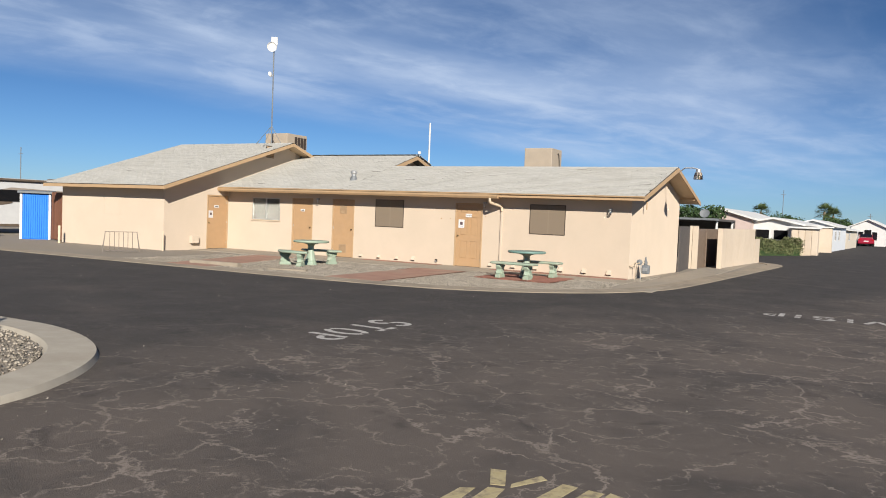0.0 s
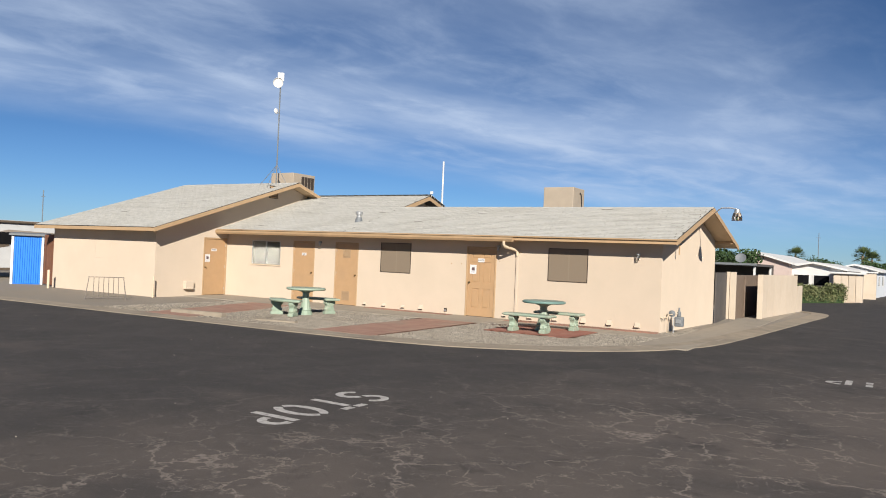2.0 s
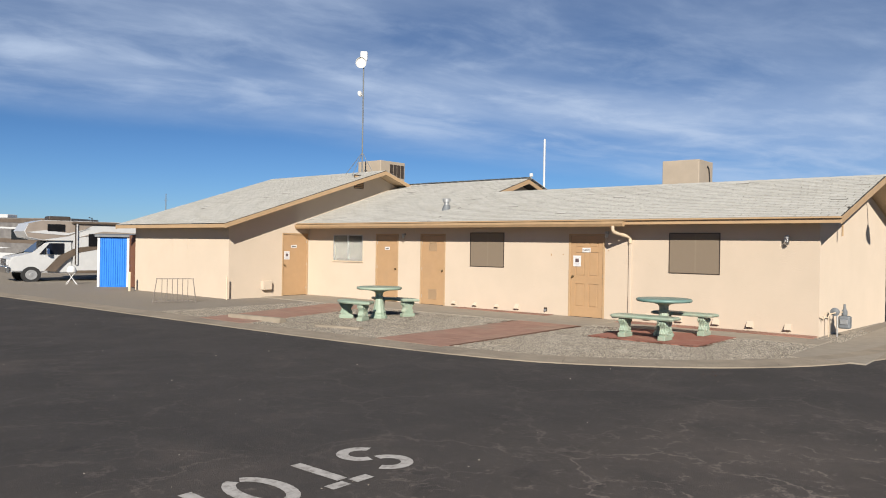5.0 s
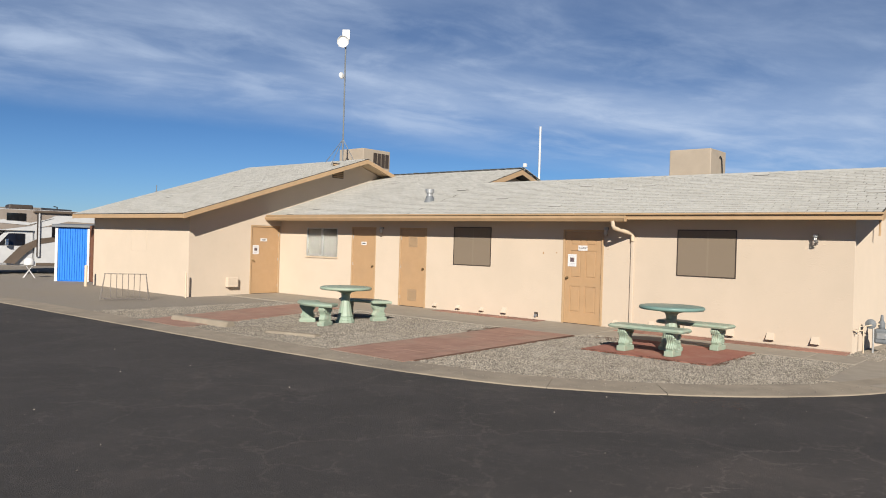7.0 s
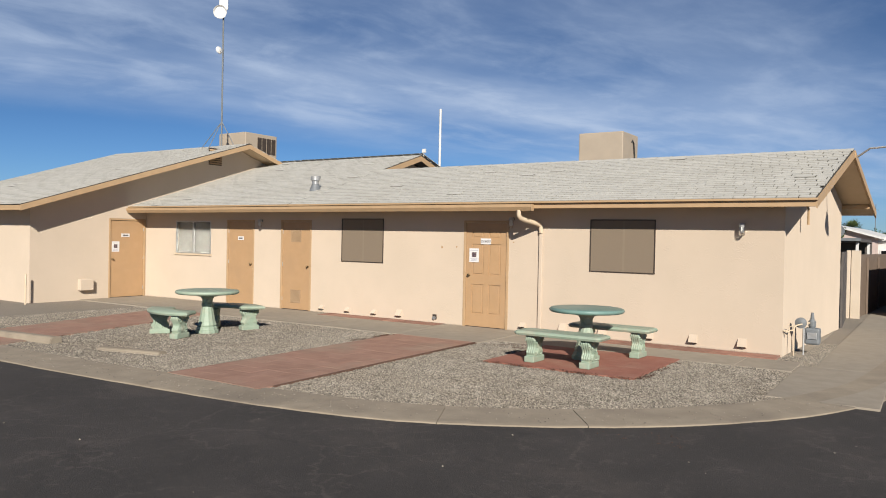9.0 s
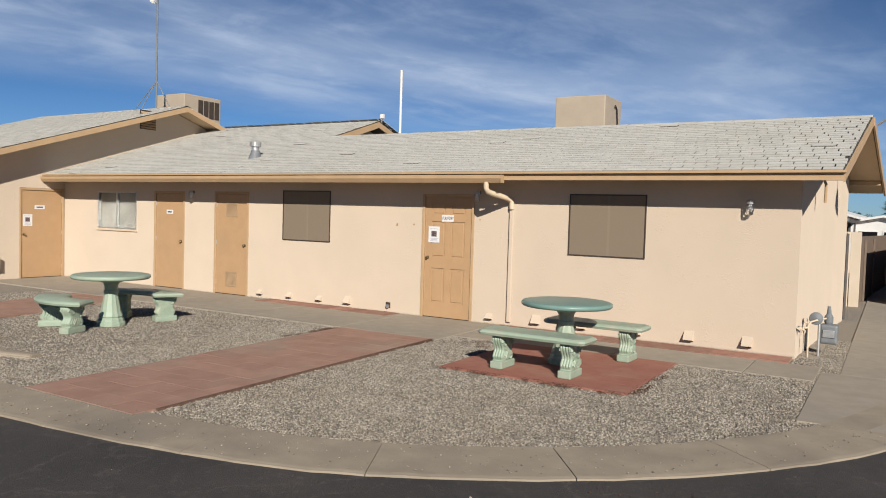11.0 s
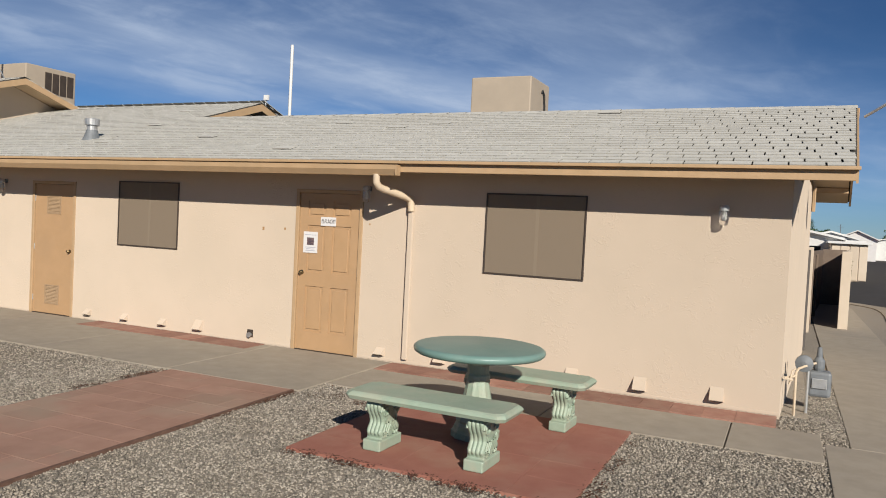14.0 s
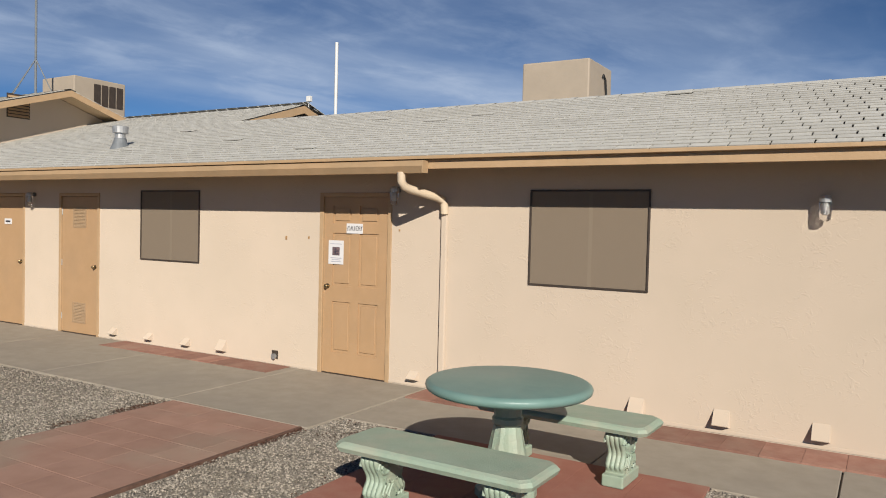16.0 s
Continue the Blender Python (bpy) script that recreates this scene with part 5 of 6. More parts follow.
def road_wheel(parent, x, y, r, w=0.24):
    """A wheel with its axle along local y, standing on the ground."""
    bm = bmesh.new()
    lathe(bm, [(r * 0.62, -w / 2), (r * 0.95, -w / 2), (r, -w * 0.32), (r, w * 0.32), (r * 0.95, w / 2), (r * 0.62, w / 2)], 28)
    bmesh.ops.rotate(bm, verts=bm.verts[:], cent=(0, 0, 0), matrix=Matrix.Rotation(radians(90), 3, "X"))
    bmesh.ops.translate(bm, verts=bm.verts[:], vec=(x, y, r))
    tyre = part("wheel", bm, M_DARK, parent, "black rubber tyre", smooth=True)
    bm = bmesh.new()
    lathe(bm, [(r * 0.60, -w * 0.30), (r * 0.61, w * 0.515), (r * 0.56, w * 0.53), (r * 0.46, w * 0.505), (r * 0.22, w * 0.51), (r * 0.17, w * 0.56), (r * 0.10, w * 0.565)], 24)
    bmesh.ops.rotate(bm, verts=bm.verts[:], cent=(0, 0, 0), matrix=Matrix.Rotation(radians(90 if y < 0 else -90), 3, "X"))
    bmesh.ops.translate(bm, verts=bm.verts[:], vec=(x, y, r))
    part("rim", bm, M_DULL, tyre, "dull metal wheel rim")


def motorhome(m):
    """Class C motorhome, nose toward local -x, near side at local y -1.2."""
    v = thing("motorhome", "white and tan motorhome with brown swoosh graphics", "motorhome", m)
    y0, y1 = -1.2, 1.2
    bm = bmesh.new()
    prism(bm, [(1.1, 0.45), (7.6, 0.45), (7.6, 3.0), (7.45, 3.12), (-0.2, 3.12), (-0.75, 2.95), (-0.95, 2.55), (-0.80, 2.25), (-0.2, 2.12), (1.1, 2.12)], y0, y1, "y")
    part("coach_body", bm, M_RVWHITE, v)
    bm = bmesh.new()
    prism(bm, [(-1.45, 0.55), (1.09, 0.45), (1.09, 2.11), (0.05, 2.10), (-0.55, 1.45), (-1.40, 1.28), (-1.52, 1.0)], y0 + 0.12, y1 - 0.12, "y")
    bmesh.ops.bevel(bm, geom=[e for e in bm.edges if abs(e.verts[0].co.y - e.verts[1].co.y) < 1e-4], offset=0.06, segments=2, affect="EDGES")
    part("cab", bm, M_RVWHITE, v, smooth=True)
    bm = bmesh.new()
    vs = [bm.verts.new(p) for p in ((-0.53, y0 + 0.25, 1.50), (-0.53, y1 - 0.25, 1.50), (0.03, y1 - 0.3, 2.06), (0.03, y0 + 0.3, 2.06))]
    bm.faces.new(vs)
    bmesh.ops.translate(bm, verts=bm.verts[:], vec=(-0.03, 0, 0.02))
    part("windscreen", bm, M_DARKGLASS, v, "dark windscreen")
    for nm, outline in (("cab_window", [(-0.30, 1.42), (0.72, 1.42), (0.72, 1.98), (0.12, 1.98)]), ("side_window", [(0.0, 2.58), (0.72, 2.58), (0.72, 2.93), (0.0, 2.93)]), ("side_window", [(1.75, 1.85), (4.6, 1.85), (4.6, 2.48), (1.75, 2.48)])):
        bm = bmesh.new()
        prism(bm, outline, (y0 + 0.08) if nm == "cab_window" else y0 - 0.05, (y0 + 0.13) if nm == "cab_window" else y0 + 0.01, "y")
        part(nm, bm, M_DARKGLASS, v, "dark tinted side window")
    k_layer = 0
    for outline, mt in (([(-0.9, 2.55), (-0.75, 2.95), (-0.2, 3.10), (2.2, 3.10), (1.6, 2.7), (0.9, 2.35), (-0.2, 2.15), (-0.80, 2.28)], M_RVTAN), ([(0.4, 2.80), (2.4, 2.92), (7.5, 2.98), (7.5, 3.08), (2.3, 3.08)], M_RVTAN),
                        ([(-0.1, 0.6), (0.35, 0.55), (0.75, 1.05), (1.3, 1.5), (2.45, 1.75), (2.45, 1.95), (1.2, 1.75), (0.5, 1.35)], M_RVBROWN), ([(3.0, 0.55), (5.4, 0.55), (7.5, 1.5), (7.5, 2.0), (5.3, 1.2)], M_RVTAN), ([(3.4, 0.9), (4.6, 1.35), (4.7, 1.42), (3.4, 1.05)], M_RVBROWN),
                        ([(2.9, 0.62), (4.4, 1.1), (5.6, 1.9), (5.7, 2.2), (4.2, 1.35), (2.9, 0.80)], M_RVBROWN), ([(1.3, 2.3), (2.4, 2.45), (5.0, 2.38), (7.5, 2.5), (7.5, 2.62), (5.0, 2.52), (2.4, 2.62)], M_RVTAN), ([(-0.85, 2.5), (-0.1, 2.62), (0.9, 2.5), (1.8, 2.75), (0.8, 2.38), (-0.2, 2.45)], M_RVWHITE), ([(1.15, 0.47), (7.55, 0.47), (7.55, 0.62), (1.15, 0.60)], M_RVBROWN)):
        bm = bmesh.new()
        k_layer += 1
        prism(bm, outline, y0 - 0.008 - 0.003 * k_layer, y0 - 0.001, "y")
        part("body_graphic", bm, mt, v, "curved body stripe")
    bm = bmesh.new()
    box(bm, -1.62, y0 + 0.1, 0.48, -1.46, y1 - 0.1, 0.80, 0.03)
    part("bumper", bm, M_CHROME, v, "chrome front bumper")
    bm = bmesh.new()
    box(bm, -1.57, -0.55, 0.86, -1.50, 0.55, 1.18, 0.02)
    part("grille", bm, M_DARKGLASS, v, "dark front grille")
    for z in (0.90, 0.99, 1.08, 1.16):
        bm = bmesh.new()
        box(bm, -1.60, -0.55, z, -1.572, 0.55, z + 0.03, 0.005)
        part("grille_bar", bm, M_CHROME, v, "chrome grille bar")
    for y in (-0.85, 0.70):
        bm = bmesh.new()
        box(bm, -1.56, y, 0.88, -1.46, y + 0.2, 1.15, 0.02)
        part("headlight", bm, M_RVWHITE, v, "clear headlight")
    bm = bmesh.new()
    box(bm, -0.05, y0 - 0.16, 1.40, 0.10, y0 + 0.02, 1.72, 0.03)
    part("side_mirror", bm, M_CHROME, v, "chrome side mirror")
    bm = bmesh.new()
    box(bm, 1.0, y0 - 0.14, 2.98, 7.2, y0 - 0.001, 3.10, 0.03)
    part("awning", bm, M_RVBROWN, v, "rolled brown awning")
    for x in (1.15, 7.0):
        bm = bmesh.new()
        box(bm, x, y0 - 0.10, 0.9, x + 0.045, y0 - 0.06, 2.98)
        part("awning_arm", bm, M_DARKFRAME, v)
        bm = bmesh.new()
        box(bm, x + 0.05, y0 - 0.09, 0.9, x + 0.12, y0 - 0.06, 2.98)
        part("awning_leg", bm, M_RVWHITE, v)
    for x in (0.2, 5.6):
        bm = bmesh.new()
        box(bm, x, -0.45, 3.13, x + 0.95, 0.45, 3.36, 0.06)
        part("roof_unit", bm, M_DARKFRAME, v, "dark rooftop air conditioner")
    bm = bmesh.new()
    tube(bm, [(2.2, 0, 3.12), (2.2, 0, 3.33), (2.05, 0, 3.36)], 0.03, 6)
    part("roof_antenna", bm, M_DARK, v)
    for x in (-0.62, 5.3):
        for y in (y0 + 0.16, y1 - 0.16):
            road_wheel(v, x, y, 0.40)
    return v


coach = motorhome(pose(-30.05, -3.07, -0.06, 0, 0, 80))
for o in coach.children_recursive:
    o.data.transform(Matrix.Diagonal((0.92, 0.92, 0.84, 1)))


def trailer(m):
    v = thing("travel_trailer", "grey fifth-wheel trailer with dark striping", "trailer", m)
    bm = bmesh.new()
    prism(bm, [(0.0, 1.3), (2.2, 1.3), (2.6, 0.55), (10.0, 0.55), (10.0, 3.3), (1.2, 3.3), (0.25, 2.7)], -1.2, 1.2, "y")
    part("body", bm, mat("grey_fibreglass", (0.13, 0.12, 0.112), (0.19, 0.177, 0.165), 3, 0.35, spec=0.5), v)
    for outline, mt in (([(0.2, 2.0), (9.9, 1.7), (9.9, 1.95), (0.3, 2.25)], M_RVBROWN), ([(0.6, 2.8), (9.9, 2.55), (9.9, 2.65), (0.7, 2.9)], M_RVWHITE), ([(2.6, 0.6), (9.9, 0.6), (9.9, 1.1), (2.4, 1.3)], M_RVWHITE)):
        bm = bmesh.new()
        prism(bm, outline, -1.209, -1.201, "y")
        part("stripe", bm, mt, v, "long side stripe")
    for x0, z0, w, h in ((3.0, 2.1, 1.3, 0.6), (6.5, 2.0, 1.0, 0.6), (2.9, 1.1, 0.8, 0.5)):
        bm = bmesh.new()
        box(bm, x0, -1.225, z0, x0 + w, -1.2105, z0 + h, 0.004)
        part("side_window", bm, M_DARKGLASS, v, "dark tinted window")
    bm = bmesh.new()
    box(bm, 4.5, -0.4, 3.31, 5.6, 0.4, 3.55, 0.05)
    part("roof_unit", bm, M_RVWHITE, v)
    for x in (6.0, 7.0):
        for y in (-1.02, 1.02):
            road_wheel(v, x, y, 0.38)
    bm = bmesh.new()
    tube(bm, [(1.0, -0.9, 0.0), (1.0, -0.9, 1.32)], 0.05, 6)
    tube(bm, [(1.0, 0.9, 0.0), (1.0, 0.9, 1.32)], 0.05, 6)
    part("landing_leg", bm, M_DARK, v)
    for outline, mt in (([(0.4, 1.5), (2.6, 1.45), (4.8, 1.62), (6.5, 1.5), (4.8, 1.42), (2.6, 1.33)], M_RVWHITE), ([(1.3, 3.05), (9.9, 3.0), (9.9, 3.25), (1.3, 3.25)], M_RVBROWN)):
        bm = bmesh.new()
        prism(bm, outline, -1.214, -1.2095, "y")
        part("stripe", bm, mt, v, "long side stripe")
    return v


for place in (pose(-46.0, -3.2, -0.06, 0, 0, 32), pose(-39.5, 7.5, -0.06, 0, 0, 20)):
    for o in trailer(place).children_recursive:
        o.data.transform(Matrix.Diagonal((1, 1, 0.90, 1)))

dome = thing("satellite_dome", "white satellite dome on a folding tripod", "satellite dome", pose(-26.4, -3.35, -0.06))
bm = bmesh.new()
lathe(bm, [(0.14, 0.50), (0.18, 0.53), (0.18, 0.60), (0.155, 0.71), (0.10, 0.77), (0.02, 0.79)], 20)
part("dome", bm, M_WHITE, dome, smooth=True)
for i in range(4):
    a = i * math.pi / 2 + 0.5
    bm = bmesh.new()
    tube(bm, [(0.30 * math.cos(a), 0.30 * math.sin(a), 0), (-0.16 * math.cos(a), -0.16 * math.sin(a), 0.51)], 0.014, 6)
    part("leg", bm, M_WHITE, dome)


# ---- homes, hedge and trees to the north ----
def park_home(m, w, d, h, rise, label, wall=M_WHITE, eave=0.3, windows=()):
    """A mobile home: gable end toward local -y, w wide, d deep, walls h high."""
    hs = thing("park_home", label, "house", m, group="mobile homes")
    bm = bmesh.new()
    prism(bm, [(-w / 2, -0.05), (w / 2, -0.05), (w / 2, h), (0, h + rise), (-w / 2, h)], 0, d, "y")
    part("wall", bm, wall, hs)
    for s in (-1, 1):
        bm = bmesh.new()
        q = [(0, h + rise + 0.02), (s * (w / 2 + eave), h - rise * eave / (w / 2) + 0.02), (s * (w / 2 + eave), h - rise * eave / (w / 2) + 0.14), (0, h + rise + 0.14)]
        prism(bm, q if s > 0 else q[::-1], -eave, d + eave, "y")
        part("roof", bm, M_WHITE, hs, "white metal roof")
    for side, u, z, ww, hh in windows:
        bm = bmesh.new()
        if side == "s":
            box(bm, u - ww / 2, -0.02, z, u + ww / 2, -0.001, z + hh, 0.004)
        else:
            box(bm, w / 2 + 0.001, u - ww / 2, z, w / 2 + 0.02, u + ww / 2, z + hh, 0.004)
        win = part("window", bm, M_DARKGLASS, hs, "dark window")
        bm = bmesh.new()
        t = 0.06
        if side == "s":
            for b in ((u - ww / 2 - t, z - t, u + ww / 2 + t, z), (u - ww / 2 - t, z + hh, u + ww / 2 + t, z + hh + t), (u - ww / 2 - t, z, u - ww / 2, z + hh), (u + ww / 2, z, u + ww / 2 + t, z + hh)):
                box(bm, b[0], -0.03, b[1], b[2], -0.001, b[3])
        else:
            for b in ((u - ww / 2 - t, z - t, u + ww / 2 + t, z), (u - ww / 2 - t, z + hh, u + ww / 2 + t, z + hh + t)):
                box(bm, w / 2 + 0.001, b[0], b[1], w / 2 + 0.03, b[2], b[3])
        part("window_frame", bm, M_WHITE, win)
    return hs


M_PINK = mat("pale_pink_siding", (0.48, 0.376, 0.336), (0.512, 0.408, 0.368), 3, 0.7)
M_PALE = mat("pale_cream_siding", (0.528, 0.464, 0.376), (0.56, 0.496, 0.408), 3, 0.7)
M_ROOFBLUE = mat("pale_blue_siding", (0.55, 0.57, 0.59), (0.59, 0.61, 0.63), 3, 0.7)
park_home(pose(-2.9, 34.0, 0, 0, 0, -3), 4.2, 14, 2.25, 0.6, "white mobile home with pink gable and white roof", M_PINK)
park_home(pose(0.55, 35.0, 0, 0, 0, -4), 3.4, 11, 1.95, 0.35, "low white mobile home with dark bay window", M_WHITE, windows=(("s", -0.7, 0.95, 0.9, 0.6), ("s", 0.5, 0.9, 0.9, 0.65)))
park_home(pose(2.45, 46.5, 0, 0, 0, -4), 3.0, 11, 2.0, 0.4, "white mobile home with pale blue gable trim", M_ROOFBLUE, windows=(("e", 2.0, 0.9, 1.0, 0.7), ("e", 5.0, 0.9, 1.0, 0.7)))
park_home(pose(3.3, 60.0, 0, 0, 0, -5), 3.0, 9, 1.75, 0.3, "tan mobile home with flat white roof", M_PALE, windows=(("e", 2.0, 0.8, 1.0, 0.7),))
park_home(pose(6.7, 84.0, 0, 0, 0, -5), 3.7, 10, 2.3, 0.85, "white front-gabled cottage with large arched window", M_WHITE, windows=(("s", -0.75, 0.7, 0.55, 1.0), ("s", 0.0, 0.7, 0.75, 1.25), ("s", 0.75, 0.7, 0.55, 1.0)))
park_home(pose(-9.5, 40.0, 0, 0, 0, -3), 5.5, 14, 2.2, 0.5, "white mobile home among the park rows", M_PALE)
park_home(pose(-19.0, 38.0, 0, 0, 0, 3), 6, 14, 2.3, 0.6, "cream mobile home with white roof", M_PALE)
park_home(pose(11.5, 92.0, 0, 0, 0, -6), 5, 12, 2.2, 0.5, "white mobile home far along the road", M_WHITE)

shed2 = thing("panel_shed", "tan metal garden shed beside the hedge", "shed", pose(0, 0, 0))
bm = bmesh.new()
box(bm, 1.85, 32.9, -0.05, 3.45, 34.9, 1.72, 0.02)
part("body", bm, M_FENCE, shed2)
bm = bmesh.new()
box(bm, 1.70, 32.7, 1.721, 3.60, 35.1, 1.84, 0.02)
part("roof", bm, M_WHITE, shed2, "flat white shed roof")
for x in (1.9, 2.3, 2.7, 3.1):
    bm = bmesh.new()
    box(bm, x, 32.87, 0.0, x + 0.34, 32.899, 1.66, 0.006)
    part("panel", bm, M_FENCE, shed2)
shed3 = thing("panel_shed", "tall tan storage cabinet beside a home", "shed")
bm = bmesh.new()
box(bm, 3.0, 42.0, -0.05, 4.0, 43.6, 1.85, 0.02)
part("body", bm, M_FENCE, shed3)
bm = bmesh.new()
box(bm, 2.9, 41.9, 1.851, 4.1, 43.7, 1.95, 0.02)
part("roof", bm, M_WHITE, shed3)

carp = thing("carport", "dark flat carport roof on thin posts", "carport")
bm = bmesh.new()
box(bm, -6.5, 16.9, 1.90, -0.25, 22.5, 2.02, 0.01)
part("roof", bm, M_GREYDOOR, carp, "flat dark metal roof")
bm = bmesh.new()
box(bm, -6.5, 16.86, 1.93, -0.22, 16.9, 2.03)
part("fascia", bm, M_METERGREY, carp)
# dark sheet stands in for the shaded interior under the roof
bm = bmesh.new()
box(bm, -6.5, 22.52, -0.05, -0.25, 22.6, 2.0)
part("back_wall", bm, M_GREYDOOR, carp, "dark sheet added for the shade inside the carport")
for x in (-6.3, -3.4, -0.4):
    for y in (17.1, 22.2):
        bm = bmesh.new()
        box(bm, x, y, -0.05, x + 0.09, y + 0.09, 1.899)
        part("post", bm, M_WHITE, carp)


def small_car(m, paint, label):
    """A saloon, tail toward local -y, centred on x."""
    c = thing("parked_car", label, "car", m, group="parked cars")
    w = 0.86
    bm = bmesh.new()
    side = [(0.0, 0.35), (0.25, 0.25), (4.3, 0.25), (4.5, 0.4), (4.45, 0.72), (3.3, 0.92), (2.75, 1.36), (1.5, 1.42), (0.75, 1.05), (0.1, 1.0), (-0.02, 0.7)]
    prism(bm, side, -w, w, "x")
    for v in bm.verts:
        if v.co.z > 0.95:
            v.co.x *= 0.80
    bmesh.ops.bevel(bm, geom=bm.edges[:], offset=0.04, segments=2, affect="EDGES")
    part("body", bm, paint, c, smooth=True)
    bm = bmesh.new()
    vs = [bm.verts.new(p) for p in ((-0.62, 0.72, 1.08), (0.62, 0.72, 1.08), (0.58, 1.42, 1.41), (-0.58, 1.42, 1.41))]
    bm.faces.new(vs)
    bmesh.ops.translate(bm, verts=bm.verts[:], vec=(0, -0.03, 0.03))
    part("rear_window", bm, M_DARKGLASS, c, "dark rear window")
    for s in (-1, 1):
        bm = bmesh.new()
        box(bm, s * 0.68 - 0.14, -0.04, 0.68, s * 0.68 + 0.14, 0.05, 0.84, 0.01)
        part("tail_light", bm, mat("red_lens", (0.35, 0.01, 0.01), rough=0.2), c, "red tail light")
        for y in (0.85, 3.55):
            bm = bmesh.new()
            lathe(bm, [(0.18, -0.1), (0.32, -0.1), (0.32, 0.1), (0.18, 0.1)], 20)
            bmesh.ops.rotate(bm, verts=bm.verts[:], cent=(0, 0, 0), matrix=Matrix.Rotation(radians(90), 3, "Y"))
            bmesh.ops.translate(bm, verts=bm.verts[:], vec=(s * (w - 0.06), y, 0.32))
            part("wheel", bm, M_DARK, c, "black tyre")
    bm = bmesh.new()
    box(bm, -0.25, -0.05, 0.55, 0.25, -0.02, 0.68)
    part("number_plate", bm, M_PAPER, c)
    return c


small_car(pose(6.55, 80.0, -0.02, 0, 0, 2), mat("dark_red_car_paint", (0.28, 0.012, 0.03), (0.30, 0.014, 0.034), 3, 0.2, spec=0.6), "dark red saloon car parked by the road")
small_car(pose(9.0, 97.0, -0.02, 0, 0, -4), mat("white_car_paint", (0.576, 0.576, 0.576), (0.6, 0.6, 0.6), 3, 0.2, spec=0.6), "white car parked along the road")

# ---- plants ----
M_LEAF = mat("hedge_leaf", (0.095, 0.112, 0.045), (0.17, 0.175, 0.08), 2, 0.7, spread=0.5, pieces="island", spec=0.3)
M_DEEPLEAF = mat("tree_leaf", (0.030, 0.060, 0.018), (0.05, 0.085, 0.028), 2, 0.7, spread=0.45, pieces="island")
M_PALM = mat("palm_frond", (0.06, 0.09, 0.03), (0.09, 0.12, 0.045), 3, 0.6, spread=0.35, pieces="island")
M_BARK = mat("palm_bark", (0.16, 0.12, 0.085), (0.22, 0.17, 0.12), 8, 0.9, 0.5, 20)


def leaf_cloud(name, n, inside, size, material, parent, label="", seed=1):
    """n small folded leaves at random places that inside() returns, as one mesh."""
    rnd = random.Random(seed)
    vs, fs = [], []
    for _ in range(n):
        p = inside(rnd)
        s = size * rnd.uniform(0.6, 1.4)
        e = Euler((rnd.uniform(-1.2, 1.2), rnd.uniform(-1.2, 1.2), rnd.uniform(0, 6.28))).to_matrix()
        k = len(vs)
        for q in ((-0.5, 0, 0), (0, -0.28, 0.06), (0.5, 0, 0), (0, 0.28, 0.06)):
            vs.append(tuple(Vector(p) + e @ (Vector(q) * s)))
        fs += [(k, k + 1, k + 2), (k, k + 2, k + 3)]
    me = bpy.data.meshes.new(name)
    me.from_pydata(vs, [], fs)
    me.materials.append(material)
    ob = new(name, me)
    ob.parent = parent
    return tagged(ob, label)


hedge = thing("hedge", "dusty green clipped hedge along the lane", "hedge", kind="stuff")


def in_hedge(r):
    u = r.random()
    x, y = 0.45 + 2.35 * u, 26.9 + 4.7 * u
    top = 0.92 + 0.12 * math.sin(u * 9) + 0.1 * math.sin(u * 23)
    return (x - r.uniform(0, 0.9), y + r.uniform(0, 0.5), max(0.02, top * r.random() ** 0.6))


leaf_cloud("foliage", 6500, in_hedge, 0.13, M_LEAF, hedge, seed=3)
bm = bmesh.new()
prism(bm, [(0.25, 27.2), (2.55, 31.8), (1.9, 32.0), (-0.3, 27.4)], -0.05, 0.75)
part("core", bm, M_DEEPLEAF, hedge)


def broad_tree(x, y, h, r, seed, label):
    t = thing("tree", label, "tree", pose(x, y, -0.05), group="park trees")
    bm = bmesh.new()
    rnd = random.Random(seed)
    tube(bm, [(0, 0, 0), (0.05, 0.02, h * 0.25), (0.0, 0.0, h * 0.5)], 0.16, 8)
    for i in range(5):
        a = i * 1.26 + rnd.random()
        tube(bm, [(0, 0, h * 0.4), (r * 0.4 * math.cos(a), r * 0.4 * math.sin(a), h * 0.6), (r * 0.7 * math.cos(a), r * 0.7 * math.sin(a), h * 0.75)], 0.06, 6)
    part("trunk", bm, M_BARK, t)
    clumps = [(r * 0.75 * rnd.uniform(-1, 1), r * 0.75 * rnd.uniform(-1, 1), h * rnd.uniform(0.5, 0.9), r * rnd.uniform(0.3, 0.5)) for _ in range(16)]

    def place(q):
        cx, cy, cz, cr = q.choice(clumps)
        d = Vector((q.gauss(0, 1), q.gauss(0, 1), q.gauss(0, 1))).normalized() * cr * q.random() ** 0.35
        return (cx + d.x, cy + d.y, cz + d.z * 0.7)
    leaf_cloud("crown", 3200, place, 0.22, M_DEEPLEAF, t, seed=seed)


broad_tree(-4.2, 31.0, 3.4, 2.0, 11, "dense dark green tree behind the building")
broad_tree(-2.6, 90.0, 3.6, 2.6, 12, "round dark green tree far off")
broad_tree(3.0, 92.0, 3.4, 2.2, 13, "round dark green tree far off")
broad_tree(14.0, 110.0, 4.2, 3.0, 14, "dark green tree at the end of the road")
# out-of-view tree, added only to cast the shadow on the island
broad_tree(-0.4, -21.1, 2.8, 1.3, 21, "unseen green tree added to shade the traffic island")
broad_tree(-16.0, 75.0, 4.0, 3.0, 15, "dark green tree far off")


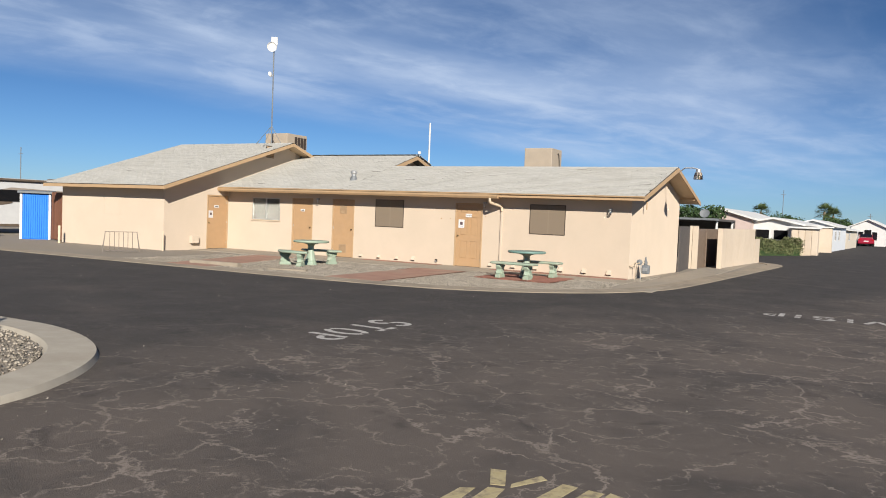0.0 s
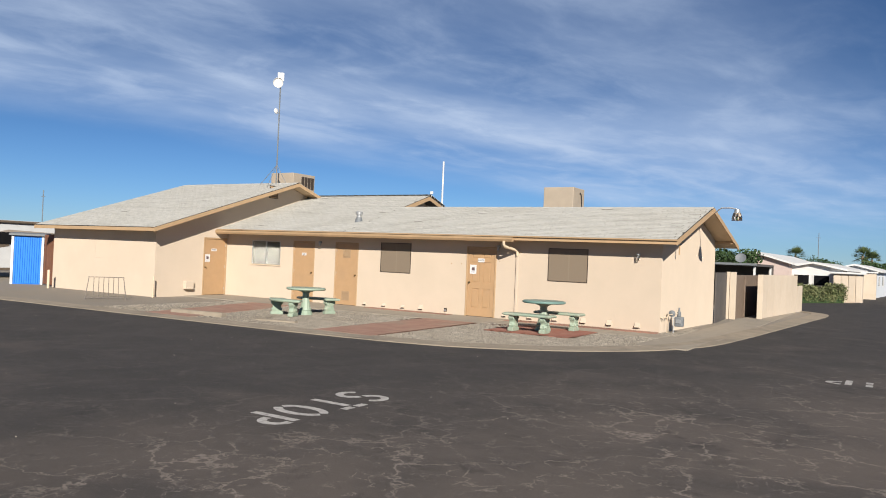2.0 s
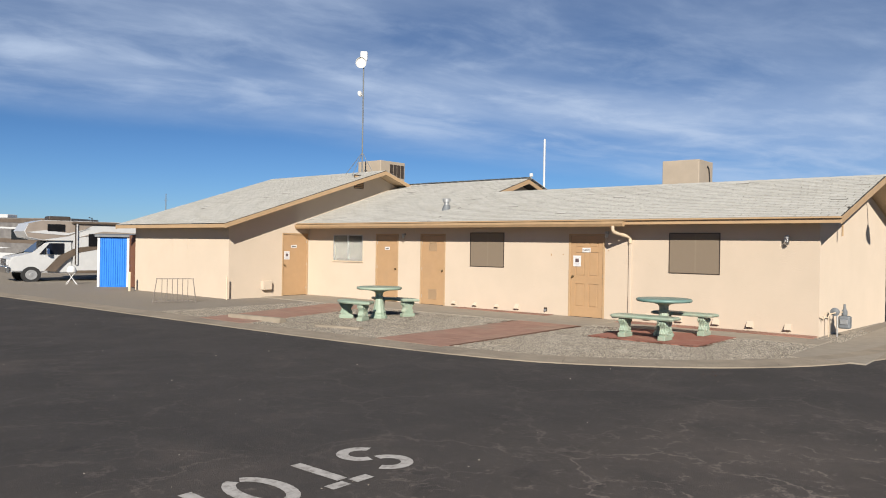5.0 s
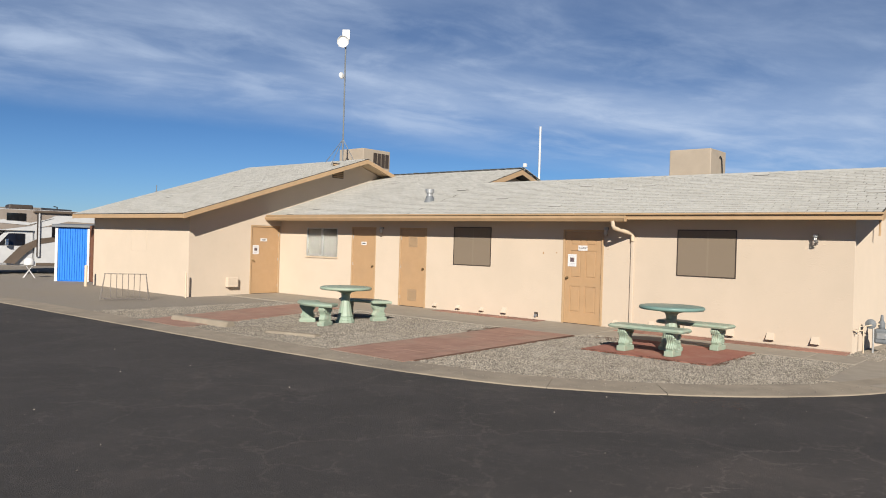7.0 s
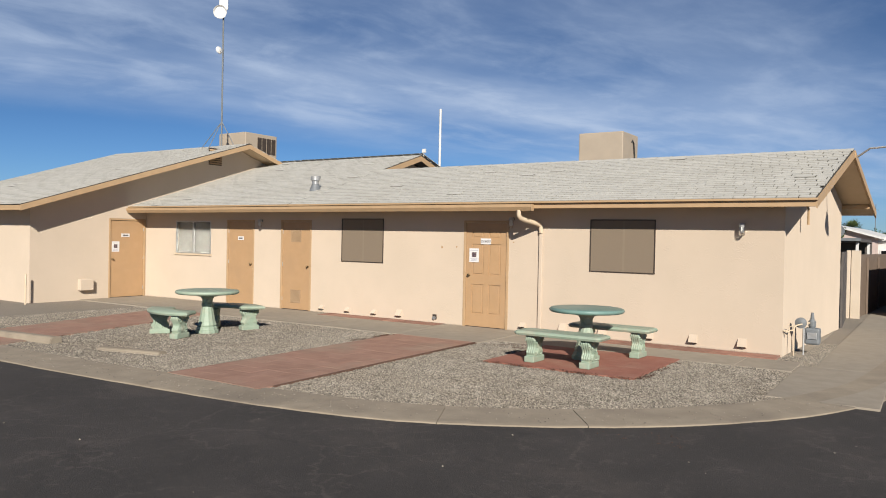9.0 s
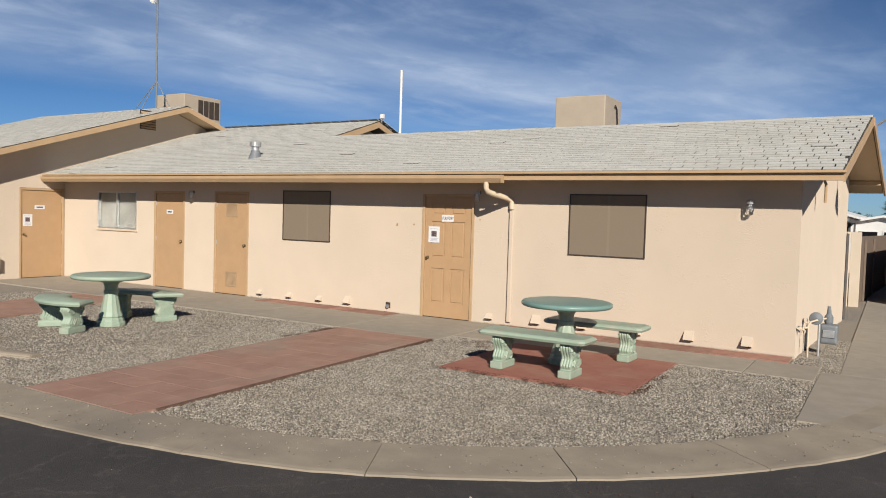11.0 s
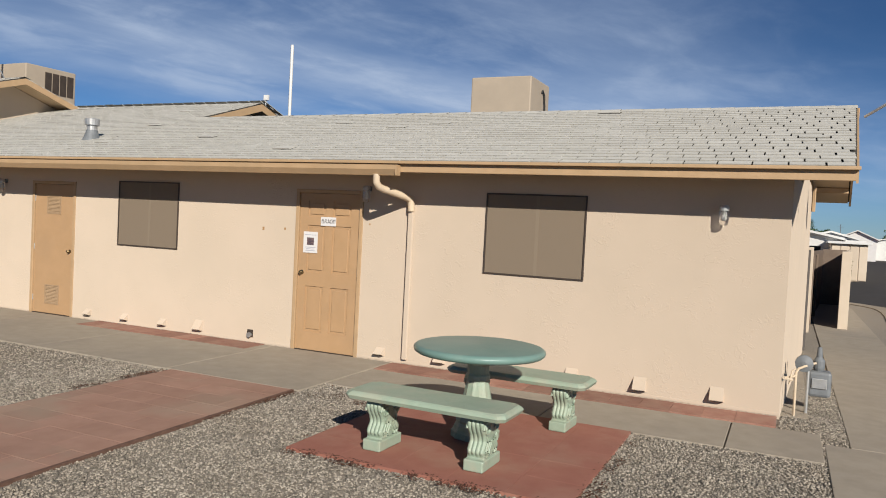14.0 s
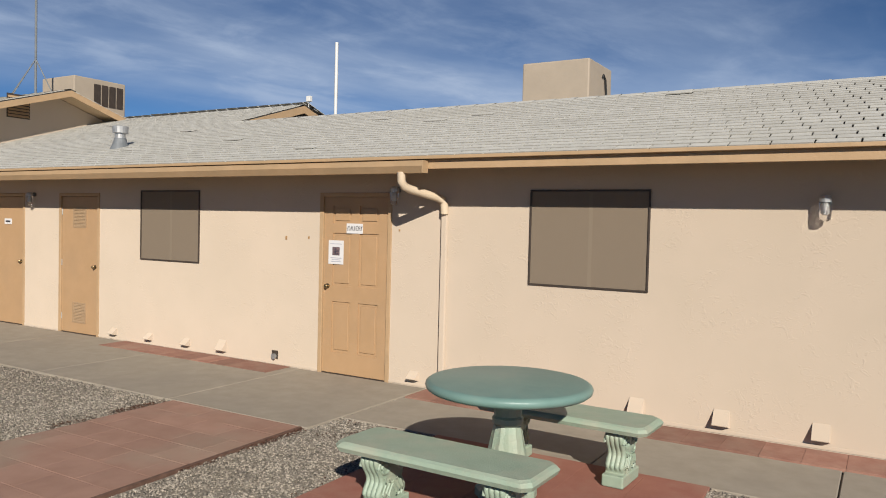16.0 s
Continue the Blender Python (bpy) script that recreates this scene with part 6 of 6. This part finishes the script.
def palm(x, y, h, seed, label):
    t = thing("palm_tree", label, "palm tree", pose(x, y, -0.05), group="fan palms")
    rnd = random.Random(seed)
    bm = bmesh.new()
    lathe(bm, [(0.26, 0), (0.20, h * 0.3), (0.17, h * 0.8), (0.22, h * 0.93), (0.15, h)], 12)
    part("trunk", bm, M_BARK, t, smooth=True)
    vs, fs = [], []
    for i in range(46):
        az, el = rnd.uniform(0, 6.28), rnd.uniform(-0.7, 1.35)
        L = rnd.uniform(1.1, 1.5)
        d = Vector((math.cos(az) * math.cos(el), math.sin(az) * math.cos(el), math.sin(el)))
        hub = Vector((0, 0, h)) + d * L * 0.55
        side = d.cross(Vector((0, 0, 1))).normalized()
        up = side.cross(d)
        for j in range(11):
            a = (j - 5) * 0.23
            tip = hub + (d * math.cos(a) + side * math.sin(a)) * L * 0.75 - Vector((0, 0, 0.18 * L * abs(a)))
            m_ = hub + (tip - hub) * 0.5
            w = (side * math.cos(a) - d * math.sin(a)) * 0.05
            k = len(vs)
            vs += [tuple(hub), tuple(m_ + w), tuple(tip), tuple(m_ - w)]
            fs.append((k, k + 1, k + 2, k + 3))
        k = len(vs)
        w = side * 0.02
        base = Vector((0, 0, h - 0.1))
        vs += [tuple(base + w), tuple(hub + w), tuple(hub - w), tuple(base - w)]
        fs.append((k, k + 1, k + 2, k + 3))
    me = bpy.data.meshes.new("crown")
    me.from_pydata(vs, [], fs)
    me.materials.append(M_PALM)
    ob = new("crown", me)
    ob.parent = t


palm(-8.4, 110, 4.35, 21, "fan palm with a round crown behind the homes")
palm(0.85, 110, 4.6, 22, "fan palm with a round crown behind the homes")
palm(2.0, 113, 4.1, 23, "small fan palm behind the homes")

for x, y, h in ((-6.0, 120, 8.5), (7.3, 125, 4.9), (-79, 30, 7.6)):
    am = thing("radio_mast", "thin distant radio mast above the roofs", "mast", pose(x, y, -0.06), group="distant masts")
    bm = bmesh.new()
    tube(bm, [(0, 0, 0), (0, 0, h)], 0.05, 6)
    part("pole", bm, M_METERGREY, am)
    bm = bmesh.new()
    tube(bm, [(-0.4, 0, h * 0.9), (0.4, 0, h * 0.9)], 0.03, 5)
    part("crossbar", bm, M_METERGREY, am)

sat = thing("satellite_dish", "grey satellite dish on a carport roof", "satellite dish")
bm = bmesh.new()
lathe(bm, [(0.02, 0.0), (0.13, 0.02), (0.24, 0.07), (0.235, 0.08), (0.12, 0.035)], 22)
bmesh.ops.rotate(bm, verts=bm.verts[:], cent=(0, 0, 0), matrix=Matrix.Rotation(radians(65), 3, "X"))
bmesh.ops.translate(bm, verts=bm.verts[:], vec=(-1.0, 17.4, 2.24))
part("reflector", bm, M_METERGREY, sat, smooth=True)
bm = bmesh.new()
tube(bm, [(-1.0, 17.5, 2.02), (-1.0, 17.42, 2.26)], 0.025, 6)
part("stand", bm, M_DULL, sat)

# ---- pavers ----


def paver_mesh(w, d, h=0.03, material=None):
    bm = bmesh.new()
    c = 0.0004
    lo = [(-w / 2, -d / 2), (w / 2, -d / 2), (w / 2, d / 2), (-w / 2, d / 2)]
    hi = [(x * (1 - 2 * c / w), y * (1 - 2 * c / d)) for x, y in lo]
    a = [bm.verts.new((x, y, -h)) for x, y in lo]
    b = [bm.verts.new((x, y, -0.0008)) for x, y in lo]
    t = [bm.verts.new((x, y, 0)) for x, y in hi]
    for p, q in ((a, b), (b, t)):
        for i in range(4):
            bm.faces.new([p[i], p[(i + 1) % 4], q[(i + 1) % 4], q[i]])
    bm.faces.new(t)
    return mesh_of("paver", bm, material or M_RED)


def paved(name, x0, y0, x1, y1, w, d, z, label, shear=0.0, bond=True, gap=0.003, seed=5, material=None):
    """Pavers in running bond over a rectangle; shear slides rows in x toward -y."""
    rnd = random.Random(seed)
    top = thing(name, label, "paving", kind="structure")
    bm = bmesh.new()
    s0, s1 = shear * (y1 - y0), 0.0
    flat(bm, [(x0 + s0, y0), (x1 + s0, y0), (x1, y1), (x0, y1)], z - 0.004)
    part("mortar_bed", bm, M_REDJOINT, top, "dark red mortar bed")
    smooth_lay = 0.35 if material is M_REDPAD else 1.0
    full = paver_mesh(w - gap, d - gap, material=material)
    halves = {}
    ny = round((y1 - y0) / d)
    for j in range(ny):
        y = y0 + (j + 0.5) * (y1 - y0) / ny
        sh = shear * (y1 - y)
        edges = [x0]
        x = x0 + (w if not (bond and j % 2) else w / 2)
        while x < x1 - 0.08:
            edges.append(x)
            x += w
        edges.append(x1)
        for a, b in zip(edges, edges[1:]):
            ww = round(b - a, 3)
            if ww not in halves:
                halves[ww] = full if abs(ww - w) < 0.002 else paver_mesh(ww - gap, d - gap, material=material)
            me = halves[ww]
            ob = new("paver", me)
            ob.parent = top
            ob.matrix_basis = pose((a + b) / 2 + sh, y, z + smooth_lay * rnd.uniform(-0.001, 0.001), smooth_lay * rnd.uniform(-0.1, 0.1), smooth_lay * rnd.uniform(-0.1, 0.1), smooth_lay * rnd.uniform(-0.3, 0.3))
    return top


paved("paver_path", -5.965, -6.72, -4.385, -1.89, 0.40, 0.302, 0.012, "red concrete paver path across the gravel", shear=0.03)
paved("paver_pad", -3.30, -3.43, -1.15, -1.43, 0.43, 0.40, 0.016, "red concrete paver pad under the table", bond=False, gap=0.0015, material=M_REDPAD)
paved("brick_strip", -4.28, -0.45, -0.02, -0.01, 0.30, 0.44, 0.014, "mixed red brick strip along the wall", bond=False, material=M_BRICKS)
paved("brick_strip_west", -9.25, -0.42, -6.2, -0.01, 0.30, 0.41, 0.018, "mixed red brick strip along the wall", bond=False, material=M_BRICKS)
paved("paver_path_west", -12.6, -7.0, -11.0, -1.9, 0.40, 0.30, 0.010, "faded red paver path to the wing door", shear=0.28)
bm = bmesh.new()
prism(bm, [(-4.383, -1.89), (-4.355, -1.89), (-4.215, -6.5), (-4.243, -6.5)], -0.03, 0.014)
solid("edging_east", bm, M_EDGING, "dark brown edging strip of the paver path", kind="structure")

# ---- roof shingles ----
TAB_W, TAB_D, TAB_T = 0.305, 0.142, 0.008


def tab_coords(x0, x1, w0):
    """Local box of one tab, its lower edge thick and its upper edge thin; u along the eave, v up the slope."""
    return [(x0, 0, -0.004), (x1, 0, -0.004), (x1, w0, -0.008), (x0, w0, -0.008), (x0, 0, TAB_T), (x1, 0, TAB_T), (x1, w0, 0.001), (x0, w0, 0.001)]


TAB_FACES = [(4, 5, 6, 7), (0, 1, 5, 4), (1, 2, 6, 5), (3, 0, 4, 7)]
cs, sn = 1 / math.sqrt(1 + PITCH ** 2), PITCH / math.sqrt(1 + PITCH ** 2)
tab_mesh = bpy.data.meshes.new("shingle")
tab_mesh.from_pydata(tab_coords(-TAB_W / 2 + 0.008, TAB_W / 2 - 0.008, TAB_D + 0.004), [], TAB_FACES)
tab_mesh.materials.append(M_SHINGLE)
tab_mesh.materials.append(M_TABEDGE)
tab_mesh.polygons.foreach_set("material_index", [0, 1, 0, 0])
field_v, field_f = [], []
rs = random.Random(77)


def shingle_slope(x_lo, x_hi, y_eave, z_eave, y_from, y_to, facing, parent, pick=None, origin=None):
    """Rows of tabs up a slope; facing 1 climbs toward +y, -1 toward -y. Those that pick() accepts become pieces of their own."""
    run = abs(y_to - y_from) / cs
    first = abs(y_from - y_eave) / cs
    n = int(run / TAB_D)
    for j in range(n):
        v = first + j * TAB_D
        ybase = y_eave + facing * v * cs
        zbase = z_eave + v * sn
        x_end = x_hi(ybase) if callable(x_hi) else x_hi
        x = (x_lo if origin is None else origin) - TAB_W * (0.5 if round(v / TAB_D) % 2 else 0.0) - TAB_W * 0.07 * (round(v / TAB_D) % 5)
        while x < x_end:
            a, b = max(x, x_lo), min(x + TAB_W, x_end)
            x += TAB_W
            if b - a < 0.05:
                continue
            lift = rs.uniform(0, 0.003) + (rs.uniform(0.006, 0.016) if rs.random() < 0.008 else 0)
            cx = (a + b) / 2
            if pick and b - a > TAB_W - 0.01 and pick(cx, ybase):
                ob = new("shingle", tab_mesh)
                ob.parent = parent
                ob.matrix_basis = pose(cx, ybase, zbase + lift, math.degrees(math.atan(PITCH)) + rs.uniform(-0.4, 0.4), 0, rs.uniform(-0.3, 0.3))
                continue
            k = len(field_v)
            for u, w, t in tab_coords(a + 0.011 - cx, b - 0.011 - cx, TAB_D + 0.004):
                field_v.append((cx + u, ybase + facing * (w * cs - t * sn), zbase + lift + w * sn + t * cs))
            field_f.extend(tuple(k + i for i in f) for f in TAB_FACES)


def flush_field(parent, label):
    me = bpy.data.meshes.new("shingle_field")
    me.from_pydata(field_v, [], field_f)
    me.materials.append(M_SHINGLE_STUFF)
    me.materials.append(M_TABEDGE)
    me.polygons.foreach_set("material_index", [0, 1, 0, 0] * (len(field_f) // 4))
    ob = new("shingle_field", me)
    ob.parent = parent
    tagged(ob, label, kind="stuff")
    field_v.clear()
    field_f.clear()


shingle_slope(X_LEFTGABLE + 0.02, x_rake, EAVE_Y - 0.03, EAVE_Z, EAVE_Y - 0.03, RIDGE_R, 1, roof_main, pick=lambda x, y: x > -3.3, origin=X_IN + 0.02)
shingle_slope(X_IN + 0.02, X_LEFTGABLE + 0.02, EAVE_Y - 0.03, EAVE_Z, EAVE_Y - 0.03, RIDGE_L, 1, roof_main)
shingle_slope(X_LEFTGABLE, x_rake, 5.85, z_main(5.85, RIDGE_R), 5.85, RIDGE_R, -1, roof_main)
shingle_slope(X_IN + 0.02, X_LEFTGABLE + 0.02, 9.9, EAVE_Z, 9.9, RIDGE_L, -1, roof_main)
flush_field(roof_main, "field of pale grey weathered shingle tabs")
shingle_slope(WR0, WR1, W_EAVE_Y - 0.03, W_EAVE_Z, W_EAVE_Y - 0.03, W_RIDGE, 1, roof_wing)
shingle_slope(WR0, WR1, 9.78, W_EAVE_Z, 9.78, W_RIDGE, -1, roof_wing)
flush_field(roof_wing, "field of pale grey weathered shingle tabs")


def ridge_caps(parent, x0, x1, y, z):
    x = x0
    while x < x1 - 0.05:
        b = min(x + 0.30, x1)
        bm = bmesh.new()
        for s in (-1, 1):
            lo = [(x, y, z + 0.014), (b, y, z + 0.019), (b, y + s * 0.14, z + 0.019 - 0.14 * PITCH), (x, y + s * 0.14, z + 0.014 - 0.14 * PITCH)]
            bm.faces.new([bm.verts.new(p) for p in (lo if s > 0 else lo[::-1])])
            bm.faces.new([bm.verts.new((px, py, pz - 0.012)) for px, py, pz in (lo[::-1] if s > 0 else lo)])
            bm.faces.new([bm.verts.new(p) for p in (lo[2], lo[3], (lo[3][0], lo[3][1], lo[3][2] - 0.012), (lo[2][0], lo[2][1], lo[2][2] - 0.012))])
        part("ridge_cap", bm, M_SHINGLE, parent)
        x = b


ridge_caps(roof_main, X_LEFTGABLE + 0.02, x_rake(RIDGE_R), RIDGE_R, z_main(RIDGE_R, RIDGE_R))
ridge_caps(roof_main, X_IN + 0.02, X_LEFTGABLE + 0.02, RIDGE_L, z_main(RIDGE_L, RIDGE_L))
ridge_caps(roof_wing, WR0, WR1, W_RIDGE, z_wing(W_RIDGE))

# ---- loose gravel ----
rng = np.random.default_rng(5)
BED = np.array(inset(KERB, 0.50))


def in_polygon(px, py, poly):
    inside = np.zeros(len(px), bool)
    q = np.roll(poly, -1, axis=0)
    for (xa, ya), (xb, yb) in zip(poly, q):
        if ya != yb:
            cross = ((ya > py) != (yb > py)) & (px < (xb - xa) * (py - ya) / (yb - ya) + xa)
            inside ^= cross
    return inside


KEEP_OUT = [(-15.93, -1.86, -4.31, 0.2), (-4.3, -1.40, 0.34, -0.48), (-4.3, -0.47, 0.0, 0.2), (-5.95, -3.2, -4.34, -1.88), (-5.88, -4.9, -4.28, -3.2), (-5.83, -6.6, -4.24, -4.9), (-3.26, -3.39, -1.19, -1.44), (0.38, -3.4, 1.5, -0.80), (0.57, -0.8, 1.62, 17.0)]


def stones(name, x0, y0, x1, y1, per_m2, r0, r1, label, poly, z=-0.012, squash=0.65, material=None, free=False, category="gravel", clumped=False):
    n = int((x1 - x0) * (y1 - y0) * per_m2)
    px, py = rng.uniform(x0, x1, n), rng.uniform(y0, y1, n)
    ok = in_polygon(px, py, poly)
    for a, b, c, d in (() if free else KEEP_OUT):
        ok &= ~((px > a) & (px < c) & (py > b) & (py < d))
    ok &= ~((px < 0.02 + SKEW * np.maximum(py, 0)) & (py > -0.02))
    if clumped:
        ok &= np.sin(7 * px + 3 * py) + np.sin(13.7 * px - 9 * py + 1) + 0.8 * np.sin(31 * px + 23 * py) > rng.uniform(-1.4, 1.6, len(px))
    px, py = px[ok], py[ok]
    n = len(px)
    base = np.array([(1, 0, 0), (0, 1, 0), (-1, 0, 0), (0, -1, 0), (0, 0, 1), (0, 0, -1)], float)
    tri = np.array([(0, 1, 4), (1, 2, 4), (2, 3, 4), (3, 0, 4), (1, 0, 5), (2, 1, 5), (3, 2, 5), (0, 3, 5)])
    r = rng.uniform(r0, r1, (n, 1, 1))
    shape = base[None] * rng.uniform(0.6, 1.25, (n, 6, 1)) + rng.normal(0, 0.18, (n, 6, 3))
    shape[:, :, 2] *= squash
    ang = rng.uniform(0, 6.283, n)
    c, s = np.cos(ang)[:, None], np.sin(ang)[:, None]
    x, y = shape[:, :, 0] * c - shape[:, :, 1] * s, shape[:, :, 0] * s + shape[:, :, 1] * c
    out = np.stack([x, y, shape[:, :, 2]], 2) * r
    out += np.stack([px, py, np.full(n, z) + r[:, 0, 0] * 0.35 + rng.uniform(0, 0.006, n)], 1)[:, None, :]
    faces = (tri[None] + (np.arange(n) * 6)[:, None, None]).reshape(-1, 3)
    me = bpy.data.meshes.new(name)
    me.vertices.add(n * 6)
    me.vertices.foreach_set("co", out.reshape(-1).astype(np.float32))
    me.loops.add(len(faces) * 3)
    me.loops.foreach_set("vertex_index", faces.reshape(-1).astype(np.int32))
    me.polygons.add(len(faces))
    me.polygons.foreach_set("loop_start", np.arange(0, len(faces) * 3, 3, dtype=np.int32))
    me.update()
    me.validate()
    me.materials.append(material or M_STONES)
    return tagged(new(name, me), label, category, kind="stuff")


bed_poly = np.vstack([BED, [(-8, 18.5), (-90, 18.5)]])
stones("loose_gravel", -6.9, -6.7, 1.3, 2.2, 4500, 0.005, 0.0135, "loose pale grey gravel stones", bed_poly)
stones("loose_gravel_west", -13.4, -6.9, -6.9, -1.8, 1500, 0.006, 0.016, "loose pale grey gravel stones farther along", bed_poly)
isl_poly = np.array(inner + [(-9, -16.2)])
stones("island_gravel", -4.5, -20.0, -0.6, -16.2, 450, 0.010, 0.024, "pale gravel stones on the traffic island", isl_poly, z=0.022)

# stray chips on the asphalt and the edging
lot = np.array([(-14, -21), (7, -21), (7, -4.5), (1.6, -4.5), (0.6, -5.0), (-1.6, -6.8), (-14, -7.9)], float)
stones("road_chips", -14, -21, 7, -4.5, 0.7, 0.004, 0.012, "pale stone chips scattered on the asphalt", lot, z=-0.02)
band = np.array(list(inset(KERB, 0.05)) + list(inset(KERB, 0.70))[::-1])
stones("edging_grit", -9.0, -8.0, 1.8, -3.0, 90, 0.004, 0.010, "small grit spilled onto the edging", band, z=0.004)
M_LITTER = mat("dry_leaf_litter", (0.06, 0.0256, 0.0176), (0.104, 0.0496, 0.0288), 30, 0.95, spread=0.5, pieces="island")


def litter(x0, y0, x1, y1, per_m2, z=0.014):
    rect = np.array([(x0, y0), (x1, y0), (x1, y1), (x0, y1)], float)
    stones("leaf_litter", x0, y0, x1, y1, per_m2, 0.004, 0.011, "dry reddish-brown leaf litter along the paving edge", rect, z=z, squash=0.35, material=M_LITTER, free=True, category="litter", clumped=True)


litter(-3.40, -3.55, -1.15, -3.38, 5200, 0.010)
litter(-1.20, -3.40, -1.02, -1.75, 3600, 0.006)
litter(-3.40, -3.40, -3.27, -2.0, 900, 0.0)
litter(-4.36, -3.2, -4.26, -1.9, 5200, 0.004)
litter(-6.08, -3.2, -5.95, -1.95, 5200, 0.004)
litter(-4.2, -2.0, -3.2, -1.46, 1500, 0.0)
litter(-0.6, -6.15, 0.2, -5.75, 500, -0.018)
